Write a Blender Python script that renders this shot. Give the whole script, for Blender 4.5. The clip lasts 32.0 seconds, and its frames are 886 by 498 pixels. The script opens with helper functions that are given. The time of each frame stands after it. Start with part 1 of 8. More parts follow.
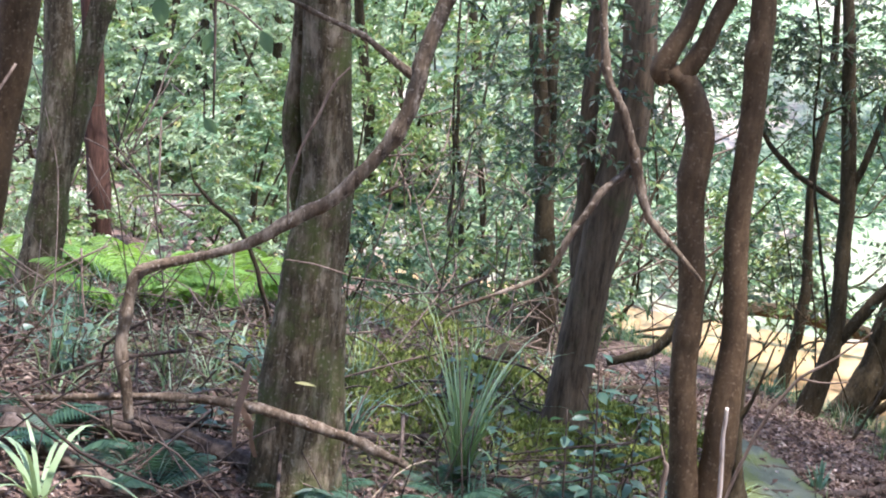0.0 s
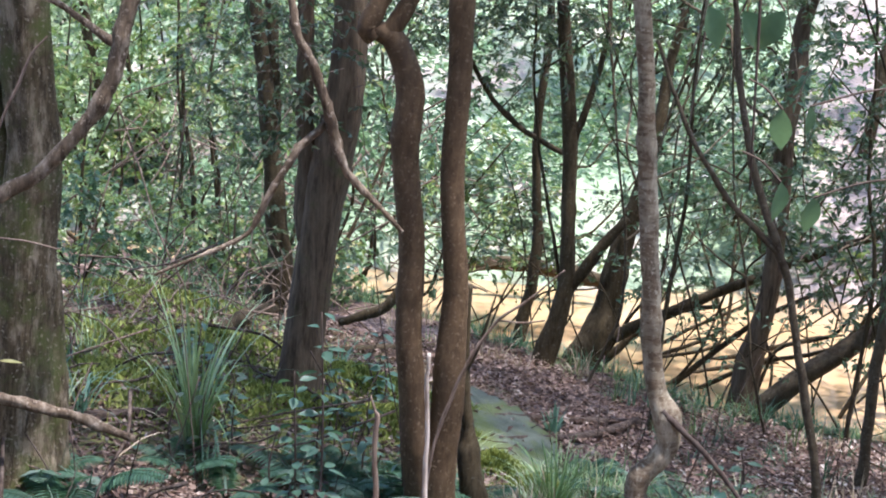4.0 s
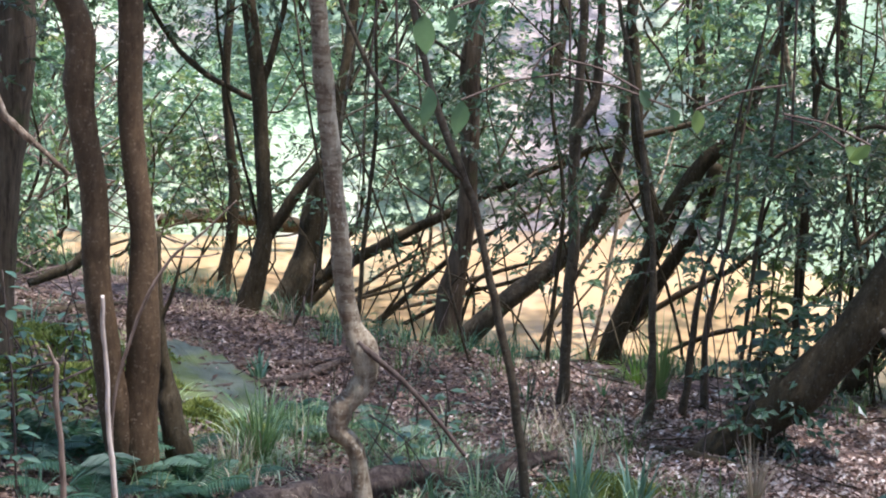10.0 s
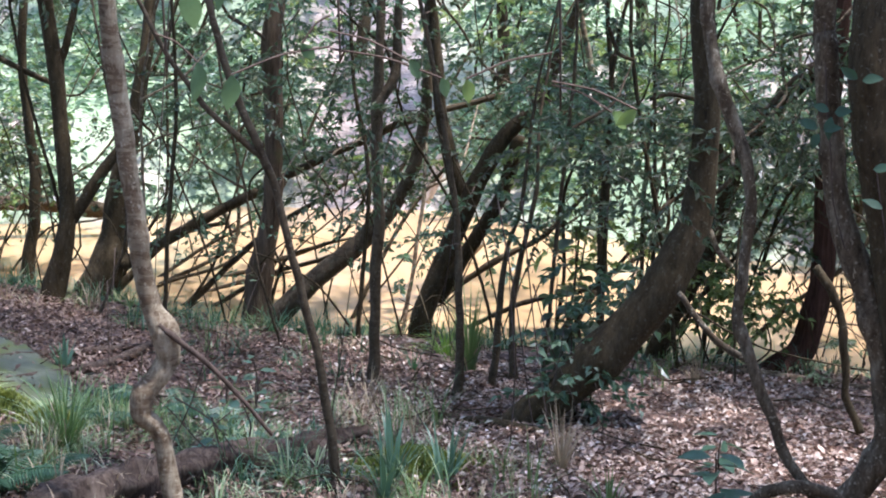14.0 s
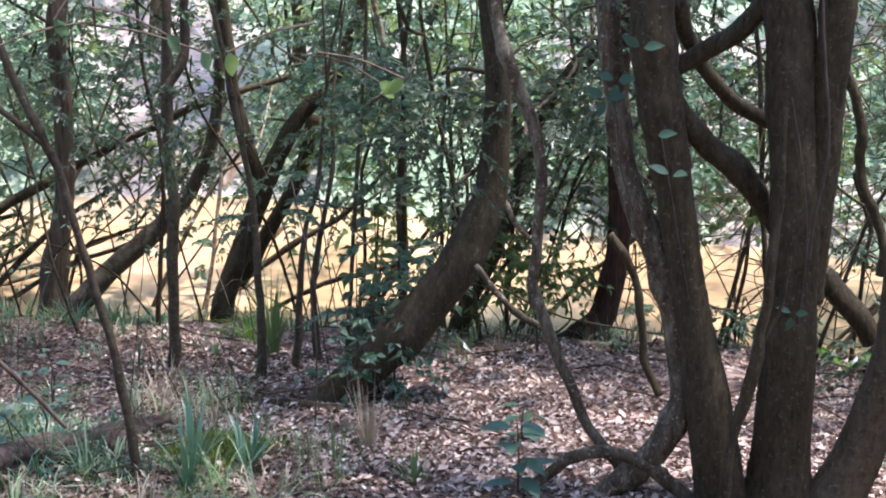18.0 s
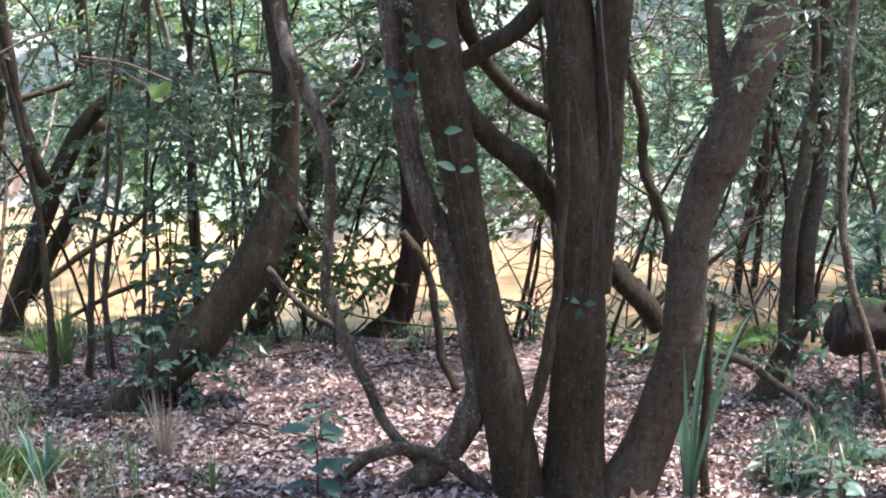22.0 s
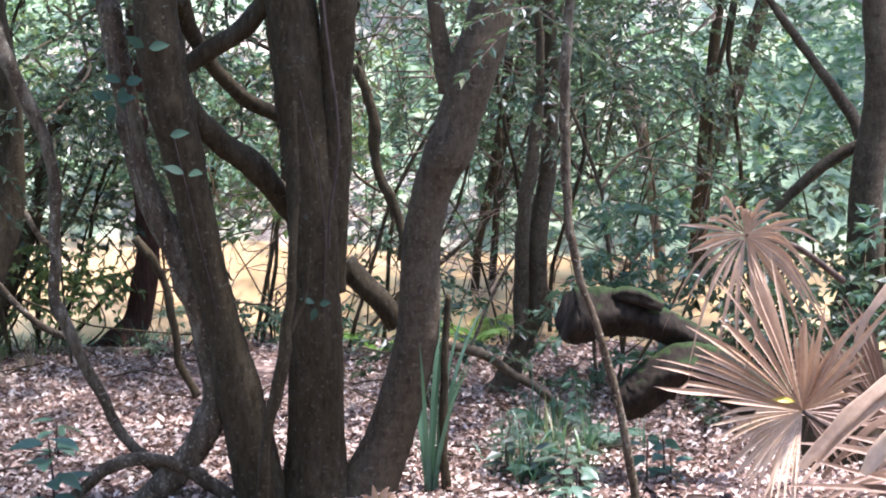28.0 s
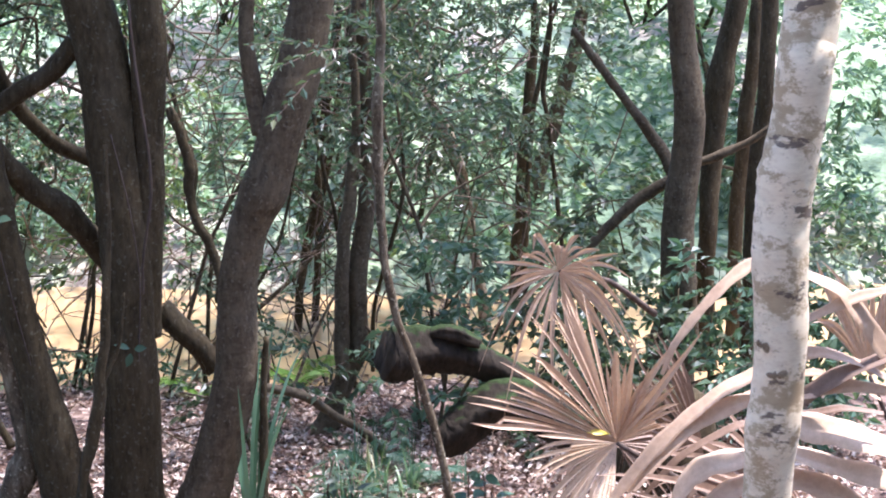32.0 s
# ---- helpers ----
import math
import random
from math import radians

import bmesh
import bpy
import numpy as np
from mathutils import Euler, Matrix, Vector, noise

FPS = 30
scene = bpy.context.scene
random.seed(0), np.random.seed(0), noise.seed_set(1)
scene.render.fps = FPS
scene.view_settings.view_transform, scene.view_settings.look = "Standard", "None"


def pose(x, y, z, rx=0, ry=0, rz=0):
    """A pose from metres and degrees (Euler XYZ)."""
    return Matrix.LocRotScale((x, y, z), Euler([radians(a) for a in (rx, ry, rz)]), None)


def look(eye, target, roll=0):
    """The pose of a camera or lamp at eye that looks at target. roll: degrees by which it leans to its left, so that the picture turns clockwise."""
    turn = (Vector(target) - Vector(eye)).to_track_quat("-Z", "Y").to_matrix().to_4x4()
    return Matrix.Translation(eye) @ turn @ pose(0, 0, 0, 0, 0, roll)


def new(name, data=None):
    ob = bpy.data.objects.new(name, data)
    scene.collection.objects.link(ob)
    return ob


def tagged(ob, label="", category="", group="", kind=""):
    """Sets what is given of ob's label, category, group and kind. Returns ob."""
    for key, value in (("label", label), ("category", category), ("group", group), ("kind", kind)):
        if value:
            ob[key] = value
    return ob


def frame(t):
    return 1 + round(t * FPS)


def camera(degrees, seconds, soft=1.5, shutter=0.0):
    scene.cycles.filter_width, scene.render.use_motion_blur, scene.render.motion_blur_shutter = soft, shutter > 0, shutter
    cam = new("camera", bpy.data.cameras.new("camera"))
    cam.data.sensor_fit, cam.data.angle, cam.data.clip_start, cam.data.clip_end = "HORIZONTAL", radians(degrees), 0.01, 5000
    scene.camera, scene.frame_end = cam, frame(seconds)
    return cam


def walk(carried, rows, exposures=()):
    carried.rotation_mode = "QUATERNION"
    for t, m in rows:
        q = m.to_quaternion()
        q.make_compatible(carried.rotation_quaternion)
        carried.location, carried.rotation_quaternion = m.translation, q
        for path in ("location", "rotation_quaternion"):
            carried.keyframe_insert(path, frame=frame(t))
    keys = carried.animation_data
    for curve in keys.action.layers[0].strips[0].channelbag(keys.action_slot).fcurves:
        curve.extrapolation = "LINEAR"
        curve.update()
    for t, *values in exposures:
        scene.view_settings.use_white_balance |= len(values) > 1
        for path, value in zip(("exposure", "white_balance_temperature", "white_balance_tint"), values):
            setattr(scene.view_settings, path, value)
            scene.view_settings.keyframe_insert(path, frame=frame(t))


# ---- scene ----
cam = camera(29.91, 32.0, soft=2.0)
ROWS = [
    (0.0, 0.000, 0.000, 3.000, 80.457, -5.424, 0.910),
    (0.5, 0.014, -0.001, 3.000, 80.396, -5.267, -0.060),
    (1.0, 0.032, -0.003, 2.996, 80.393, -5.128, -1.199),
    (1.5, 0.061, -0.007, 2.994, 80.234, -4.691, -2.380),
    (2.0, 0.095, -0.014, 2.991, 80.192, -4.245, -3.868),
    (2.5, 0.116, -0.018, 2.990, 80.111, -4.085, -5.031),
    (3.0, 0.130, -0.017, 2.987, 79.920, -3.820, -5.896),
    (3.5, 0.143, -0.017, 2.982, 80.056, -3.672, -7.054),
    (5.5, 0.184, -0.014, 2.951, 80.059, -2.885, -10.528),
    (6.0, 0.192, -0.013, 2.940, 80.162, -2.846, -11.666),
    (6.5, 0.199, -0.014, 2.928, 79.980, -2.759, -12.297),
    (7.0, 0.208, -0.016, 2.919, 80.082, -2.421, -13.221),
    (7.5, 0.220, -0.017, 2.914, 79.987, -2.220, -14.050),
    (8.0, 0.230, -0.018, 2.912, 80.045, -2.095, -14.975),
    (8.5, 0.239, -0.017, 2.910, 79.824, -1.819, -15.677),
    (9.0, 0.248, -0.015, 2.908, 79.497, -1.628, -16.705),
    (9.5, 0.258, -0.013, 2.905, 79.276, -1.354, -17.784),
    (10.0, 0.266, -0.010, 2.905, 78.939, -1.283, -18.471),
    (10.5, 0.274, -0.009, 2.907, 78.815, -1.130, -19.242),
    (11.0, 0.281, -0.012, 2.906, 78.643, -0.886, -19.846),
    (11.5, 0.289, -0.018, 2.906, 78.750, -0.776, -20.694),
    (12.0, 0.298, -0.025, 2.905, 78.734, -0.676, -21.647),
    (12.5, 0.309, -0.034, 2.907, 78.583, -0.740, -22.566),
    (13.0, 0.317, -0.043, 2.906, 78.633, -0.821, -23.481),
    (13.5, 0.325, -0.047, 2.902, 78.448, -0.762, -24.250),
    (15.5, 0.375, -0.048, 2.886, 78.172, 0.065, -27.196),
    (16.0, 0.389, -0.047, 2.882, 78.117, 0.132, -28.062),
    (16.5, 0.400, -0.044, 2.878, 77.914, 0.055, -28.990),
    (17.0, 0.407, -0.042, 2.877, 77.839, 0.125, -30.092),
    (17.5, 0.412, -0.041, 2.875, 77.817, 0.133, -30.966),
    (18.0, 0.419, -0.043, 2.874, 77.655, 0.361, -31.815),
    (18.5, 0.425, -0.043, 2.874, 77.528, 0.351, -32.816),
    (19.0, 0.431, -0.044, 2.874, 77.502, 0.442, -33.922),
    (19.5, 0.435, -0.045, 2.874, 77.487, 0.424, -35.011),
    (20.0, 0.438, -0.047, 2.874, 77.572, 0.467, -35.497),
    (20.5, 0.440, -0.052, 2.872, 77.494, 0.607, -36.214),
    (21.0, 0.444, -0.058, 2.872, 77.382, 0.706, -37.141),
    (21.5, 0.451, -0.061, 2.873, 77.420, 0.848, -37.979),
    (22.0, 0.460, -0.065, 2.872, 77.574, 0.876, -38.917),
    (22.5, 0.468, -0.068, 2.871, 77.582, 0.632, -39.469),
    (23.0, 0.475, -0.071, 2.873, 77.481, 0.677, -40.162),
    (23.5, 0.479, -0.074, 2.875, 77.365, 0.758, -41.039),
    (24.0, 0.485, -0.075, 2.874, 77.274, 0.788, -42.136),
    (24.5, 0.488, -0.079, 2.873, 77.300, 0.925, -42.473),
    (25.0, 0.493, -0.087, 2.872, 77.415, 1.125, -43.214),
    (25.5, 0.499, -0.093, 2.873, 77.534, 1.130, -44.125),
    (27.5, 0.514, -0.100, 2.874, 77.406, 1.105, -46.978),
    (28.0, 0.518, -0.102, 2.872, 77.395, 1.087, -47.821),
    (28.5, 0.523, -0.106, 2.871, 77.429, 1.198, -48.788),
    (29.0, 0.528, -0.111, 2.870, 77.498, 1.259, -49.548),
    (29.5, 0.534, -0.114, 2.869, 77.574, 1.239, -50.211),
    (30.0, 0.540, -0.116, 2.867, 77.603, 1.318, -50.933),
    (30.5, 0.542, -0.120, 2.868, 77.597, 1.278, -51.439),
    (31.0, 0.543, -0.127, 2.867, 77.838, 1.177, -52.013),
    (31.5, 0.544, -0.136, 2.869, 78.406, 0.931, -52.928),
    (32.0, 0.544, -0.149, 2.871, 78.687, 1.002, -53.827),
]
walk(cam, [(t, pose(x, y, z, rx, ry, rz)) for t, x, y, z, rx, ry, rz in ROWS], [(0.0, 2.12, 5800, 25), (7.0, 1.83, 5650, 22), (15.0, 1.95, 5650, 24), (19.0, 2.15, 5650, 25), (24.0, 2.36, 5650, 26), (32.0, 2.30, 5650, 27)])


# ---- light ----
SUN_ELEVATION, SUN_AZIMUTH = 74.0, 130.0   # degrees above the horizon, degrees from +y towards +x
world = bpy.data.worlds.new("sky")
scene.world = world
world.use_nodes = True
wn, wl = world.node_tree.nodes, world.node_tree.links
sky = wn.new("ShaderNodeTexSky")
sky.sky_type, sky.sun_disc = "NISHITA", False
sky.sun_elevation, sky.sun_rotation = radians(SUN_ELEVATION), radians(SUN_AZIMUTH)
wl.new(sky.outputs[0], wn["Background"].inputs[0])
wn["Background"].inputs[1].default_value = 0.15
sun_data = bpy.data.lights.new("sun", "SUN")
sun_data.energy, sun_data.angle, sun_data.color = 3.3, radians(2.5), (1.0, 0.95, 0.86)
sun = new("sun", sun_data)
ce, se = math.cos(radians(SUN_ELEVATION)), math.sin(radians(SUN_ELEVATION))
sun.matrix_world = look((0, 0, 30), (-10 * ce * math.sin(radians(SUN_AZIMUTH)), -10 * ce * math.cos(radians(SUN_AZIMUTH)), 30 - 10 * se))


# ---- materials ----
def material(name):
    m = bpy.data.materials.new(name)
    m.use_nodes = True
    return m, m.node_tree.nodes, m.node_tree.links, m.node_tree.nodes["Principled BSDF"]


def ramp(nodes, stops):
    r = nodes.new("ShaderNodeValToRGB")
    while len(r.color_ramp.elements) < len(stops):
        r.color_ramp.elements.new(0.5)
    for e, (p, c) in zip(r.color_ramp.elements, stops):
        e.position, e.color = p, (*c, 1)
    return r


def mapped(nodes, links, scale, stretch=(1, 1, 1), kind="Object"):
    tc, mp = nodes.new("ShaderNodeTexCoord"), nodes.new("ShaderNodeMapping")
    mp.inputs["Scale"].default_value = [scale * s for s in stretch]
    links.new(tc.outputs[kind], mp.inputs[0])
    return mp.outputs[0]


def noise_tex(nodes, links, vec, scale, detail=5, rough=0.6):
    n = nodes.new("ShaderNodeTexNoise")
    n.inputs["Scale"].default_value, n.inputs["Detail"].default_value, n.inputs["Roughness"].default_value = scale, detail, rough
    links.new(vec, n.inputs["Vector"])
    return n.outputs["Fac"]


def mix(nodes, links, fac, a, b, how="MIX"):
    n = nodes.new("ShaderNodeMix")
    n.data_type, n.blend_type = "RGBA", how
    for sock, val in ((n.inputs[0], fac), (n.inputs[6], a), (n.inputs[7], b)):
        if isinstance(val, (int, float)):
            sock.default_value = val
        elif isinstance(val, tuple):
            sock.default_value = (*val, 1)
        else:
            links.new(val, sock)
    return n.outputs[2]


def bump(nodes, links, bsdf, height, strength, distance=0.01):
    b = nodes.new("ShaderNodeBump")
    b.inputs["Strength"].default_value, b.inputs["Distance"].default_value = strength, distance
    links.new(height, b.inputs["Height"])
    links.new(b.outputs[0], bsdf.inputs["Normal"])


def bark(name, dark, light, patch, moss=0.0, moss_colour=(0.10, 0.16, 0.03), stretch=0.12, grain=60, depth=0.6, rough=0.85, blotch=0.5, speck=None, top_moss=None, cracks=0.6, bands=0.0):
    """Bark with long grain along the stem, blotches of a second colour and moss."""
    m, n, l, b = material(name)
    vec = mapped(n, l, 1.0, (1, 1, stretch))
    fine = noise_tex(n, l, vec, grain, 6, 0.7)
    free = mapped(n, l, 1.0)
    blot = noise_tex(n, l, mapped(n, l, 1.0, (1, 1, 0.3)), 16, 6, 0.72)
    r1 = ramp(n, [(0.32, dark), (0.68, light)])
    l.new(fine, r1.inputs[0])
    r2 = ramp(n, [(0.48, (0, 0, 0)), (0.66, (blotch, blotch, blotch))])
    l.new(blot, r2.inputs[0])
    colour = mix(n, l, r2.outputs[0], r1.outputs[0], patch)
    stain = ramp(n, [(0.34, (0.72, 0.70, 0.68)), (0.62, (1.0, 1.0, 1.0))])
    l.new(noise_tex(n, l, mapped(n, l, 1.0, (1, 1, 0.45)), 5.5, 7, 0.7), stain.inputs[0])
    colour = mix(n, l, 1.0, colour, stain.outputs[0], "MULTIPLY")
    crack = ramp(n, [(0.37, (0.42, 0.39, 0.36)), (0.44, (1.0, 1.0, 1.0))])
    crack_tex = noise_tex(n, l, mapped(n, l, 1.0, (1, 1, max(0.16, stretch))), grain * 0.55, 8, 0.62)
    l.new(crack_tex, crack.inputs[0])
    colour = mix(n, l, cracks, colour, crack.outputs[0], "MULTIPLY")
    if bands:
        bn = ramp(n, [(0.46, (0, 0, 0)), (0.56, (bands, bands, bands))])
        l.new(noise_tex(n, l, mapped(n, l, 1.0, (0.45, 0.45, 1.6)), 17, 6, 0.7), bn.inputs[0])
        colour = mix(n, l, bn.outputs[0], colour, patch)
    if moss:
        mo = noise_tex(n, l, free, 4.5, 6, 0.7)
        r3 = ramp(n, [(0.62 - 0.25 * moss, (0, 0, 0)), (0.74 - 0.2 * moss, (1, 1, 1))])
        l.new(mo, r3.inputs[0])
        colour = mix(n, l, r3.outputs[0], colour, moss_colour)
    if speck:
        r4 = ramp(n, [(0.60, (0, 0, 0)), (0.66, (0.8, 0.8, 0.8))])
        l.new(noise_tex(n, l, free, 55, 3, 0.6), r4.inputs[0])
        colour = mix(n, l, r4.outputs[0], colour, speck)
    if top_moss:
        g, sp, ad = n.new("ShaderNodeNewGeometry"), n.new("ShaderNodeSeparateXYZ"), n.new("ShaderNodeMath")
        l.new(g.outputs["Normal"], sp.inputs[0])
        ad.operation = "MULTIPLY_ADD"
        l.new(noise_tex(n, l, free, 9, 6, 0.75), ad.inputs[0])
        ad.inputs[1].default_value = 1.3
        l.new(sp.outputs[2], ad.inputs[2])
        r5 = ramp(n, [(0.95, (0, 0, 0)), (1.0, (1, 1, 1))])
        ml = n.new("ShaderNodeMath")
        ml.operation, ml.inputs[1].default_value = "MULTIPLY", 0.72
        l.new(ad.outputs[0], ml.inputs[0])
        l.new(ml.outputs[0], r5.inputs[0])
        r6 = ramp(n, [(0.35, tuple(0.4 * c for c in top_moss)), (0.65, top_moss)])
        l.new(noise_tex(n, l, free, 40, 4, 0.7), r6.inputs[0])
        colour = mix(n, l, r5.outputs[0], colour, r6.outputs[0])
    l.new(colour, b.inputs["Base Color"])
    b.inputs["Roughness"].default_value = rough
    b.inputs["Specular IOR Level"].default_value = 0.15
    bump(n, l, b, mix(n, l, 0.5, fine, crack_tex), min(1.0, depth + 0.25), 0.016)
    return m


def leaf_material(name, stops, through_colour, rough=0.38, translucent=0.35, mottle=0.0):
    """Leaves: each one with a shade of its own, a waxy gloss, and light coming through."""
    m, n, l, b = material(name)
    g = n.new("ShaderNodeNewGeometry")
    r = ramp(n, stops)
    l.new(g.outputs["Random Per Island"], r.inputs[0])
    vec = mapped(n, l, 1.0)
    colour = r.outputs[0]
    if mottle:
        stain = ramp(n, [(0.36, (1 - mottle, 1 - 1.08 * mottle, 1 - 1.15 * mottle)), (0.6, (1, 1, 1))])
        l.new(noise_tex(n, l, vec, 38, 6, 0.7), stain.inputs[0])
        colour = mix(n, l, 1.0, colour, stain.outputs[0], "MULTIPLY")
    l.new(colour, b.inputs["Base Color"])
    b.inputs["Roughness"].default_value = rough
    b.inputs["Specular IOR Level"].default_value = 0.45
    t = n.new("ShaderNodeBsdfTranslucent")
    l.new(mix(n, l, 0.6, colour, through_colour), t.inputs[0])
    s = n.new("ShaderNodeMixShader")
    s.inputs[0].default_value = translucent
    l.new(b.outputs[0], s.inputs[1])
    l.new(t.outputs[0], s.inputs[2])
    l.new(s.outputs[0], n["Material Output"].inputs[0])
    return m


M_BARK_DARK = bark("dark_bark", (0.0290, 0.0216, 0.0098), (0.0810, 0.0600, 0.0285), (0.094, 0.077, 0.046), stretch=0.30, grain=52, depth=0.4, blotch=0.4, speck=(0.098, 0.087, 0.057))
M_BARK_BROWN = bark("brown_smooth_bark", (0.080, 0.049, 0.023), (0.155, 0.100, 0.049), (0.070, 0.044, 0.022), grain=36, depth=0.25, stretch=0.35, rough=0.75, blotch=0.75, speck=(0.19, 0.135, 0.078), bands=0.35)
M_BARK_MOSSY = bark("mossy_bark", (0.038, 0.029, 0.015), (0.135, 0.102, 0.055), (0.31, 0.255, 0.165), stretch=0.11, grain=64, blotch=0.95, moss=0.58, moss_colour=(0.078, 0.088, 0.026), depth=0.9, speck=(0.25, 0.215, 0.145), cracks=0.7)
M_BARK_RED = bark("red_stringy_bark", (0.034, 0.017, 0.011), (0.120, 0.062, 0.040), (0.095, 0.055, 0.038), stretch=0.05, depth=0.8)
M_BARK_PALE = bark("pale_lichen_bark", (0.100, 0.068, 0.038), (0.18, 0.128, 0.075), (0.41, 0.355, 0.235), grain=30, depth=0.5, stretch=1.0, blotch=1.0, speck=(0.36, 0.315, 0.215), cracks=0.6, bands=0.35)
M_BARK_GREY = bark("grey_brown_bark", (0.0448, 0.0330, 0.0179), (0.1109, 0.0829, 0.0459), (0.130, 0.106, 0.067), grain=46, depth=0.3, stretch=0.5, blotch=0.4, speck=(0.142, 0.121, 0.083), bands=0.25)
M_BARK_LICHEN = bark("lichen_spotted_bark", (0.052, 0.038, 0.021), (0.125, 0.094, 0.055), (0.25, 0.215, 0.145), grain=40, depth=0.6, stretch=0.7, blotch=0.85, speck=(0.33, 0.29, 0.20), cracks=0.7)
M_DEADWOOD = bark("weathered_dead_wood", (0.09, 0.062, 0.042), (0.26, 0.20, 0.145), (0.18, 0.13, 0.095), stretch=0.06, grain=50)
M_DEAD_RED = bark("reddish_dead_wood", (0.026, 0.018, 0.013), (0.118, 0.086, 0.062), (0.20, 0.160, 0.120), stretch=0.06, grain=60, depth=1.0, blotch=0.6, cracks=0.9)
M_BRANCH = bark("rough_brown_branch", (0.055, 0.039, 0.023), (0.175, 0.128, 0.080), (0.37, 0.30, 0.21), grain=50, depth=0.8, stretch=0.3, blotch=0.85, speck=(0.36, 0.30, 0.22), cracks=0.8)
M_BARK_FISSURED = bark("fissured_grey_bark", (0.042, 0.029, 0.017), (0.175, 0.125, 0.074), (0.20, 0.155, 0.10), stretch=0.09, grain=46, depth=1.0, blotch=0.5, moss=0.2, moss_colour=(0.075, 0.075, 0.028))
M_LOG_MOSS = bark("moss_grown_log", (0.010, 0.008, 0.005), (0.044, 0.034, 0.022), (0.030, 0.024, 0.014), stretch=0.4, grain=26, depth=0.8, top_moss=(0.028, 0.046, 0.012), cracks=0.7)
M_BLEACHED = bark("bleached_wood", (0.34, 0.28, 0.21), (0.60, 0.52, 0.42), (0.70, 0.62, 0.51), grain=60, depth=0.3)
M_TWIG = bark("twig", (0.05, 0.035, 0.025), (0.14, 0.105, 0.08), (0.10, 0.08, 0.06), grain=40, depth=0.1)

# near leaves: green kept darker, shade of the near bank included
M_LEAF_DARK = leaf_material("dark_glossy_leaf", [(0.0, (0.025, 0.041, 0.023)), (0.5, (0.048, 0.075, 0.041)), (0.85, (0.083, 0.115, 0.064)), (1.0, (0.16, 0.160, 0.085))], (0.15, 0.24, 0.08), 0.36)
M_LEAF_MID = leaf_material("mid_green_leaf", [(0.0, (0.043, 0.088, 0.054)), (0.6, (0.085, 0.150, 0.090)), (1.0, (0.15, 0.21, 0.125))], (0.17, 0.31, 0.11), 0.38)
# far-bank leaves: green raised to carry the full sun over there
M_LEAF_BRIGHT = leaf_material("bright_sun_painted_leaf", [(0.0, (0.080, 0.150, 0.070)), (0.6, (0.150, 0.255, 0.125)), (1.0, (0.27, 0.37, 0.20))], (0.28, 0.44, 0.17), 0.5)
M_LEAF_SUN = leaf_material("yellow_green_leaf", [(0.0, (0.06, 0.11, 0.035)), (0.5, (0.13, 0.21, 0.06)), (0.85, (0.22, 0.29, 0.09)), (1.0, (0.34, 0.30, 0.12))], (0.30, 0.42, 0.10), 0.4)
M_LEAF_BLUE = leaf_material("blue_green_leaf", [(0.0, (0.042, 0.092, 0.056)), (1.0, (0.088, 0.16, 0.092))], (0.12, 0.28, 0.09), 0.42, 0.28)
# leaf colour paled so that strong sunlight is already in it
M_LEAF_PALE = leaf_material("pale_sun_painted_leaf", [(0.0, (0.16, 0.235, 0.11)), (0.5, (0.30, 0.395, 0.215)), (0.9, (0.43, 0.52, 0.32)), (1.0, (0.54, 0.50, 0.36))], (0.46, 0.58, 0.28), 0.5, 0.4)
# two frond greens: sunlight tinted into the first, shade into the blue-green second
M_FERN = leaf_material("sun_tinted_frond", [(0.0, (0.10, 0.21, 0.035)), (1.0, (0.20, 0.36, 0.06))], (0.36, 0.55, 0.06), 0.5, 0.4)
M_FERN_BLUE = leaf_material("shade_tinted_frond", [(0.0, (0.035, 0.085, 0.05)), (1.0, (0.07, 0.14, 0.075))], (0.10, 0.24, 0.08), 0.5)
M_GRASS = leaf_material("strap_grass", [(0.0, (0.06, 0.12, 0.035)), (0.6, (0.13, 0.21, 0.075)), (0.88, (0.24, 0.28, 0.12)), (1.0, (0.40, 0.34, 0.20))], (0.2, 0.33, 0.07), 0.42, 0.25)
M_GRASS_BLUE = leaf_material("blue_green_blade", [(0.0, (0.06, 0.13, 0.08)), (1.0, (0.12, 0.21, 0.13))], (0.14, 0.28, 0.10), 0.38, 0.25)
M_GRASS_PALE = leaf_material("pale_strap_grass", [(0.0, (0.14, 0.22, 0.09)), (0.6, (0.27, 0.37, 0.18)), (1.0, (0.46, 0.52, 0.32))], (0.28, 0.40, 0.10), 0.38, 0.25)
M_GRASS_DRY = leaf_material("dry_grass", [(0.0, (0.26, 0.20, 0.12)), (1.0, (0.45, 0.37, 0.24))], (0.3, 0.24, 0.12), 0.6, 0.2)
M_LITTER = leaf_material("dead_leaf", [(0.0, (0.092, 0.050, 0.034)), (0.25, (0.25, 0.154, 0.104)), (0.55, (0.455, 0.335, 0.25)), (0.85, (0.63, 0.53, 0.43)), (1.0, (0.76, 0.70, 0.59))], (0.4, 0.22, 0.12), 0.65, 0.08, 0.3)
M_LITTER_DAMP = leaf_material("damp_dead_leaf", [(0.0, (0.055, 0.03, 0.019)), (0.3, (0.125, 0.076, 0.050)), (0.65, (0.22, 0.148, 0.102)), (0.93, (0.34, 0.255, 0.185)), (1.0, (0.52, 0.44, 0.35))], (0.3, 0.17, 0.1), 0.65, 0.08, 0.35)
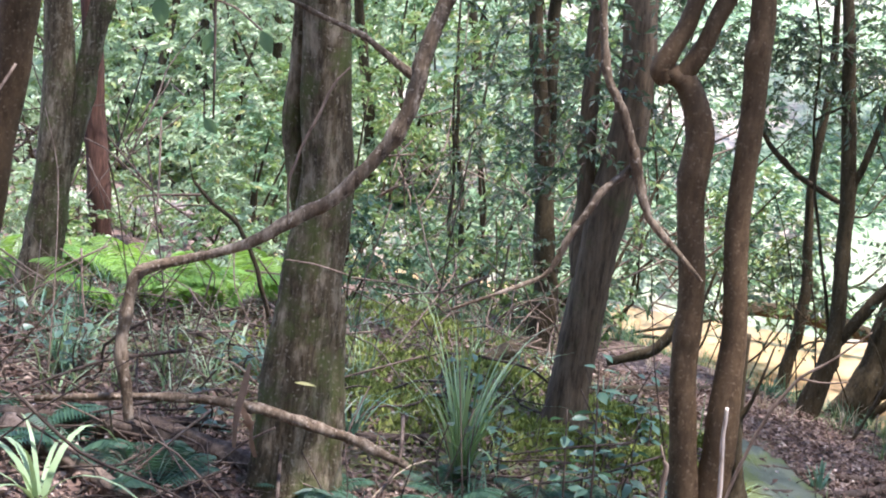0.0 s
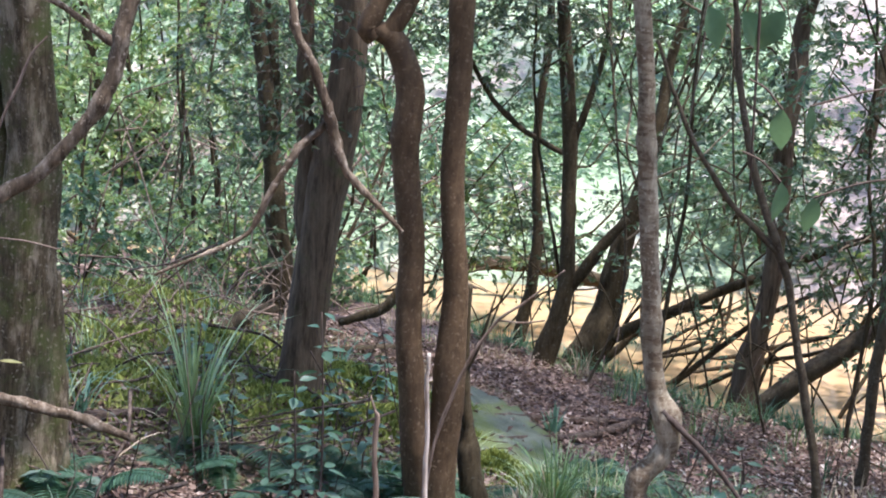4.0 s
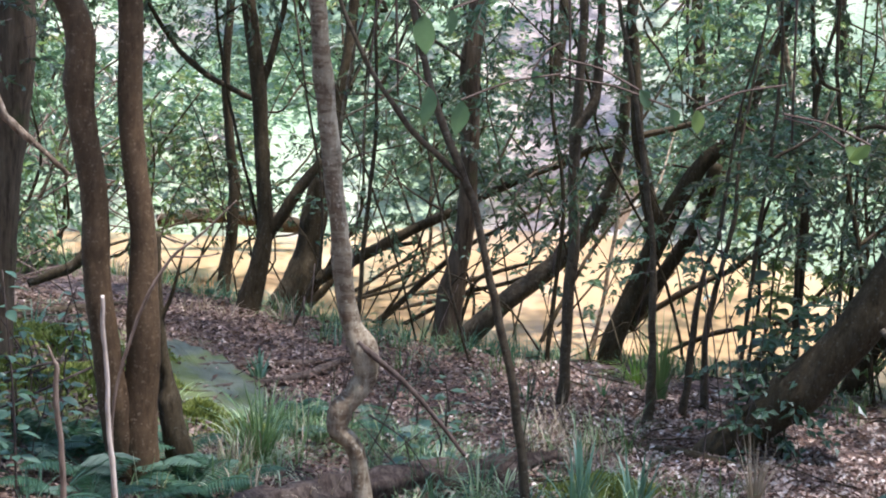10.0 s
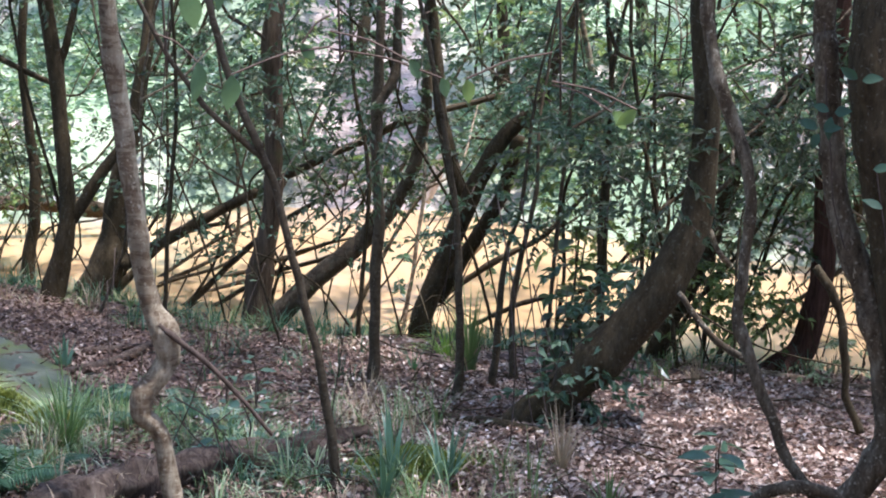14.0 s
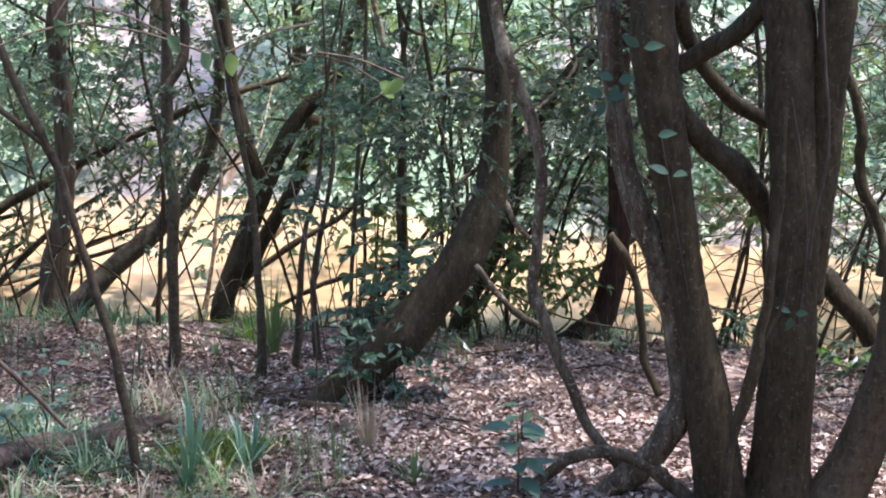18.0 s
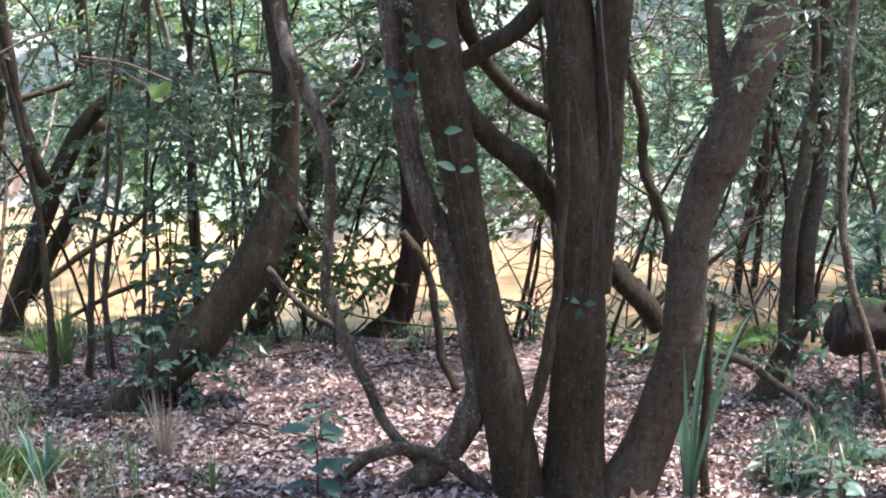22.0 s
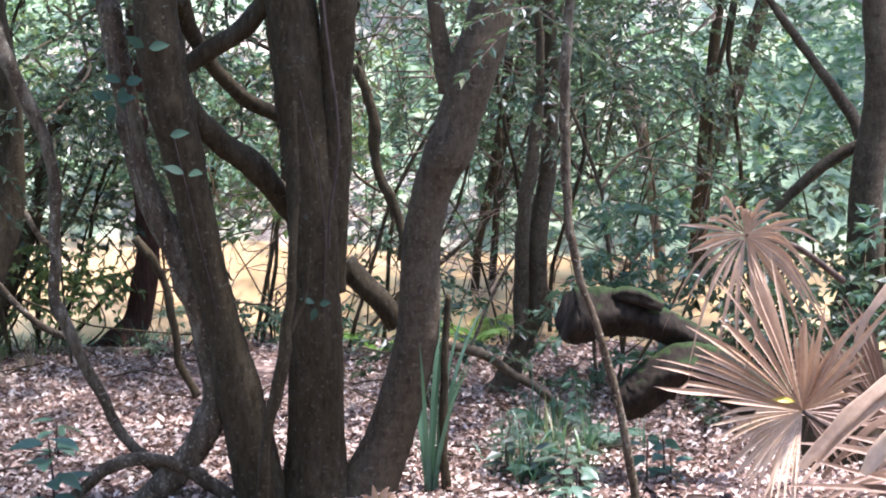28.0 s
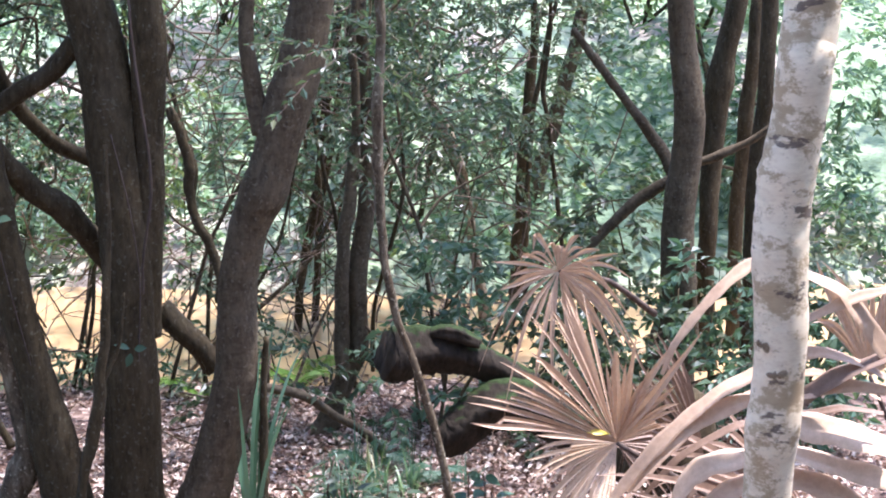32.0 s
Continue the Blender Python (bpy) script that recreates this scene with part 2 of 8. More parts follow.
M_PALM_DEAD = leaf_material("dead_palm_leaf", [(0.0, (0.20, 0.112, 0.060)), (0.35, (0.42, 0.268, 0.158)), (0.75, (0.59, 0.42, 0.272)), (1.0, (0.73, 0.57, 0.40))], (0.55, 0.36, 0.19), 0.5, 0.15, 0.2)
M_PALM_BLEACHED = leaf_material("bleached_palm_leaf", [(0.0, (0.48, 0.33, 0.205)), (0.6, (0.63, 0.465, 0.305)), (1.0, (0.75, 0.60, 0.42))], (0.6, 0.42, 0.25), 0.5, 0.15, 0.2)
M_PALM_BROWN = leaf_material("brown_crumpled_palm_leaf", [(0.0, (0.09, 0.052, 0.030)), (0.5, (0.20, 0.125, 0.078)), (1.0, (0.36, 0.25, 0.165))], (0.3, 0.18, 0.09), 0.6, 0.12, 0.3)
M_LEAF_NEAR = leaf_material("thin_translucent_leaf", [(0.0, (0.055, 0.105, 0.048)), (1.0, (0.095, 0.155, 0.075))], (0.20, 0.33, 0.12), 0.55, 0.4, 0.25)
M_YELLOW = leaf_material("yellow_leaf", [(0.0, (0.65, 0.5, 0.05)), (1.0, (0.7, 0.55, 0.1))], (0.6, 0.5, 0.05))
M_OLIVE = leaf_material("olive_leaf", [(0.0, (0.20, 0.20, 0.055)), (1.0, (0.26, 0.25, 0.08))], (0.3, 0.3, 0.06), 0.5)


def ground_material():
    m, n, l, b = material("forest_floor")
    vec = mapped(n, l, 1.0)
    v = n.new("ShaderNodeTexVoronoi")
    v.inputs["Scale"].default_value, v.inputs["Randomness"].default_value = 22, 1.0
    l.new(vec, v.inputs["Vector"])
    bits = ramp(n, [(0.0, (0.055, 0.032, 0.022)), (0.45, (0.13, 0.08, 0.055)), (0.8, (0.23, 0.155, 0.115)), (1.0, (0.36, 0.28, 0.22))])
    sep = n.new("ShaderNodeSeparateColor")
    l.new(v.outputs["Color"], sep.inputs[0])
    l.new(sep.outputs[0], bits.inputs[0])
    big = noise_tex(n, l, vec, 1.1, 5, 0.65)
    damp = ramp(n, [(0.38, (0.42, 0.37, 0.33)), (0.62, (1, 1, 1))])
    l.new(big, damp.inputs[0])
    litter = mix(n, l, 1.0, bits.outputs[0], damp.outputs[0], "MULTIPLY")
    # moss mound by the mossy trees
    sx = n.new("ShaderNodeSeparateXYZ")
    l.new(vec, sx.inputs[0])
    pos = n.new("ShaderNodeVectorMath")
    pos.operation = "DISTANCE"
    pos.inputs[1].default_value = (0.3, 9.2, 0.8)
    l.new(vec, pos.inputs[0])
    near = ramp(n, [(0.0, (1, 1, 1)), (1.0, (0, 0, 0))])
    sc = n.new("ShaderNodeMath")
    sc.operation, sc.inputs[1].default_value = "DIVIDE", 3.6
    l.new(pos.outputs["Value"], sc.inputs[0])
    l.new(sc.outputs[0], near.inputs[0])
    mo = noise_tex(n, l, vec, 2.3, 6, 0.7)
    ad = n.new("ShaderNodeMath")
    ad.operation = "MULTIPLY"
    l.new(near.outputs[0], ad.inputs[0])
    l.new(mo, ad.inputs[1])
    mr = ramp(n, [(0.20, (0, 0, 0)), (0.30, (1, 1, 1))])
    l.new(ad.outputs[0], mr.inputs[0])
    mc = ramp(n, [(0.3, (0.07, 0.085, 0.022)), (0.7, (0.18, 0.19, 0.05))])
    l.new(noise_tex(n, l, vec, 9, 4), mc.inputs[0])
    colour = mix(n, l, mr.outputs[0], litter, mc.outputs[0])
    # the far hillside: grass and pale soil, brightened to include full sunlight
    at = n.new("ShaderNodeAttribute")
    at.attribute_name = "far_side"
    gc = ramp(n, [(0.30, (0.12, 0.18, 0.09)), (0.44, (0.21, 0.29, 0.16)), (0.54, (0.28, 0.33, 0.205)), (0.60, (0.34, 0.29, 0.23)), (0.75, (0.42, 0.36, 0.30))])
    l.new(noise_tex(n, l, vec, 0.55, 6, 0.7), gc.inputs[0])
    colour = mix(n, l, at.outputs["Fac"], colour, gc.outputs[0])
    # bare soil strip, its tones lifted towards sun glare
    bs = n.new("ShaderNodeAttribute")
    bs.attribute_name = "bare_soil"
    sr = ramp(n, [(0.3, (0.24, 0.19, 0.15)), (0.55, (0.36, 0.29, 0.24)), (0.7, (0.50, 0.42, 0.35))])
    l.new(noise_tex(n, l, vec, 3.0, 6, 0.7), sr.inputs[0])
    colour = mix(n, l, bs.outputs["Fac"], colour, sr.outputs[0])
    l.new(colour, b.inputs["Base Color"])
    b.inputs["Roughness"].default_value = 0.9
    bump(n, l, b, v.outputs["Distance"], 0.7, 0.02)
    return m


def water_material():
    m, n, l, b = material("tannin_water")
    vec = mapped(n, l, 1.0)
    r = ramp(n, [(0.3, (0.35, 0.225, 0.098)), (0.55, (0.45, 0.30, 0.145)), (0.75, (0.48, 0.355, 0.215))])
    l.new(noise_tex(n, l, vec, 0.5, 4), r.inputs[0])
    l.new(r.outputs[0], b.inputs["Base Color"])
    b.inputs["Roughness"].default_value, b.inputs["IOR"].default_value = 0.06, 1.33
    bump(n, l, b, noise_tex(n, l, vec, 3.5, 3), 0.06, 0.02)
    return m


def rock_material():
    m, n, l, b = material("mossy_rock")
    vec = mapped(n, l, 1.0)
    r = ramp(n, [(0.3, (0.050, 0.060, 0.034)), (0.6, (0.090, 0.104, 0.062)), (0.8, (0.14, 0.15, 0.10))])
    l.new(noise_tex(n, l, vec, 6, 8, 0.7), r.inputs[0])
    mo = ramp(n, [(0.50, (0, 0, 0)), (0.60, (1, 1, 1))])
    l.new(noise_tex(n, l, vec, 3.2, 6, 0.65), mo.inputs[0])
    l.new(mix(n, l, mo.outputs[0], r.outputs[0], (0.075, 0.095, 0.02)), b.inputs["Base Color"])
    b.inputs["Roughness"].default_value = 0.8
    bump(n, l, b, noise_tex(n, l, vec, 20, 6), 0.5, 0.02)
    return m


def palm_trunk_material():
    """Pale bark with faint rings, brown blotches and grey-green lichen."""
    m, n, l, b = material("ringed_palm_bark")
    rings = noise_tex(n, l, mapped(n, l, 1.0, (0.2, 0.2, 1)), 26, 5, 0.6)
    free = mapped(n, l, 1.0, (1, 1, 1.5))
    r = ramp(n, [(0.28, (0.56, 0.43, 0.26)), (0.36, (0.73, 0.60, 0.395)), (0.6, (0.82, 0.70, 0.48))])
    l.new(rings, r.inputs[0])
    li = ramp(n, [(0.54, (0, 0, 0)), (0.64, (0.5, 0.5, 0.5))])
    l.new(noise_tex(n, l, free, 5, 5, 0.7), li.inputs[0])
    colour = mix(n, l, li.outputs[0], r.outputs[0], (0.58, 0.55, 0.38))
    st = ramp(n, [(0.50, (0, 0, 0)), (0.56, (0.9, 0.9, 0.9))])
    l.new(noise_tex(n, l, free, 8, 8, 0.78), st.inputs[0])
    colour = mix(n, l, st.outputs[0], colour, (0.40, 0.29, 0.155))
    dk = ramp(n, [(0.60, (0, 0, 0)), (0.625, (0.9, 0.9, 0.9))])
    l.new(noise_tex(n, l, mapped(n, l, 1.0, (0.8, 0.8, 2.2)), 8, 6, 0.7), dk.inputs[0])
    colour = mix(n, l, dk.outputs[0], colour, (0.12, 0.085, 0.06))
    fleck = ramp(n, [(0.40, (0.62, 0.52, 0.40)), (0.52, (1, 1, 1))])
    l.new(noise_tex(n, l, mapped(n, l, 1.0, (1, 1, 2.4)), 42, 6, 0.7), fleck.inputs[0])
    l.new(mix(n, l, 0.25, colour, fleck.outputs[0], "MULTIPLY"), b.inputs["Base Color"])
    b.inputs["Roughness"].default_value = 0.75
    bump(n, l, b, rings, 0.15, 0.006)
    return m


M_GROUND, M_WATER, M_ROCK, M_PALM = ground_material(), water_material(), rock_material(), palm_trunk_material()

# ---- builders ----
rng = np.random.default_rng(7)


def make_mesh(name, verts, faces, mat, smooth=False):
    me = bpy.data.meshes.new(name)
    me.from_pydata([tuple(v) for v in np.asarray(verts).tolist()], [], [tuple(f) for f in faces])
    me.materials.append(mat)
    if smooth:
        me.polygons.foreach_set("use_smooth", [True] * len(me.polygons))
    me.update()
    return me


def thing(name, at, label, category, group="", kind=""):
    ob = new(name)
    ob.location = at
    ob.empty_display_size = 0.1
    return tagged(ob, label, category, group, kind)


def part(name, verts, faces, mat, parent, label="", smooth=False, kind=""):
    """One mesh under a thing; the coordinates are given in the world."""
    at = Vector(parent.location) + (Vector(parent.parent.location) if parent.parent else Vector())
    me = make_mesh(name, np.asarray(verts, float) - np.array(at), faces, mat, smooth)
    ob = new(name, me)
    ob.parent = parent
    return tagged(ob, label, kind=kind)


def spline(points, per=5):
    """Catmull-Rom through the points of a centre line, radius included."""
    p = np.array(points, float)
    p = np.vstack([2 * p[0] - p[1], p, 2 * p[-1] - p[-2]])
    out = []
    for i in range(1, len(p) - 2):
        for u in np.linspace(0, 1, per, endpoint=False):
            a, b, c, d = p[i - 1:i + 3]
            m0, m1 = 0.36 * (c - a), 0.36 * (d - b)
            out.append((2 * u ** 3 - 3 * u * u + 1) * b + (u ** 3 - 2 * u * u + u) * m0 + (3 * u * u - 2 * u ** 3) * c + (u ** 3 - u * u) * m1)
    out.append(p[-2])
    out = np.array(out)
    out[:, 3] = np.maximum(out[:, 3], 0.002)
    return out


def tube(line, sides=10, lumps=0.10, ring=0.0, flute=0.0, seed=0, rough=0.0, gnarl=0.0, knots=0.0):
    """A closed tube along a centre line (x, y, z, r), with lumps, rings, flutes, a gnarled axis and knots."""
    r = np.random.default_rng(seed)
    ph = r.uniform(0, 6.28, 8)
    line = np.asarray(line, float)
    c, rad = line[:, :3], line[:, 3]
    length = np.concatenate([[0], np.cumsum(np.linalg.norm(np.diff(c, axis=0), axis=1))])
    if gnarl:
        w = np.maximum(np.median(rad), 0.008)
        for k, q in enumerate((7.0, 3.7, 2.1)):
            a, b = r.uniform(0, 6.28, 2)
            off = np.stack([np.sin(length / (q * w) + a), np.sin(length / (q * w) * 1.13 + b), 0.4 * np.sin(length / (q * w) * 0.9 + a + b)], 1)
            c = c + off * (gnarl * rad / (1 + 0.6 * k))[:, None]
    spots = [(r.uniform(0, length[-1]), r.uniform(0, 6.28), knots * r.uniform(0.4, 1.3)) for _ in range(min(14, int(length[-1] / (9 * max(np.median(rad), 0.01)))))] if knots else []
    tang = np.gradient(c, axis=0)
    tang /= np.linalg.norm(tang, axis=1)[:, None] + 1e-9
    up = np.array([0.31, 0.95, 0.05])
    verts, faces = [], []
    ang = np.linspace(0, 2 * np.pi, sides, endpoint=False)
    for i in range(len(c)):
        u = up - tang[i] * (up @ tang[i])
        u /= np.linalg.norm(u)
        v = np.cross(tang[i], u)
        up = u
        s = length[i] / max(rad[0], 0.01)
        k = 1 + lumps * (0.6 * np.sin(2 * ang + 0.35 * s + ph[0]) + 0.5 * np.sin(3 * ang - 0.5 * s + ph[1]) + 0.5 * np.sin(ang + 1.1 * s + ph[2]))
        k = k + ring * np.sin(length[i] * 95 + ph[3]) + flute * np.sin(5 * ang + 0.15 * s + ph[4])
        for at, turn, size in spots:
            near = math.exp(-((length[i] - at) / (0.9 * rad[i] + 0.008)) ** 2)
            if near > 0.01:
                k = k + size * near * (0.35 + 0.65 * np.clip(np.cos(ang - turn), 0, 1) ** 2)
        if rough:
            k = k + rough * r.normal(size=sides)
        verts.append(c[i] + rad[i] * k[:, None] * (np.cos(ang)[:, None] * u + np.sin(ang)[:, None] * v))
    n = len(c)
    verts = np.vstack(verts)
    for i in range(n - 1):
        for j in range(sides):
            a, b = i * sides + j, i * sides + (j + 1) % sides
            faces.append((a, b, b + sides, a + sides))
    faces.append(tuple(range(sides))[::-1])
    faces.append(tuple((n - 1) * sides + j for j in range(sides)))
    return verts, faces


def join(pieces):
    """Several (verts, faces) as one."""
    V, F, n = [], [], 0
    for v, f in pieces:
        V.append(np.asarray(v, float))
        F += [tuple(k + n for k in q) for q in f]
        n += len(v)
    return np.vstack(V), F


def leaf_mesh(base, along, normal, length, width, fold=0.25):
    """Many leaves, each of two folded triangles pairs: base, side, tip, side."""
    base, along, normal = (np.asarray(a, float) for a in (base, along, normal))
    along = along / (np.linalg.norm(along, axis=1)[:, None] + 1e-9)
    side = np.cross(along, normal)
    side /= np.linalg.norm(side, axis=1)[:, None] + 1e-9
    nor = np.cross(side, along)
    L, W = np.asarray(length)[:, None], np.asarray(width)[:, None]
    mid = base + along * L * 0.45
    tip = base + along * L - nor * L * 0.12
    left = mid + side * W * 0.5 + nor * W * fold
    right = mid - side * W * 0.5 + nor * W * fold
    n = len(base)
    verts = np.stack([base, left, tip, right], 1).reshape(-1, 3)
    k = 4 * np.arange(n)[:, None]
    faces = np.vstack([k + [0, 2, 1], k + [0, 3, 2]])
    return verts, faces.tolist()


def unit(n, r):
    v = r.normal(size=(n, 3))
    return v / np.linalg.norm(v, axis=1)[:, None]


def foliage(blobs, leaf, r, per=20, reach=0.35, flat=0.45):
    """Sprays of leaves on drooping twigs, filling ellipsoids (x, y, z, rx, ry, rz, sprays). Returns leaves and twigs."""
    B, A, N, L, W, tw = [], [], [], [], [], []
    for cx, cy, cz, rx, ry, rz, count in blobs:
        d = unit(count, r) * (r.uniform(0.15, 1, count) ** 0.45)[:, None]
        d *= 1 + 0.25 * np.sin(7 * d[:, :1] + 5 * d[:, 1:2])
        start = np.array([cx, cy, cz]) + d * np.array([rx, ry, rz])
        way = unit(count, r) * 0.8 + d * 0.6 + np.array([0, 0, -0.15])
        way[:, 2] *= flat
        way /= np.linalg.norm(way, axis=1)[:, None]
        long = reach * r.uniform(0.5, 1.3, count)
        for i in range(count):
            u = np.sort(r.uniform(0.1, 1, per))
            p = start[i] + way[i] * (u * long[i])[:, None] - np.array([0, 0, 1]) * (u ** 2 * long[i] * 0.25)[:, None]
            sgn = np.where(np.arange(per) % 2, 1.0, -1.0)[:, None]
            sd = np.cross(way[i], (0, 0, 1.0))
            a = sd * sgn * 0.9 + way[i] * 0.6 + r.normal(size=(per, 3)) * 0.35 + np.array([0, 0, -0.38])
            B.append(p)
            A.append(a)
            N.append(np.array([0, 0, 0.75]) + r.normal(size=(per, 3)) * 0.62)
            tw.append((start[i], start[i] + way[i] * long[i] * 0.5 - np.array([0, 0, 0.06 * long[i]]), start[i] + way[i] * long[i] - np.array([0, 0, 0.25 * long[i]])))
    B, A, N = np.vstack(B), np.vstack(A), np.vstack(N)
    L = leaf[0] * r.uniform(0.6, 1.3, len(B))
    W = leaf[1] * r.uniform(0.7, 1.2, len(B))
    return leaf_mesh(B, A, N, L, W), twig_mesh(tw)


def twig_mesh(tw, rad=0.003):
    """Three-sided thin twigs through three points each."""
    P = np.array(tw)
    n = len(P)
    o = np.array([[1, 0, 0], [-0.5, 0.6, 0.6], [-0.5, -0.6, -0.6]]) * rad
    verts = (P[:, :, None, :] + o[None, None] * np.array([1, 0.8, 0.4])[None, :, None, None]).reshape(-1, 3)
    faces = []
    for b in (0, 3):
        for j in range(3):
            k = 9 * np.arange(n)[:, None]
            faces.append(k + [b + j, b + (j + 1) % 3, b + 3 + (j + 1) % 3, b + 3 + j])
    return verts, np.vstack(faces).tolist()


# ---- ground, creek ----
SHORE = [(-9, 27.7), (-4, 20.7), (-1, 16.8), (1.0, 15.0), (2.2, 13.2), (3.0, 11.9), (3.9, 10.6), (4.9, 9.9), (6.1, 8.75), (7.2, 7.7), (8.4, 6.3), (9.4, 4.6), (10.6, 2), (13, -3), (20, -20), (90, -200)]
FAR = [(-9, 28), (-4, 21), (-1, 17), (1.9, 15.6), (3.7, 14.9), (5.3, 15.2), (7.0, 14.3), (8.2, 11.6), (9.3, 10.0), (10.4, 7.6), (12.2, 5.4), (14.5, 2), (17, -3), (24, -20), (94, -200)]
SHORE = [(-90, 141.7)] + SHORE
FAR = [(-90, 142)] + FAR


def side_distance(line, x, y):
    """Distance to a line of points, positive on the walker's side."""
    best, sign = np.full(x.shape, 1e9), np.ones(x.shape)
    for (ax, ay), (bx, by) in zip(line, line[1:]):
        dx, dy = bx - ax, by - ay
        u = np.clip(((x - ax) * dx + (y - ay) * dy) / (dx * dx + dy * dy), 0, 1)
        d = np.hypot(x - ax - u * dx, y - ay - u * dy)
        s = np.where(dx * (y - ay) - dy * (x - ax) < 0, 1.0, -1.0)
        sign = np.where(d < best - 1e-9, s, sign)
        best = np.minimum(best, d)
    return best * sign


def height(x, y):
    x, y = np.asarray(x, float), np.asarray(y, float)
    s = side_distance(SHORE, x, y)
    f = -side_distance(FAR, x, y)
    near = np.interp(s, [0, 0.35, 2, 4.5, 7, 11, 15, 30, 400], [-0.03, 0.08, 0.14, 0.32, 0.68, 1.35, 1.8, 2.4, 12])
    near = near + 0.5 * np.exp(-((x + 0.2) ** 2 / 5 + (y - 9.6) ** 2 / 6)) + 0.25 * np.exp(-((x + 4) ** 2 / 9 + (y - 9) ** 2 / 12))
    far = np.interp(f, [0, 0.3, 1.0, 4, 9, 20, 60, 400], [-0.03, 0.25, 0.7, 1.9, 4.2, 9, 20, 60])
    bed = -0.03 - 0.25 * np.minimum(1, np.minimum(-s, -f) / 0.8)
    return np.where(s >= 0, near, np.where(f >= 0, far, bed))


def floor_z(x, y):
    return float(height(np.array([x]), np.array([y]))[0])


def bare_soil(x, y):
    """How near a place is to the bare washed-out strip of the far bank, 0 to 1."""
    x, y = np.asarray(x, float), np.asarray(y, float)
    ax, ay, dx, dy = 6.3, 14.4, 2.6, 6.2
    u = np.clip(((x - ax) * dx + (y - ay) * dy) / (dx * dx + dy * dy), 0, 1)
    d = np.hypot(x - ax - u * dx, y - ay - u * dy)
    e = np.hypot(x + 3.6, y - 18.5)
    return np.clip(np.maximum(1.25 - d, 1.3 - e) / 0.8, 0, 1)


def build_ground():
    gx = np.concatenate([[-400, -200, -100, -60, -40, -28, -20, -16], np.arange(-13, 19.01, 0.22), [21, 25, 31, 40, 60, 100, 200, 400]])
    gy = np.concatenate([[-400, -200, -100, -50, -25, -12, -8], np.arange(-5, 27.01, 0.22), [29, 32, 36, 42, 50, 64, 90, 140, 240, 400]])
    X, Y = np.meshgrid(gx, gy)
    Z = height(X, Y)
    r = np.random.default_rng(3)
    ph = r.uniform(0, 6.28, (12, 3))
    for i in range(12):
        k = 0.7 * 1.45 ** i * 0.9
        Z = Z + 0.05 / (1 + 0.7 * i) * np.sin(k * (X * math.cos(ph[i, 0]) + Y * math.sin(ph[i, 0])) + ph[i, 1]) * (side_distance(SHORE, X, Y) > 0.3)
    s, f = side_distance(SHORE, X, Y), -side_distance(FAR, X, Y)
    Z = Z + np.where(f > 0.8, 0.25 * np.sin(1.3 * X + 0.7 * np.sin(Y)) * np.sin(1.1 * Y + 0.5), 0)
    nx, ny = len(gx), len(gy)
    verts = np.stack([X, Y, Z], -1).reshape(-1, 3)
    i, j = np.meshgrid(np.arange(nx - 1), np.arange(ny - 1))
    a = (j * nx + i).ravel()
    faces = np.stack([a, a + 1, a + nx + 1, a + nx], 1).tolist()
    me = make_mesh("ground", verts, faces, M_GROUND, True)
    at = me.attributes.new("far_side", "FLOAT", "POINT")
    at.data.foreach_set("value", (f.ravel() > -0.05).astype(np.float32))
    soil = me.attributes.new("bare_soil", "FLOAT", "POINT")
    soil.data.foreach_set("value", bare_soil(X, Y).ravel().astype(np.float32))
    tagged(new("ground", me), "forest floor of brown leaf litter sloping to a creek", "ground", kind="structure")


build_ground()


def build_water():
    gx, gy = np.arange(-14, 24, 0.5), np.arange(-8, 32, 0.5)
    X, Y = np.meshgrid(gx, gy)
    verts = np.stack([X, Y, 0 * X], -1).reshape(-1, 3)
    keep = ((side_distance(SHORE, X, Y) < 0.9) & (side_distance(FAR, X, Y) > -0.9))
    nx = len(gx)
    faces = [(j * nx + i, j * nx + i + 1, (j + 1) * nx + i + 1, (j + 1) * nx + i) for j in range(len(gy) - 1) for i in range(nx - 1) if keep[j, i] or keep[j + 1, i + 1]]
    tagged(new("water", make_mesh("water", verts, faces, M_WATER, True)), "shallow creek of yellow-brown tannin water", "water", kind="structure")


build_water()

# ---- stems: base to top, x y z radius ----
TREE_MOSSY_A = [(-2.34, 9.45, 0.89, 0.138), (-2.30, 9.46, 1.26, 0.111), (-2.28, 9.46, 1.66, 0.098), (-2.27, 9.47, 2.15, 0.094), (-2.30, 9.46, 2.66, 0.080)]
TREE_EDGE = [(-2.26, 7.84, 0.91, 0.083), (-2.23, 7.85, 1.31, 0.071), (-2.18, 7.86, 1.86, 0.076), (-2.14, 7.87, 2.27, 0.083), (-2.11, 7.88, 2.70, 0.093)]
STEM_MOSSY_B = [(-2.22, 9.48, 1.57, 0.049), (-2.17, 9.49, 1.88, 0.055), (-2.13, 9.50, 2.23, 0.065), (-2.08, 9.51, 2.68, 0.074)]
TREE_RED = [(-2.73, 13.12, 0.44, 0.109), (-2.78, 13.11, 0.91, 0.095), (-2.84, 13.10, 1.41, 0.088), (-2.89, 13.09, 1.98, 0.080), (-2.94, 13.07, 2.55, 0.075)]
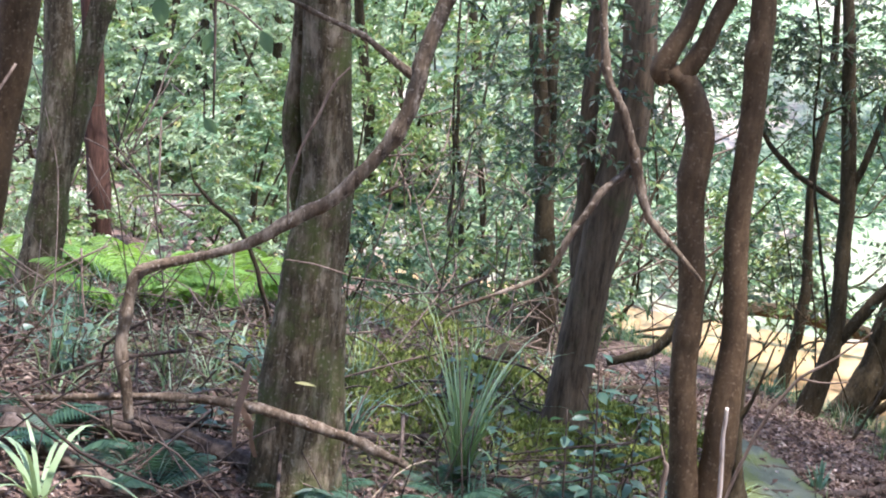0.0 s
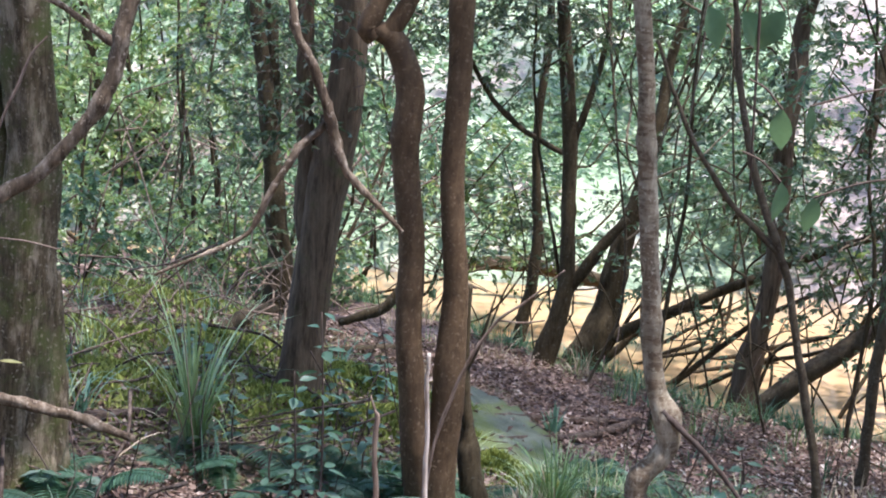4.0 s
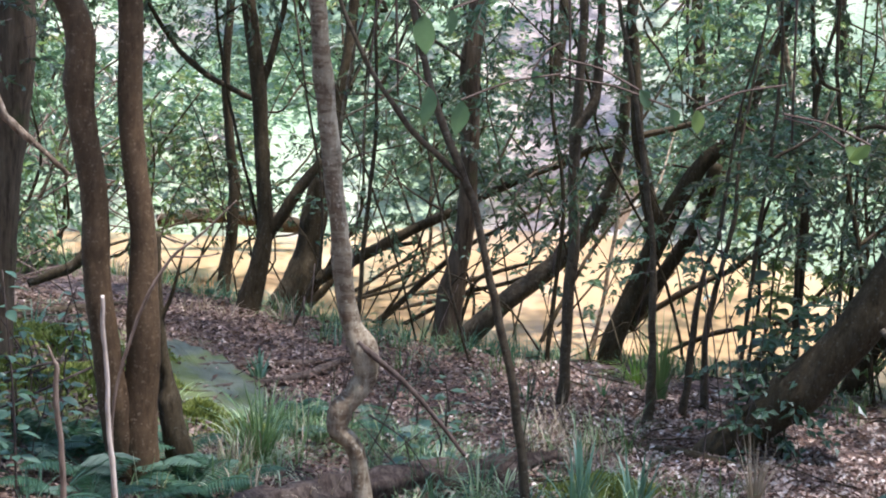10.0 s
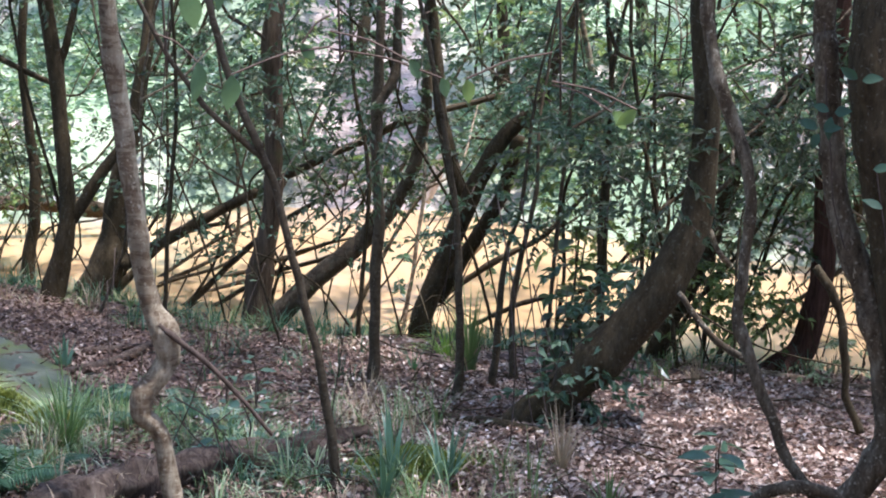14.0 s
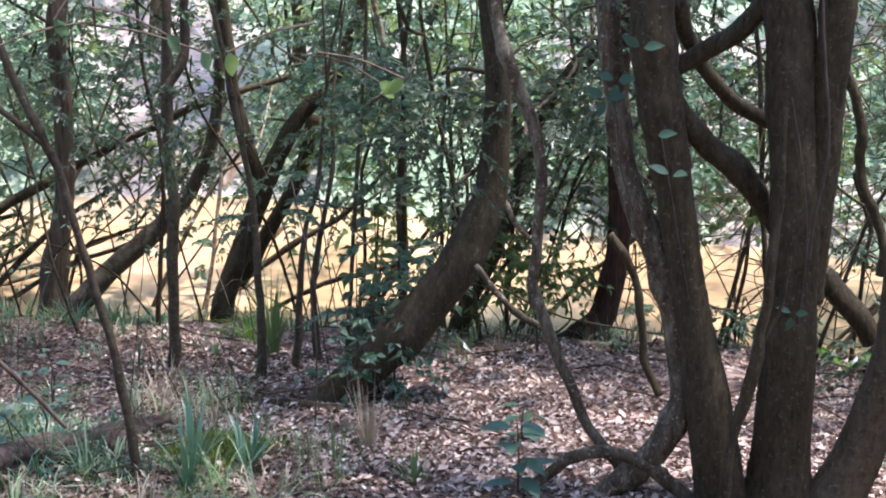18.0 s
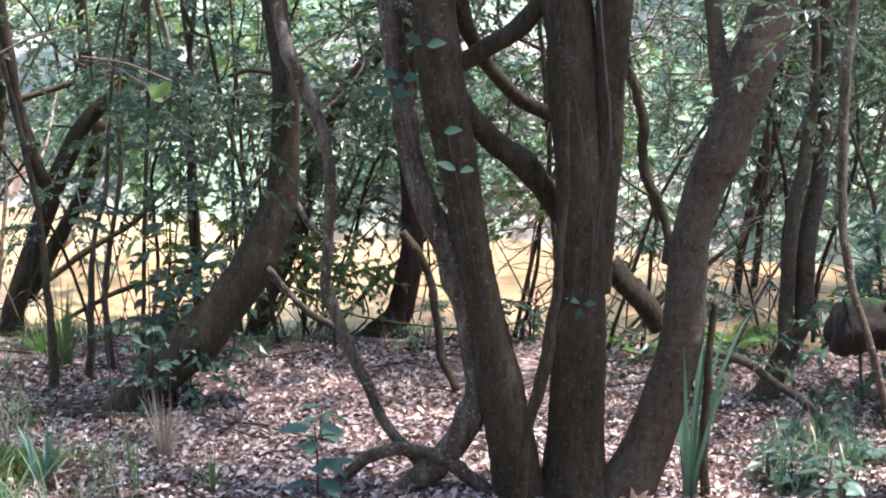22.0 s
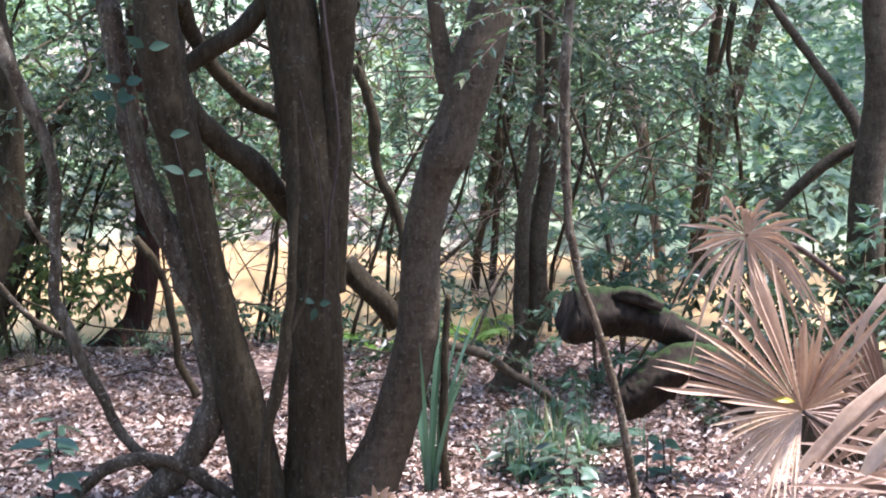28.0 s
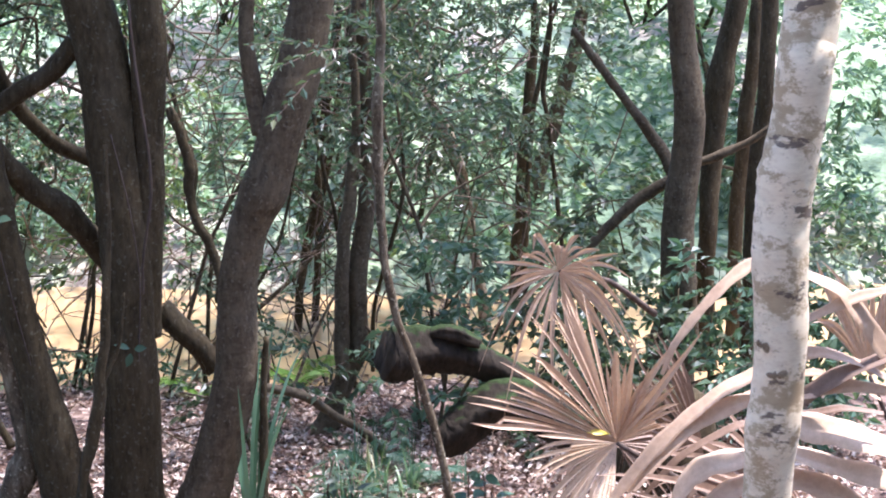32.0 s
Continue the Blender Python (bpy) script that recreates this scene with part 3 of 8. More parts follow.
TREE_MAIN = [(-0.55, 6.90, 0.63, 0.196), (-0.55, 6.90, 0.82, 0.168), (-0.54, 6.90, 1.05, 0.158), (-0.55, 6.90, 1.30, 0.145), (-0.54, 6.90, 1.55, 0.132), (-0.54, 6.90, 1.75, 0.127), (-0.52, 6.90, 1.94, 0.119), (-0.51, 6.90, 2.14, 0.109), (-0.53, 6.90, 2.37, 0.104), (-0.54, 6.90, 2.61, 0.101), (-0.56, 6.90, 2.84, 0.098), (-0.56, 6.90, 2.93, 0.098)]
TREE_MAIN_SIDE = [(-0.58, 6.98, 1.83, 0.041), (-0.64, 6.98, 2.04, 0.046), (-0.67, 6.98, 2.23, 0.041), (-0.68, 6.98, 2.40, 0.038), (-0.68, 6.98, 2.61, 0.031), (-0.69, 6.98, 2.82, 0.031), (-0.69, 6.98, 2.92, 0.031)]
TREE_MAIN_ROOT = [(-0.40, 6.95, 0.64, 0.069), (-0.41, 6.95, 0.90, 0.059), (-0.42, 6.95, 1.15, 0.051), (-0.43, 6.95, 1.40, 0.044), (-0.44, 6.95, 1.60, 0.034)]
BRANCH_ARCH = [(-1.20, 6.50, 1.09, 0.030), (-1.22, 6.50, 1.21, 0.032), (-1.25, 6.50, 1.38, 0.034), (-1.24, 6.50, 1.52, 0.033), (-1.22, 6.50, 1.65, 0.034), (-1.19, 6.50, 1.71, 0.032), (-1.06, 6.50, 1.76, 0.027), (-0.90, 6.50, 1.81, 0.027), (-0.77, 6.50, 1.86, 0.029), (-0.65, 6.50, 1.94, 0.036), (-0.57, 6.50, 1.99, 0.043), (-0.46, 6.50, 2.06, 0.036), (-0.35, 6.50, 2.18, 0.038), (-0.25, 6.50, 2.31, 0.040), (-0.19, 6.50, 2.44, 0.041), (-0.16, 6.50, 2.60, 0.051), (-0.14, 6.50, 2.69, 0.044), (-0.11, 6.50, 2.80, 0.042), (-0.06, 6.50, 2.91, 0.044), (-0.02, 6.50, 2.98, 0.044)]
BRANCH_ARCH_SIDE = [(-0.76, 6.50, 2.87, 0.011), (-0.58, 6.50, 2.79, 0.013), (-0.39, 6.50, 2.72, 0.014), (-0.28, 6.50, 2.65, 0.018), (-0.17, 6.50, 2.58, 0.024)]
LOG_PALE = [(-0.06, 6.59, 0.98, 0.016), (-0.26, 6.59, 1.06, 0.021), (-0.45, 6.59, 1.11, 0.024), (-0.66, 6.58, 1.16, 0.024), (-0.87, 6.58, 1.18, 0.02), (-1.19, 6.58, 1.17, 0.016), (-1.61, 6.58, 1.12, 0.013)]
FAR_DOUBLE_A = [(0.71, 11.18, 0.71, 0.093), (0.69, 11.18, 1.16, 0.077), (0.64, 11.18, 1.74, 0.059), (0.54, 11.19, 2.31, 0.051), (0.44, 11.19, 2.90, 0.049)]
FAR_DOUBLE_B = [(0.67, 11.28, 1.73, 0.046), (0.63, 11.28, 2.31, 0.044), (0.59, 11.28, 2.91, 0.046)]
TREE_BARK = [(0.71, 8.47, 0.63, 0.125), (0.73, 8.46, 0.87, 0.107), (0.76, 8.46, 1.18, 0.097), (0.79, 8.46, 1.49, 0.100), (0.82, 8.46, 1.79, 0.105), (0.86, 8.45, 2.08, 0.107), (0.88, 8.45, 2.38, 0.098), (0.89, 8.45, 2.67, 0.089), (0.86, 8.45, 2.97, 0.088)]
TREE_BARK_SIDE = [(0.74, 8.51, 1.50, 0.059), (0.72, 8.51, 1.77, 0.056), (0.70, 8.52, 2.12, 0.049), (0.68, 8.52, 2.50, 0.043), (0.65, 8.52, 2.95, 0.043)]
TREE_BEND = [(1.19, 7.10, 0.78, 0.073), (1.14, 7.11, 1.01, 0.065), (1.10, 7.12, 1.26, 0.063), (1.09, 7.12, 1.51, 0.059), (1.08, 7.12, 1.77, 0.057), (1.06, 7.12, 2.01, 0.056), (1.05, 7.12, 2.21, 0.059), (1.07, 7.12, 2.38, 0.063), (1.04, 7.13, 2.50, 0.061), (0.97, 7.14, 2.62, 0.056), (0.88, 7.15, 2.66, 0.044)]
BEND_ARM_A = [(0.88, 7.15, 2.63, 0.036), (0.84, 7.15, 2.68, 0.044), (0.93, 7.14, 2.85, 0.041), (0.99, 7.13, 3.03, 0.036)]
BEND_ARM_B = [(0.91, 7.14, 2.64, 0.036), (0.96, 7.14, 2.67, 0.043), (1.04, 7.13, 2.81, 0.041), (1.12, 7.12, 3.02, 0.041)]
TREE_STRAIGHT = [(1.27, 7.09, 0.79, 0.078), (1.29, 7.08, 1.03, 0.071), (1.30, 7.08, 1.29, 0.066), (1.30, 7.08, 1.54, 0.058), (1.28, 7.08, 1.79, 0.054), (1.27, 7.09, 2.04, 0.054), (1.26, 7.09, 2.28, 0.051), (1.25, 7.09, 2.53, 0.051), (1.24, 7.09, 2.77, 0.052), (1.23, 7.09, 3.03, 0.050)]
DEAD_HOOK = [(0.74, 4.64, 2.20, 0.006), (0.65, 4.66, 2.29, 0.009), (0.57, 4.67, 2.37, 0.012), (0.53, 4.68, 2.50, 0.016), (0.48, 4.68, 2.62, 0.014), (0.41, 4.69, 2.77, 0.012), (0.38, 4.70, 2.98, 0.011)]
DEAD_HOOK_SIDE = [(0.04, 4.70, 2.04, 0.004), (0.29, 4.70, 2.16, 0.007), (0.35, 4.70, 2.27, 0.010), (0.43, 4.70, 2.41, 0.011), (0.52, 4.70, 2.50, 0.012)]
FAR_FORK = [(2.65, 11.38, 0.15, 0.089), (2.72, 11.37, 0.44, 0.071), (2.77, 11.36, 0.81, 0.060), (2.77, 11.36, 1.30, 0.050), (2.75, 11.36, 1.70, 0.052), (2.68, 11.38, 2.21, 0.051), (2.63, 11.39, 2.64, 0.049)]
FAR_FORK_ARM = [(2.75, 11.36, 1.68, 0.032), (2.81, 11.35, 1.94, 0.026), (2.94, 11.32, 2.50, 0.018)]
FAR_FORK_TWIG = [(2.77, 11.71, 1.64, 0.020), (2.48, 11.77, 1.80, 0.022), (2.24, 11.83, 2.01, 0.020), (2.02, 11.87, 2.37, 0.014)]
FAR_FORK_LOW = [(3.18, 11.26, 1.25, 0.032), (2.95, 11.32, 0.94, 0.044), (2.76, 11.37, 0.65, 0.044)]
FAR_THIN = [(2.68, 12.49, 0.04, 0.062), (2.77, 12.48, 0.47, 0.046), (2.77, 12.48, 1.05, 0.039), (2.73, 12.49, 1.71, 0.033), (2.77, 12.48, 2.61, 0.030)]
FAR_LEAN = [(3.04, 11.85, 0.04, 0.158), (3.13, 11.83, 0.25, 0.127), (3.21, 11.82, 0.51, 0.106), (3.24, 11.81, 0.77, 0.093), (3.29, 11.80, 1.07, 0.078), (3.38, 11.77, 1.37, 0.059), (3.49, 11.75, 1.87, 0.046)]
FAR_LEAN_ARM = [(5.93, 10.16, 1.68, 0.016), (5.66, 10.32, 1.60, 0.020), (5.31, 10.52, 1.49, 0.024), (5.00, 10.70, 1.37, 0.028), (4.76, 10.84, 1.23, 0.030), (5.14, 10.82, 1.38, 0.020), (4.60, 11.07, 1.11, 0.029), (4.20, 11.25, 0.88, 0.035), (3.79, 11.43, 0.65, 0.042), (3.49, 11.57, 0.46, 0.046), (3.24, 11.68, 0.28, 0.050)]
PALE_TRUNK = [(2.01, 6.13, 0.74, 0.036), (1.98, 6.14, 0.85, 0.036), (1.93, 6.15, 0.91, 0.044), (1.94, 6.15, 0.99, 0.050), (1.99, 6.14, 1.06, 0.042), (2.03, 6.13, 1.14, 0.046), (2.01, 6.13, 1.25, 0.056), (1.98, 6.14, 1.34, 0.039), (1.95, 6.15, 1.54, 0.038), (1.93, 6.15, 1.72, 0.037), (1.90, 6.16, 1.95, 0.037), (1.87, 6.17, 2.19, 0.036), (1.85, 6.17, 2.43, 0.035), (1.83, 6.18, 2.64, 0.034), (1.80, 6.18, 2.86, 0.033)]
BANK_TREE = [(3.92, 10.66, 0.05, 0.103), (3.97, 10.64, 0.45, 0.084), (4.01, 10.63, 0.81, 0.070), (4.03, 10.63, 1.13, 0.062), (4.04, 10.62, 1.52, 0.062), (4.05, 10.62, 1.99, 0.065), (4.07, 10.61, 2.22, 0.061), (4.08, 10.61, 2.71, 0.057)]
BANK_LEAN = [(3.93, 10.45, 0.04, 0.082), (4.10, 10.39, 0.25, 0.077), (4.31, 10.31, 0.44, 0.071), (4.55, 10.23, 0.65, 0.065), (4.68, 10.18, 0.81, 0.055), (4.78, 10.15, 0.99, 0.046), (4.88, 10.11, 1.21, 0.042), (4.95, 10.09, 1.59, 0.038), (4.96, 10.08, 2.16, 0.034), (5.00, 10.07, 2.75, 0.030)]
Y_TREE = [(3.94, 8.59, 0.14, 0.046), (3.95, 8.59, 0.47, 0.039), (3.95, 8.59, 0.88, 0.040), (3.96, 8.58, 1.21, 0.039), (3.96, 8.59, 1.53, 0.038), (3.96, 8.59, 1.79, 0.041), (3.97, 8.58, 2.17, 0.032), (3.96, 8.59, 2.76, 0.028)]
Y_TREE_ARM = [(3.96, 8.58, 1.78, 0.032), (4.05, 8.55, 1.97, 0.028), (4.06, 8.54, 2.27, 0.025), (4.06, 8.54, 2.77, 0.022)]
WHIP = [(2.93, 6.66, 0.53, 0.022), (2.88, 6.68, 0.87, 0.020), (2.78, 6.72, 1.33, 0.019), (2.71, 6.75, 1.65, 0.017), (2.64, 6.77, 1.85, 0.020), (2.54, 6.82, 2.12, 0.017), (2.44, 6.86, 2.51, 0.015), (2.41, 6.87, 2.77, 0.013)]
WHIP_ARM = [(2.65, 6.76, 1.81, 0.015), (2.44, 6.84, 2.02, 0.014), (2.25, 6.91, 2.30, 0.011), (2.09, 6.96, 2.69, 0.009)]
CREEK_FORK = [(4.76, 9.69, 0.21, 0.075), (4.87, 9.64, 0.57, 0.069), (4.95, 9.60, 0.87, 0.070), (5.06, 9.55, 1.14, 0.061), (5.23, 9.48, 1.42, 0.051), (5.42, 9.39, 1.64, 0.042), (5.54, 9.33, 1.96, 0.036)]
CREEK_FORK_B = [(4.93, 9.83, 0.29, 0.053), (5.06, 9.77, 0.53, 0.049), (5.19, 9.71, 0.76, 0.049), (5.32, 9.65, 1.07, 0.049), (5.40, 9.61, 1.41, 0.041)]
CREEK_FORK_C = [(4.97, 9.59, 0.91, 0.052), (4.93, 9.61, 1.21, 0.052), (4.85, 9.65, 1.62, 0.040), (4.78, 9.68, 2.38, 0.032)]
SAPLING_A = [(4.25, 8.10, 0.14, 0.038), (4.26, 8.10, 0.54, 0.029), (4.25, 8.11, 0.93, 0.025), (4.23, 8.11, 1.25, 0.022), (4.16, 8.15, 1.75, 0.019), (4.10, 8.18, 2.12, 0.017), (4.03, 8.21, 2.46, 0.014)]
SAPLING_B = [(4.55, 8.25, 0.12, 0.030), (4.57, 8.24, 0.54, 0.026), (4.61, 8.22, 0.98, 0.019), (4.68, 8.19, 1.21, 0.016)]
SAPLING_C = [(4.75, 8.38, 0.11, 0.030), (4.74, 8.39, 0.56, 0.025), (4.77, 8.37, 0.84, 0.022), (4.85, 8.33, 1.27, 0.016)]
PALE_SAPLING = [(5.95, 9.41, 0.06, 0.025), (5.95, 9.40, 0.65, 0.025), (5.91, 9.43, 1.41, 0.023), (5.83, 9.47, 1.97, 0.020), (5.75, 9.52, 2.38, 0.017)]
BIG_LEAN = [(4.33, 7.55, 0.15, 0.101), (4.47, 7.48, 0.29, 0.109), (4.63, 7.39, 0.46, 0.112), (4.78, 7.31, 0.65, 0.114), (4.96, 7.22, 0.90, 0.107), (5.08, 7.16, 1.12, 0.098), (5.15, 7.12, 1.30, 0.089), (5.19, 7.10, 1.60, 0.076), (5.20, 7.09, 1.90, 0.070), (5.17, 7.11, 2.19, 0.065), (5.14, 7.13, 2.50, 0.060)]
BIG_LEAN_BACK = [(5.88, 8.63, 0.09, 0.061), (5.98, 8.56, 0.37, 0.055), (6.09, 8.49, 0.67, 0.053), (6.20, 8.42, 1.00, 0.047), (6.27, 8.38, 1.33, 0.045), (6.37, 8.31, 1.56, 0.049), (6.51, 8.22, 1.77, 0.057), (6.64, 8.14, 1.93, 0.062), (6.82, 8.03, 2.07, 0.058)]
LIANA = [(4.84, 5.29, 0.17, 0.032), (4.75, 5.37, 0.30, 0.030), (4.67, 5.44, 0.43, 0.028), (4.60, 5.51, 0.55, 0.028), (4.55, 5.55, 0.67, 0.027), (4.51, 5.59, 0.82, 0.028), (4.47, 5.62, 0.96, 0.029), (4.44, 5.65, 1.09, 0.032), (4.42, 5.67, 1.21, 0.029), (4.42, 5.66, 1.38, 0.025), (4.43, 5.66, 1.55, 0.026), (4.43, 5.66, 1.70, 0.029), (4.42, 5.67, 1.83, 0.031), (4.38, 5.70, 1.97, 0.032), (4.34, 5.73, 2.12, 0.033), (4.31, 5.76, 2.27, 0.033), (4.29, 5.79, 2.41, 0.033), (4.27, 5.80, 2.48, 0.033)]
LIANA_ARM = [(4.78, 6.06, 0.83, 0.017), (4.63, 6.17, 0.95, 0.016), (4.50, 6.26, 1.15, 0.013)]
RED_ROOT_TREE = [(6.48, 8.04, 0.03, 0.114), (6.57, 7.98, 0.27, 0.085), (6.61, 7.94, 0.63, 0.074), (6.63, 7.93, 0.96, 0.066), (6.62, 7.94, 1.48, 0.062), (6.64, 7.92, 2.20, 0.058)]
STEM_CROOK = [(4.54, 5.49, 0.20, 0.047), (4.63, 5.41, 0.28, 0.049), (4.72, 5.33, 0.38, 0.052), (4.80, 5.26, 0.50, 0.056), (4.85, 5.21, 0.67, 0.059), (4.85, 5.21, 0.84, 0.056), (4.84, 5.23, 1.02, 0.056), (4.81, 5.25, 1.17, 0.060), (4.76, 5.29, 1.34, 0.057), (4.71, 5.34, 1.53, 0.052), (4.67, 5.38, 1.72, 0.052), (4.65, 5.39, 1.92, 0.049), (4.63, 5.41, 2.13, 0.049), (4.61, 5.42, 2.38, 0.046), (4.61, 5.43, 2.47, 0.044)]
ROOT_ARCH = [(4.37, 5.58, 0.32, 0.025), (4.47, 5.49, 0.44, 0.027), (4.58, 5.39, 0.48, 0.029), (4.69, 5.29, 0.45, 0.029), (4.80, 5.19, 0.36, 0.032), (4.91, 5.09, 0.21, 0.032)]
STEM_LEFT = [(4.95, 5.03, 0.24, 0.116), (4.92, 5.04, 0.47, 0.103), (4.90, 5.07, 0.73, 0.092), (4.88, 5.09, 0.93, 0.080), (4.85, 5.11, 1.12, 0.074), (4.81, 5.14, 1.37, 0.073), (4.78, 5.17, 1.61, 0.077), (4.75, 5.20, 1.84, 0.086), (4.72, 5.23, 2.12, 0.093), (4.69, 5.25, 2.42, 0.087)]
STEM_CENTRE = [(5.17, 4.93, 0.23, 0.172), (5.18, 4.92, 0.45, 0.127), (5.19, 4.91, 0.71, 0.118), (5.20, 4.90, 0.96, 0.114), (5.21, 4.89, 1.21, 0.110), (5.22, 4.88, 1.45, 0.107), (5.20, 4.90, 1.74, 0.103), (5.16, 4.94, 2.04, 0.107), (5.14, 4.96, 2.41, 0.106)]
STEM_CENTRE_B = [(5.23, 4.87, 1.16, 0.072), (5.24, 4.86, 1.45, 0.071), (5.26, 4.84, 1.74, 0.073), (5.28, 4.83, 2.05, 0.074), (5.29, 4.81, 2.41, 0.071)]
STEM_RIGHT = [(5.30, 4.77, 0.24, 0.132), (5.38, 4.70, 0.47, 0.107), (5.43, 4.64, 0.73, 0.098), (5.47, 4.60, 0.98, 0.094), (5.48, 4.59, 1.15, 0.089), (5.50, 4.58, 1.39, 0.084), (5.53, 4.54, 1.61, 0.084), (5.59, 4.48, 1.82, 0.088), (5.66, 4.42, 2.10, 0.096), (5.73, 4.34, 2.41, 0.090)]
STEM_RIGHT_B = [(5.58, 4.47, 2.01, 0.053), (5.56, 4.50, 2.21, 0.036), (5.55, 4.51, 2.42, 0.031)]
DIAG_A = [(4.77, 5.21, 2.04, 0.035), (4.87, 5.20, 1.90, 0.045), (4.96, 5.18, 1.80, 0.050), (5.08, 5.14, 1.70, 0.053), (5.19, 5.11, 1.58, 0.053), (5.29, 5.09, 1.45, 0.051), (5.35, 5.10, 1.30, 0.047)]
DIAG_B = [(4.82, 5.30, 2.11, 0.035), (4.94, 5.20, 2.21, 0.040), (5.04, 5.11, 2.29, 0.042), (5.11, 5.04, 2.40, 0.044)]
DIAG_C = [(4.81, 5.24, 2.42, 0.037), (4.90, 5.29, 2.28, 0.035), (5.02, 5.29, 2.11, 0.031), (5.18, 5.27, 1.96, 0.033), (5.34, 5.24, 1.87, 0.032)]
DIAG_LOW = [(5.52, 5.08, 1.21, 0.050), (5.57, 5.03, 1.13, 0.056), (5.63, 4.98, 1.04, 0.058), (5.70, 4.92, 0.92, 0.051)]
STICK_PALE = [(5.99, 5.19, 0.78, 0.024), (6.19, 5.15, 0.68, 0.030), (6.43, 5.07, 0.59, 0.030), (6.63, 5.02, 0.44, 0.028), (6.84, 4.97, 0.28, 0.029), (7.00, 4.96, 0.10, 0.023)]
KNEE_TREE = [(7.02, 5.54, 0.10, 0.091), (7.07, 5.50, 0.17, 0.076), (7.13, 5.44, 0.31, 0.064), (7.20, 5.39, 0.46, 0.056), (7.24, 5.35, 0.59, 0.054), (7.24, 5.35, 0.74, 0.051), (7.24, 5.35, 0.93, 0.049), (7.26, 5.34, 1.14, 0.048), (7.28, 5.31, 1.35, 0.044), (7.29, 5.31, 1.65, 0.038), (7.29, 5.31, 1.94, 0.035), (7.28, 5.31, 2.23, 0.032), (7.28, 5.31, 2.34, 0.032)]
KNEE_TREE_B = [(7.11, 5.40, 0.37, 0.039), (7.12, 5.39, 0.52, 0.041), (7.13, 5.39, 0.69, 0.040), (7.14, 5.38, 0.91, 0.039), (7.15, 5.36, 1.18, 0.037), (7.18, 5.34, 1.48, 0.032), (7.21, 5.31, 1.80, 0.026), (7.21, 5.31, 2.06, 0.022), (7.21, 5.31, 2.35, 0.020)]
VINE_STEM = [(5.77, 3.70, 0.61, 0.018), (5.74, 3.75, 0.87, 0.018), (5.70, 3.80, 1.08, 0.016), (5.67, 3.85, 1.26, 0.016), (5.64, 3.89, 1.51, 0.018), (5.63, 3.91, 1.78, 0.020), (5.63, 3.90, 2.14, 0.022), (5.64, 3.89, 2.42, 0.020)]
MOTTLED = [(9.83, 6.45, 0.81, 0.035), (9.80, 6.50, 1.09, 0.040), (9.74, 6.58, 1.39, 0.054), (9.66, 6.69, 1.66, 0.046), (9.62, 6.75, 2.08, 0.032)]
STAKE = [(5.55, 4.50, 0.24, 0.021), (5.54, 4.51, 0.49, 0.020), (5.55, 4.50, 0.82, 0.017), (5.57, 4.49, 1.15, 0.012)]
FAR_SLIM_A = [(9.13, 7.51, -0.20, 0.032), (9.18, 7.45, 0.38, 0.032), (9.24, 7.38, 0.87, 0.034), (9.31, 7.31, 1.46, 0.035), (9.37, 7.24, 2.08, 0.029)]
FAR_SLIM_B = [(9.45, 7.60, -0.28, 0.027), (9.49, 7.55, 0.69, 0.028), (9.56, 7.47, 1.30, 0.028), (9.63, 7.38, 1.90, 0.026)]
RT0 = [(10.54, 6.52, 0.39, 0.058), (10.55, 6.50, 0.81, 0.054), (10.57, 6.47, 1.22, 0.049), (10.59, 6.45, 1.63, 0.041), (10.61, 6.41, 2.07, 0.030)]
RT1 = [(8.83, 4.31, 0.40, 0.136), (8.84, 4.29, 0.74, 0.113), (8.85, 4.27, 1.10, 0.097), (8.86, 4.26, 1.42, 0.090), (8.86, 4.26, 1.83, 0.083), (8.85, 4.29, 2.24, 0.072)]
RT2 = [(9.81, 4.60, 0.22, 0.064), (9.81, 4.61, 0.73, 0.060), (9.81, 4.59, 1.27, 0.065), (9.83, 4.56, 1.72, 0.076), (9.87, 4.49, 2.17, 0.068)]
RT3 = [(10.42, 4.72, -0.01, 0.053), (10.42, 4.71, 0.50, 0.050), (10.43, 4.69, 1.06, 0.050), (10.45, 4.65, 1.65, 0.051), (10.47, 4.62, 2.12, 0.047)]
RT4 = [(9.57, 4.19, 0.54, 0.048), (9.57, 4.17, 1.16, 0.047), (9.59, 4.14, 1.67, 0.050), (9.60, 4.11, 2.19, 0.049)]
RT_BRANCH = [(9.27, 4.55, 1.30, 0.037), (9.23, 4.63, 1.51, 0.037), (9.15, 4.78, 1.74, 0.030), (9.07, 4.93, 1.98, 0.027), (8.98, 5.09, 2.21, 0.018)]
RT_BRANCH_B = [(8.67, 4.79, 0.96, 0.025), (8.74, 4.68, 1.11, 0.033), (8.82, 4.55, 1.24, 0.036), (8.94, 4.35, 1.39, 0.032)]
RT_BRANCH_C = [(9.28, 3.85, 1.73, 0.014), (9.21, 4.01, 1.59, 0.021), (9.13, 4.18, 1.50, 0.026), (9.07, 4.32, 1.44, 0.026)]
PALM_TRUNK = [(3.31, 1.13, 1.76, 0.046), (3.31, 1.13, 1.93, 0.047), (3.31, 1.13, 2.09, 0.048), (3.31, 1.13, 2.25, 0.051), (3.32, 1.12, 2.38, 0.050), (3.33, 1.10, 2.51, 0.049), (3.33, 1.09, 2.61, 0.051), (3.34, 1.08, 2.73, 0.050)]
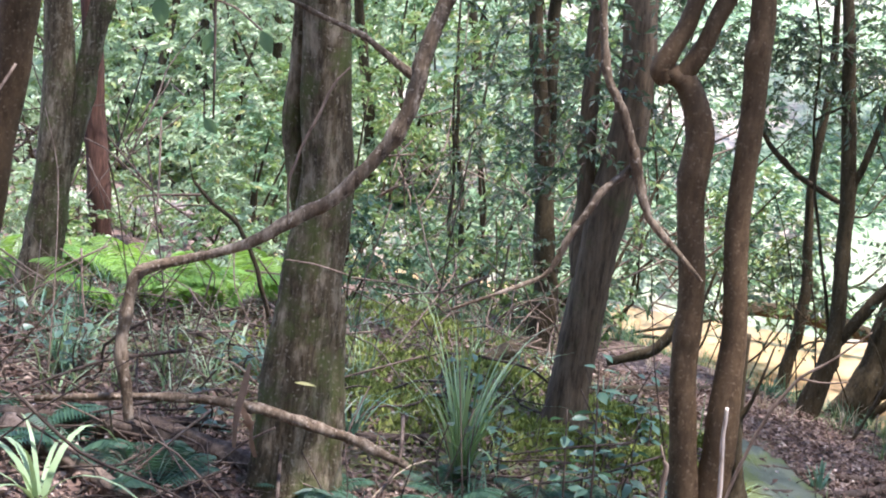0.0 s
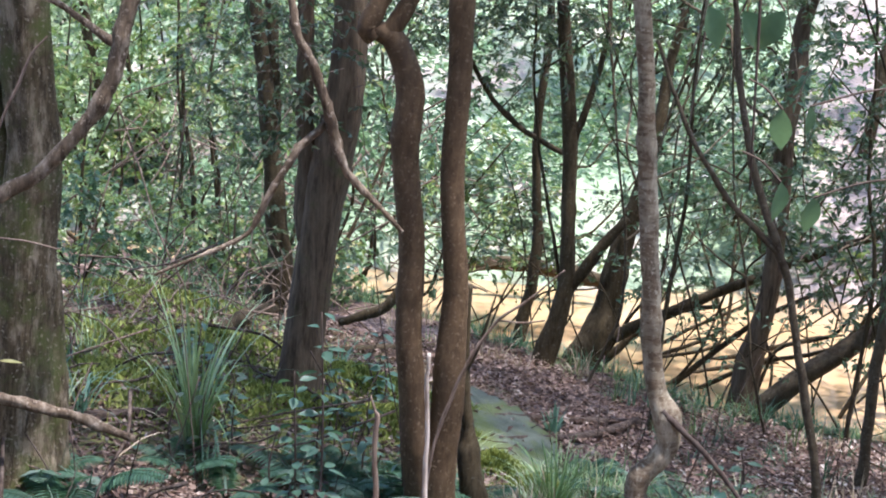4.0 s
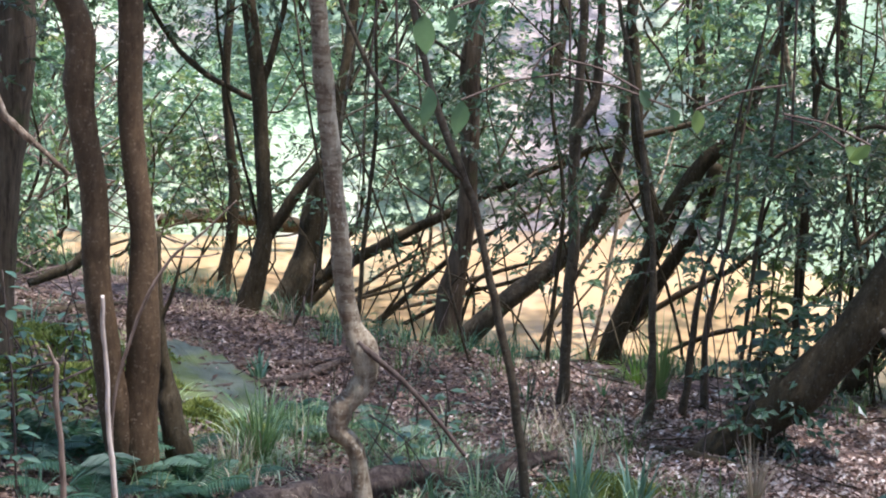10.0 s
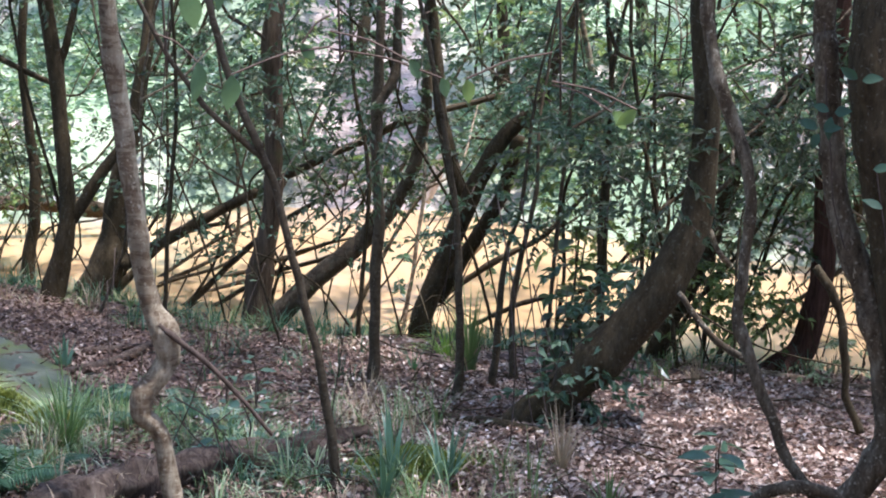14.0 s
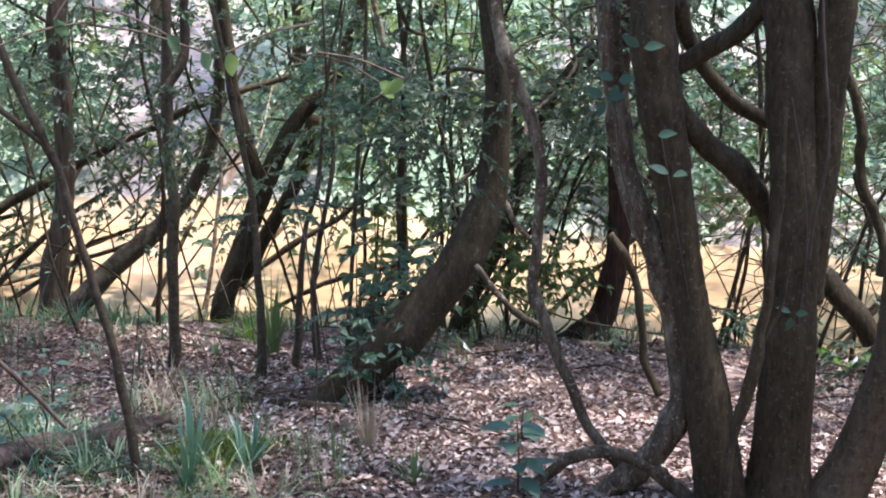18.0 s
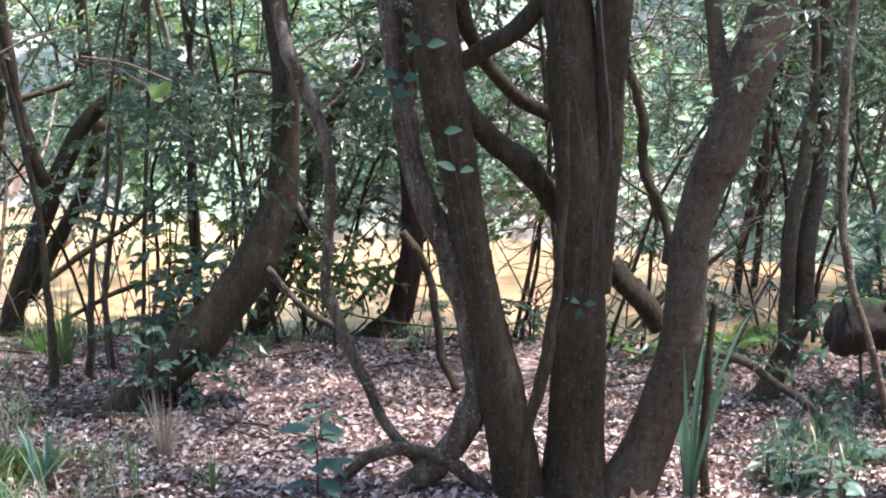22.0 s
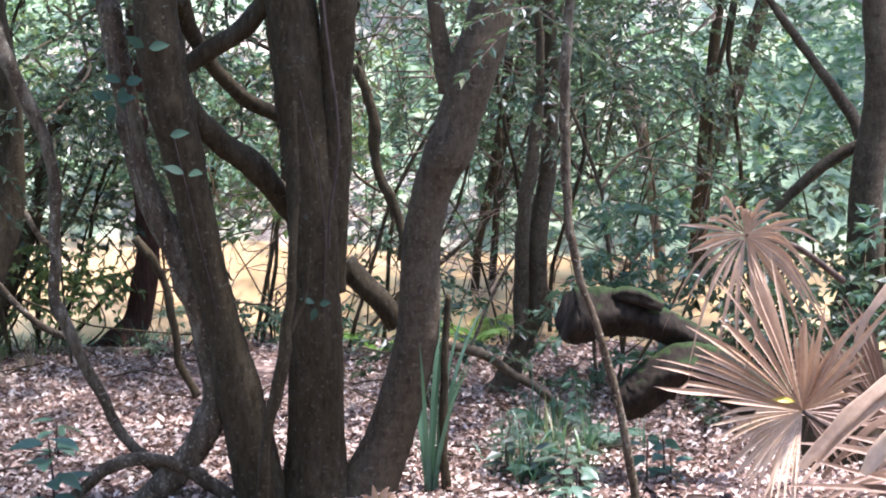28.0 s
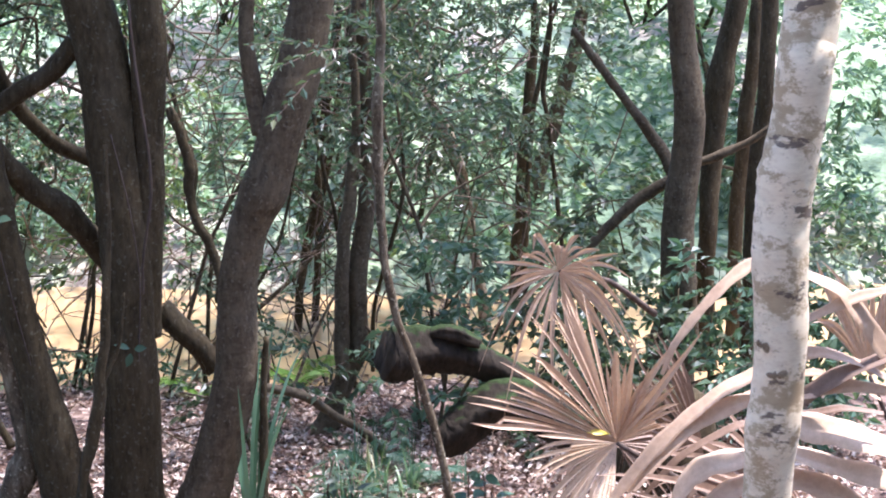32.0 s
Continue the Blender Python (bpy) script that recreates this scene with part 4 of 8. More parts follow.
LOG_BIG = [(3.45, 7.50, 0.23, 0.032), (3.10, 7.27, 0.29, 0.062), (2.66, 7.01, 0.34, 0.075), (2.29, 6.87, 0.38, 0.078), (1.90, 6.64, 0.42, 0.082), (1.51, 6.35, 0.47, 0.078)]
LOG_BIG_STUB = [(2.92, 6.64, 0.30, 0.026), (2.98, 6.84, 0.29, 0.035), (3.08, 7.25, 0.28, 0.050)]
LOG_FOOT = [(4.30, 7.33, 0.18, 0.030), (4.19, 7.39, 0.19, 0.036), (3.96, 7.53, 0.19, 0.033), (3.78, 7.71, 0.19, 0.027), (3.41, 7.61, 0.22, 0.021)]
LOG_FOOT_B = [(4.38, 7.99, 0.14, 0.011), (4.09, 7.95, 0.15, 0.016), (3.75, 7.95, 0.18, 0.014)]
LOG_MID = [(3.28, 9.91, 0.15, 0.016), (2.92, 9.69, 0.20, 0.021), (2.47, 9.46, 0.27, 0.024), (2.14, 9.25, 0.34, 0.023), (1.68, 8.91, 0.44, 0.019)]
LOG_MID_B = [(2.91, 9.67, 0.21, 0.028), (2.54, 9.18, 0.27, 0.027), (2.19, 8.82, 0.34, 0.026), (1.88, 8.58, 0.40, 0.022)]
LOG_BROWN = [(-1.91, 7.03, 0.91, 0.037), (-1.76, 7.05, 0.89, 0.042), (-1.57, 7.09, 0.87, 0.047), (-1.37, 7.18, 0.85, 0.053), (-1.16, 7.20, 0.84, 0.053), (-1.00, 7.15, 0.81, 0.050), (-0.84, 7.08, 0.79, 0.048), (-0.67, 6.97, 0.76, 0.032)]
LOG_CUT = [(-1.81, 6.97, 0.89, 0.049), (-1.65, 6.82, 0.87, 0.048), (-1.50, 6.70, 0.85, 0.047), (-1.32, 6.53, 0.82, 0.042), (-1.17, 6.38, 0.80, 0.034)]
LOG_BACK = [(0.34, 8.08, 0.67, 0.020), (0.09, 7.93, 0.70, 0.028), (-0.14, 7.79, 0.73, 0.028), (-0.38, 7.66, 0.75, 0.025)]
LOG_DARK = [(0.93, 12.62, 0.24, 0.053), (0.46, 9.83, 0.75, 0.052), (0.31, 9.29, 0.79, 0.039)]
LOG_DARK_B = [(2.05, 11.71, 0.20, 0.021), (1.69, 11.03, 0.32, 0.027), (1.27, 10.16, 0.51, 0.029), (0.94, 9.58, 0.63, 0.024)]
LIMB_LOW = [(1.28, 8.61, 1.37, 0.013), (1.25, 8.61, 1.23, 0.027), (1.15, 8.63, 1.11, 0.030), (0.92, 8.66, 1.03, 0.023)]
LOG_SHORE = [(7.42, 8.79, -0.27, 0.016), (7.16, 9.04, -0.27, 0.020), (6.94, 9.27, -0.27, 0.020), (6.01, 8.37, 0.09, 0.016)]
STICK_LITTER_A = [(5.27, 7.10, 0.13, 0.006), (5.13, 7.34, 0.13, 0.008), (5.12, 7.67, 0.12, 0.010), (5.13, 8.14, 0.11, 0.010)]
STICK_LITTER_B = [(5.63, 8.05, 0.10, 0.007), (5.69, 8.21, 0.10, 0.010), (5.52, 8.32, 0.10, 0.009)]
STICK_LITTER_C = [(4.76, 6.35, 0.19, 0.008), (4.41, 6.21, 0.22, 0.011), (4.22, 6.21, 0.23, 0.012), (4.00, 6.24, 0.24, 0.009)]
STICK_LITTER_D = [(5.12, 7.09, 0.14, 0.009), (5.04, 7.25, 0.14, 0.014), (4.94, 7.43, 0.14, 0.013)]
STICK_LITTER_E = [(5.30, 6.81, 0.14, 0.011), (5.24, 7.17, 0.14, 0.014), (5.19, 7.41, 0.13, 0.013)]
CURL_UPPER = [(6.00, 4.26, 0.99, 0.104), (6.03, 4.25, 0.99, 0.114), (6.08, 4.20, 0.99, 0.124), (6.15, 4.13, 1.01, 0.114), (6.23, 4.06, 1.00, 0.099), (6.31, 3.98, 0.97, 0.080), (6.40, 3.89, 0.91, 0.070), (6.51, 3.77, 0.81, 0.063)]
CURL_RIDGE = [(6.16, 4.06, 1.09, 0.022), (6.19, 4.01, 1.10, 0.032), (6.24, 3.96, 1.08, 0.034), (6.29, 3.89, 1.04, 0.025)]
CURL_LOWER = [(6.16, 4.05, 0.65, 0.060), (6.18, 4.03, 0.66, 0.077), (6.22, 3.98, 0.69, 0.092), (6.27, 3.92, 0.76, 0.099), (6.33, 3.84, 0.82, 0.102), (6.40, 3.76, 0.81, 0.099), (6.47, 3.66, 0.76, 0.094), (6.55, 3.56, 0.68, 0.087)]
PALE_LOG = [(5.94, 12.34, 0.48, 0.061), (6.04, 12.30, 0.71, 0.052), (6.14, 12.25, 1.01, 0.035)]
FAR_WHITE = [(11.41, 7.53, 0.42, 0.014), (11.26, 7.74, 0.41, 0.021), (11.13, 7.93, 0.41, 0.014)]
FLOAT_WOOD = [(6.32, 11.94, 0.18, 0.021), (6.23, 11.98, 0.10, 0.042), (6.16, 12.02, 0.04, 0.023)]
CANE = [(0.80, 4.27, 1.43, 0.007), (0.80, 4.27, 1.59, 0.007), (0.81, 4.26, 1.67, 0.007), (0.83, 4.26, 1.75, 0.008), (0.86, 4.25, 1.85, 0.008), (0.90, 4.24, 1.95, 0.008), (0.96, 4.23, 2.04, 0.007), (1.03, 4.21, 2.10, 0.005), (1.12, 4.19, 2.19, 0.003)]
CANE_B = [(0.96, 4.23, 2.04, 0.005), (1.02, 4.21, 2.04, 0.004), (1.08, 4.20, 2.05, 0.003)]
DEAD_STEM = [(1.44, 7.18, 0.74, 0.049), (1.40, 7.19, 0.92, 0.033), (1.38, 7.19, 1.11, 0.027), (1.37, 7.19, 1.32, 0.024), (1.37, 7.19, 1.55, 0.020)]
WHITE_STICK = [(0.79, 4.16, 1.46, 0.007), (0.78, 4.17, 1.59, 0.007), (0.78, 4.17, 1.72, 0.006), (0.77, 4.17, 1.85, 0.006), (0.77, 4.17, 1.96, 0.005)]
WHITE_STICK_B = [(0.69, 4.50, 1.35, 0.011), (0.69, 4.50, 1.46, 0.010), (0.68, 4.50, 1.59, 0.010), (0.68, 4.50, 1.69, 0.009), (0.67, 4.50, 1.71, 0.005)]
TWIG_FORK = [(0.68, 4.50, 1.69, 0.005), (0.67, 4.50, 1.72, 0.004), (0.66, 4.51, 1.75, 0.003)]
VINE_LINE = [(5.12, 4.74, 1.39, 0.005), (5.13, 4.73, 1.58, 0.006), (5.16, 4.70, 1.81, 0.006), (5.15, 4.71, 2.07, 0.006), (5.13, 4.73, 2.36, 0.006)]
SNAG = [(5.55, 7.36, 0.97, 0.011), (5.50, 7.39, 1.03, 0.016), (5.44, 7.43, 1.17, 0.017), (5.36, 7.48, 1.26, 0.014)]
ROOT_A = [(4.93, 4.78, 1.22, 0.018), (4.91, 4.80, 1.03, 0.025), (4.88, 4.83, 0.81, 0.026), (4.85, 4.86, 0.64, 0.016)]
HEDGE_STEM_A = [(5.86, 8.76, 0.42, 0.016), (5.85, 8.76, 0.94, 0.014), (5.86, 8.75, 1.37, 0.011)]
HEDGE_STEM_B = [(6.02, 8.89, 0.30, 0.015), (6.02, 8.89, 0.87, 0.015), (6.01, 8.90, 1.42, 0.011)]
CREEK_ARM_A = [(4.95, 10.16, 0.14, 0.024), (5.16, 10.06, 0.31, 0.023), (5.44, 9.93, 0.51, 0.023), (5.72, 9.81, 0.68, 0.019), (5.99, 9.68, 1.00, 0.014)]
CREEK_ARM_B = [(5.10, 9.75, 0.10, 0.015), (5.44, 9.59, 0.27, 0.017), (5.78, 9.42, 0.36, 0.017), (6.05, 9.29, 0.44, 0.011)]
CREEK_ARM_C = [(3.16, 11.82, 0.01, 0.029), (3.28, 11.79, 0.16, 0.029), (3.49, 11.74, 0.37, 0.029), (3.69, 11.69, 0.50, 0.025), (4.02, 11.62, 0.57, 0.017)]
CREEK_ARM_D = [(3.63, 11.49, -0.02, 0.027), (3.95, 11.40, 0.28, 0.023), (4.27, 11.31, 0.57, 0.019), (4.83, 11.15, 0.91, 0.015)]
FAR_BARE_A = [(-0.08, 13.00, 0.55, 0.020), (0.02, 13.00, 0.65, 0.020), (0.07, 13.00, 0.84, 0.020), (0.03, 13.00, 1.01, 0.018)]
FAR_BARE_B = [(0.13, 13.00, 0.57, 0.023), (0.13, 13.00, 0.93, 0.022), (0.11, 13.00, 1.29, 0.022)]
CROOK_TOP_A = [(5.70, 7.86, 1.69, 0.013), (5.64, 7.90, 1.82, 0.014), (5.52, 7.98, 1.85, 0.013), (5.42, 8.04, 1.82, 0.011)]
VINE_CURL = [(5.34, 8.09, 2.04, 0.010), (5.26, 8.14, 2.08, 0.013), (5.21, 8.17, 2.23, 0.013)]
THIN_A = [(2.95, 9.50, 0.47, 0.015), (2.98, 9.49, 1.02, 0.014), (3.04, 9.47, 1.70, 0.012), (3.03, 9.48, 2.40, 0.010)]
THIN_B = [(4.25, 9.59, 0.25, 0.016), (4.31, 9.56, 1.18, 0.014), (4.22, 9.60, 1.82, 0.012), (4.20, 9.60, 2.39, 0.011)]
THIN_C = [(5.46, 8.60, 0.25, 0.021), (5.45, 8.60, 1.07, 0.019), (5.49, 8.58, 1.69, 0.017), (5.46, 8.60, 2.23, 0.015)]
THIN_D = [(5.47, 8.59, 0.47, 0.015), (5.48, 8.58, 1.23, 0.015), (5.48, 8.58, 1.84, 0.015), (5.53, 8.55, 2.26, 0.013)]
THIN_E = [(7.38, 6.60, 0.73, 0.013), (7.40, 6.58, 0.93, 0.015), (7.33, 6.65, 1.24, 0.017), (7.35, 6.63, 1.44, 0.021), (7.30, 6.68, 1.73, 0.016)]
THIN_F = [(9.83, 5.78, 1.40, 0.015), (9.80, 5.82, 1.70, 0.017), (9.83, 5.78, 2.14, 0.015)]
THIN_G = [(10.06, 6.14, 0.76, 0.023), (10.08, 6.10, 1.43, 0.019), (10.15, 6.00, 2.08, 0.017)]
LOG_FOOT = [(3.55, 7.74, 0.21, 0.012), (3.68, 7.72, 0.20, 0.024), (3.87, 7.75, 0.19, 0.030), (4.03, 7.65, 0.18, 0.030), (4.16, 7.52, 0.18, 0.030), (4.27, 7.33, 0.18, 0.033), (4.35, 7.21, 0.18, 0.029)]
TWIG_HANG = [(-0.60, 6.27, 1.99, 0.005), (-0.61, 6.27, 2.16, 0.008), (-0.57, 6.27, 2.29, 0.008), (-0.52, 6.28, 2.41, 0.009), (-0.47, 6.28, 2.54, 0.007), (-0.41, 6.29, 2.61, 0.005)]
TWIG_HANG_B = [(-0.35, 6.29, 1.81, 0.003), (-0.48, 6.28, 1.84, 0.004), (-0.60, 6.28, 1.85, 0.003)]
TWIG_HANG_C = [(-0.82, 7.96, 1.25, 0.012), (-0.89, 7.95, 1.47, 0.012), (-1.00, 7.94, 1.69, 0.011), (-1.13, 7.93, 1.79, 0.011), (-1.23, 7.92, 1.89, 0.008)]
FAR_EDGE_LOG = [(3.84, 14.24, 0.21, 0.056), (3.45, 14.34, 0.29, 0.076), (2.96, 14.46, 0.32, 0.066), (2.52, 14.57, 0.26, 0.051)]
SUNK_A = [(5.14, 11.92, 0.31, 0.009), (4.94, 12.00, 0.26, 0.016), (4.65, 12.12, 0.15, 0.020), (4.40, 12.22, 0.05, 0.020), (4.11, 12.34, -0.03, 0.013)]
SUNK_B = [(4.52, 11.62, 0.15, 0.009), (4.31, 11.70, 0.11, 0.015), (4.11, 11.77, 0.06, 0.017), (3.83, 11.87, -0.03, 0.011)]
PALE_STICK = [(2.41, 5.98, 0.82, 0.010), (2.30, 6.01, 0.97, 0.012), (2.15, 6.05, 1.14, 0.015), (2.03, 6.07, 1.25, 0.017), (1.99, 6.09, 1.29, 0.019)]
TWIST_A = [(6.14, 5.60, 2.00, 0.019), (6.18, 5.56, 1.88, 0.025), (6.21, 5.53, 1.74, 0.027), (6.21, 5.54, 1.60, 0.025), (6.23, 5.52, 1.46, 0.025), (6.27, 5.48, 1.35, 0.025), (6.29, 5.46, 1.20, 0.022), (6.28, 5.47, 1.03, 0.020)]
CREEPER = [(5.57, 6.65, 1.11, 0.023), (5.63, 6.59, 0.99, 0.023), (5.68, 6.55, 0.81, 0.022), (5.71, 6.53, 0.62, 0.021), (5.72, 6.52, 0.44, 0.021), (5.77, 6.47, 0.25, 0.021)]
LOG_RED_SIDE = [(-1.41, 7.13, 0.88, 0.020), (-1.25, 7.24, 0.87, 0.025), (-1.06, 7.34, 0.86, 0.023), (-0.89, 7.38, 0.84, 0.016)]
SHEATH = [(-0.73, 6.51, 1.37, 0.011), (-0.75, 6.51, 1.25, 0.021), (-0.77, 6.51, 1.13, 0.023), (-0.77, 6.51, 1.01, 0.018)]
SHEATH_B = [(-0.75, 6.51, 1.18, 0.009), (-0.71, 6.51, 1.11, 0.018), (-0.70, 6.51, 1.04, 0.016), (-0.68, 6.51, 0.98, 0.009)]
RIB_A = [(4.62, 2.08, 1.57, 0.006), (4.64, 2.05, 1.66, 0.011), (4.68, 1.99, 1.76, 0.016), (4.72, 1.93, 1.84, 0.019), (4.77, 1.88, 1.89, 0.019), (4.81, 1.81, 1.90, 0.021), (4.86, 1.75, 1.86, 0.022), (4.92, 1.67, 1.81, 0.027), (4.96, 1.61, 1.72, 0.027), (5.00, 1.56, 1.62, 0.024)]
RIB_B = [(4.53, 2.19, 1.20, 0.013), (4.60, 2.10, 1.34, 0.021), (4.66, 2.03, 1.43, 0.021), (4.72, 1.94, 1.52, 0.024), (4.78, 1.86, 1.57, 0.024), (4.85, 1.77, 1.62, 0.021), (4.89, 1.70, 1.63, 0.019), (4.96, 1.61, 1.59, 0.016), (5.01, 1.55, 1.54, 0.011)]
RIB_C = [(4.56, 2.16, 1.22, 0.012), (4.64, 2.05, 1.38, 0.020), (4.74, 1.91, 1.48, 0.026), (4.81, 1.82, 1.50, 0.024), (4.87, 1.74, 1.51, 0.023), (4.93, 1.65, 1.53, 0.020), (5.01, 1.55, 1.51, 0.015)]
RIB_D = [(4.64, 2.05, 1.18, 0.013), (4.67, 2.01, 1.26, 0.030), (4.70, 1.96, 1.30, 0.033), (4.77, 1.87, 1.32, 0.034), (4.84, 1.77, 1.33, 0.034), (4.93, 1.65, 1.28, 0.033), (5.01, 1.54, 1.24, 0.030)]
RIB_E = [(4.68, 1.99, 1.16, 0.017), (4.74, 1.90, 1.23, 0.035), (4.79, 1.84, 1.25, 0.038), (4.85, 1.76, 1.25, 0.036), (4.92, 1.67, 1.21, 0.033), (4.97, 1.60, 1.16, 0.025)]
RIB_F = [(4.83, 1.79, 1.70, 0.010), (4.90, 1.69, 1.76, 0.018), (4.95, 1.63, 1.79, 0.016), (5.00, 1.56, 1.81, 0.011)]
RIB_G = [(4.77, 1.87, 1.43, 0.024), (4.85, 1.76, 1.41, 0.039), (4.92, 1.67, 1.39, 0.044), (5.01, 1.54, 1.34, 0.041)]
RIB_H = [(4.78, 1.86, 1.43, 0.016), (4.85, 1.76, 1.49, 0.023), (4.91, 1.67, 1.56, 0.026), (5.00, 1.55, 1.62, 0.021)]
TUFT_MAIN = (0.17, 7.49)
TUFT_LEFT = (-1.48, 6.21)
TUFT_PALE = (2.22, 8.98)
TUFT_DARK = (1.89, 7.37)
GRASS_FINE = (2.12, 7.96)
TUFT_13A = (1.88, 7.42)
GRASS_13B = (2.35, 7.77)
TUFT_FAR = (4.57, 8.61)
TUFT_FAR_B = (4.62, 9.04)
TUFT_13C = (3.24, 6.68)
TUFT_13D = (3.51, 6.63)
TUFT_21A = (3.08, 6.40)
TUFT_21B = (3.42, 6.52)
DRY_21 = (4.10, 6.61)
GRASS_21C = (4.00, 6.00)
IRIS = (5.51, 4.56)
HERB_A = (5.99, 4.43)
HERB_B = (5.90, 4.10)
FERN_FAR = (7.78, 6.30)
FERN_A = (-0.37, 6.99)
FERN_B = (-1.21, 6.72)
FERN_C = (-1.48, 6.91)
FERN_D = (-1.75, 7.07)
FERN_E = (1.08, 7.25)
FERN_F = (1.37, 7.28)
FERN_G = (1.44, 6.90)
FERN_H = (0.59, 7.64)
BRACKEN_A = (-1.85, 9.14)
BRACKEN_B = (-1.56, 9.32)
BRACKEN_C = (-1.27, 9.54)
BRACKEN_D = (-1.19, 10.89)
BRACKEN_E = (-2.00, 10.76)
BRACKEN_F = (-1.82, 12.32)
SEEDLING = (4.28, 5.60)
SEEDLING_B = (4.84, 6.36)
BLUE_B = (0.90, 8.20)
BLUE_C = (0.42, 7.68)
BLUE_D = (1.13, 8.73)
CLIMBER = (4.66, 7.68)
SLAB = [(1.57, 8.68), (1.75, 9.56), (1.87, 9.72), (2.09, 9.42), (2.2, 8.78), (2.01, 7.78), (1.85, 7.82), (1.65, 8.31)]
MOSS_A = (-0.19, 8.13)
MOSS_B = (1.09, 9.00)
MOSS_D = (3.45, 6.82)
MOSS_E = (3.40, 6.87)
HEART_SHRUB = (5.47, 8.64)


def grow(stem, rise=4.0, lean=0.35, seed=0):
    """Carries a stem on upwards past its last point, tapering."""
    r = np.random.default_rng(seed)
    p = [tuple(q) for q in stem]
    a, b = np.array(p[-2]), np.array(p[-1])
    d = (b - a)[:3] / np.linalg.norm((b - a)[:3])
    at, rad = b[:3].copy(), b[3]
    for i in range(4):
        d = d * 0.75 + np.array([r.normal() * lean * 0.4, r.normal() * lean * 0.4, 0.5])
        d /= np.linalg.norm(d)
        at = at + d * rise / 4
        rad *= 0.8
        p.append((*at, rad))
    return p


def foot(stem, flare=1.25):
    """Carries a stem down into the soil."""
    x, y, z, r = stem[0]
    g = floor_z(x, y)
    a, b = np.array(stem[0]), np.array(stem[1])
    d = (a - b)[:3]
    d = d / (np.linalg.norm(d) + 1e-9)
    low = min(g - 0.1, z - 0.05)
    k = (z - low) / max(0.5, -d[2])
    x2, y2 = x + d[0] * k * 0.6, y + d[1] * k * 0.6
    return [(x2, y2, low - 0.05, r * flare)] + [tuple(q) for q in stem]


CROWN_SEED = [0]


def tree(label, mat, stems, crown=None, leaf=M_LEAF_MID, rise=4.0, name="tree", sides=12, category="tree", group="", grounded=True, lumps=0.08, flute=0.0, blobs=(), leaf_size=(0.052, 0.025), arms_grow=(), gnarl=0.16, knots=0.16):
    """A tree: the first stem is the trunk, the others are limbs. crown: sprays in the unseen canopy high above, as many
    as the shade below needs; blobs: leafy sprays lower down.
    """
    CROWN_SEED[0] += 1
    r = np.random.default_rng(CROWN_SEED[0])
    trunk = foot(stems[0]) if grounded else stems[0]
    root = trunk[0]
    t = thing(name, (root[0], root[1], floor_z(root[0], root[1]) if grounded else root[2]), label, category, group)
    full = grow(trunk, rise, seed=CROWN_SEED[0]) if rise else trunk
    fine = 11 if sides >= 14 else 8
    v, f = tube(spline(full, fine), sides, lumps, flute=flute, seed=CROWN_SEED[0], rough=0.016, gnarl=gnarl, knots=knots)
    part("trunk", v, f, mat, t, smooth=True)
    for i, s in enumerate(stems[1:]):
        s2 = grow(s, 2.5, seed=CROWN_SEED[0] + i + 50) if i in arms_grow else s
        v, f = tube(spline(s2, 8), max(6, sides - 4), lumps, seed=CROWN_SEED[0] + i + 9, rough=0.025, gnarl=gnarl * 1.2, knots=knots)
        part("limb", v, f, mat, t, smooth=True)
    if crown:
        top = full[-1]
        sprays, wide, deep = crown
        extra = []
        for k in range(5):
            a = r.uniform(0, 6.28)
            q = np.array(full[-3 + (k % 3)][:3])
            e = np.array(top[:3]) + np.array([math.cos(a) * wide * 0.7, math.sin(a) * wide * 0.7, r.uniform(-0.2, 0.6) * deep])
            m = (q + e) / 2 + np.array([0, 0, 0.3])
            extra.append(tube(spline([(*q, full[-1][3] * 0.7), (*m, full[-1][3] * 0.5), (*e, 0.012)], 4), 5, 0.05))
        v, f = join(extra)
        part("branch_work", v, f, mat, t, smooth=True)
        (v, f), _ = foliage([(top[0], top[1], top[2] + 0.3, wide, wide, deep, sprays)], (0.17, 0.09), r, per=12, reach=0.9)
        part("crown", v, f, leaf, t, kind="stuff")
    if blobs:
        (v, f), (v2, f2) = foliage(blobs, leaf_size, r)
        part("leafage", v, f, leaf, t, kind="stuff")
        part("twig_work", v2, f2, M_TWIG, t, kind="stuff")
    return t


def tufts_on(stem, n, low=1.5, wide=0.42, sprays=20, seed=0):
    """Leafy clumps round the upper part of a stem."""
    r = np.random.default_rng(seed + 500)
    pts = [p for p in grow(stem, 1.6, seed=seed) if p[2] > low]
    out = []
    for i in range(n):
        p = pts[int(r.integers(0, len(pts)))]
        out.append((p[0] + r.normal() * wide * 0.8, p[1] + r.normal() * wide * 0.8, p[2] + r.normal() * 0.25, wide, wide, wide * 0.55, sprays))
    return out


SHADE = (110, 2.2, 1.0)
tree("broad mossy tree trunk leaning slightly, with pale flaking patches", M_BARK_MOSSY, [TREE_MAIN, TREE_MAIN_SIDE, TREE_MAIN_ROOT], (34, 1.8, 0.9), flute=0.05, sides=26, lumps=0.05, arms_grow=(0,))
tree("dark mossy tree trunk with a second leaning stem", M_BARK_MOSSY, [TREE_MOSSY_A, STEM_MOSSY_B], (10, 1.2, 0.8), sides=14)
tree("brown smooth tree trunk at the edge of the bank", M_BARK_BROWN, [TREE_EDGE], (14, 1.4, 0.9), sides=12)
tree("slim tree with red stringy bark", M_BARK_RED, [TREE_RED], (14, 1.2, 0.8), sides=12, flute=0.08)
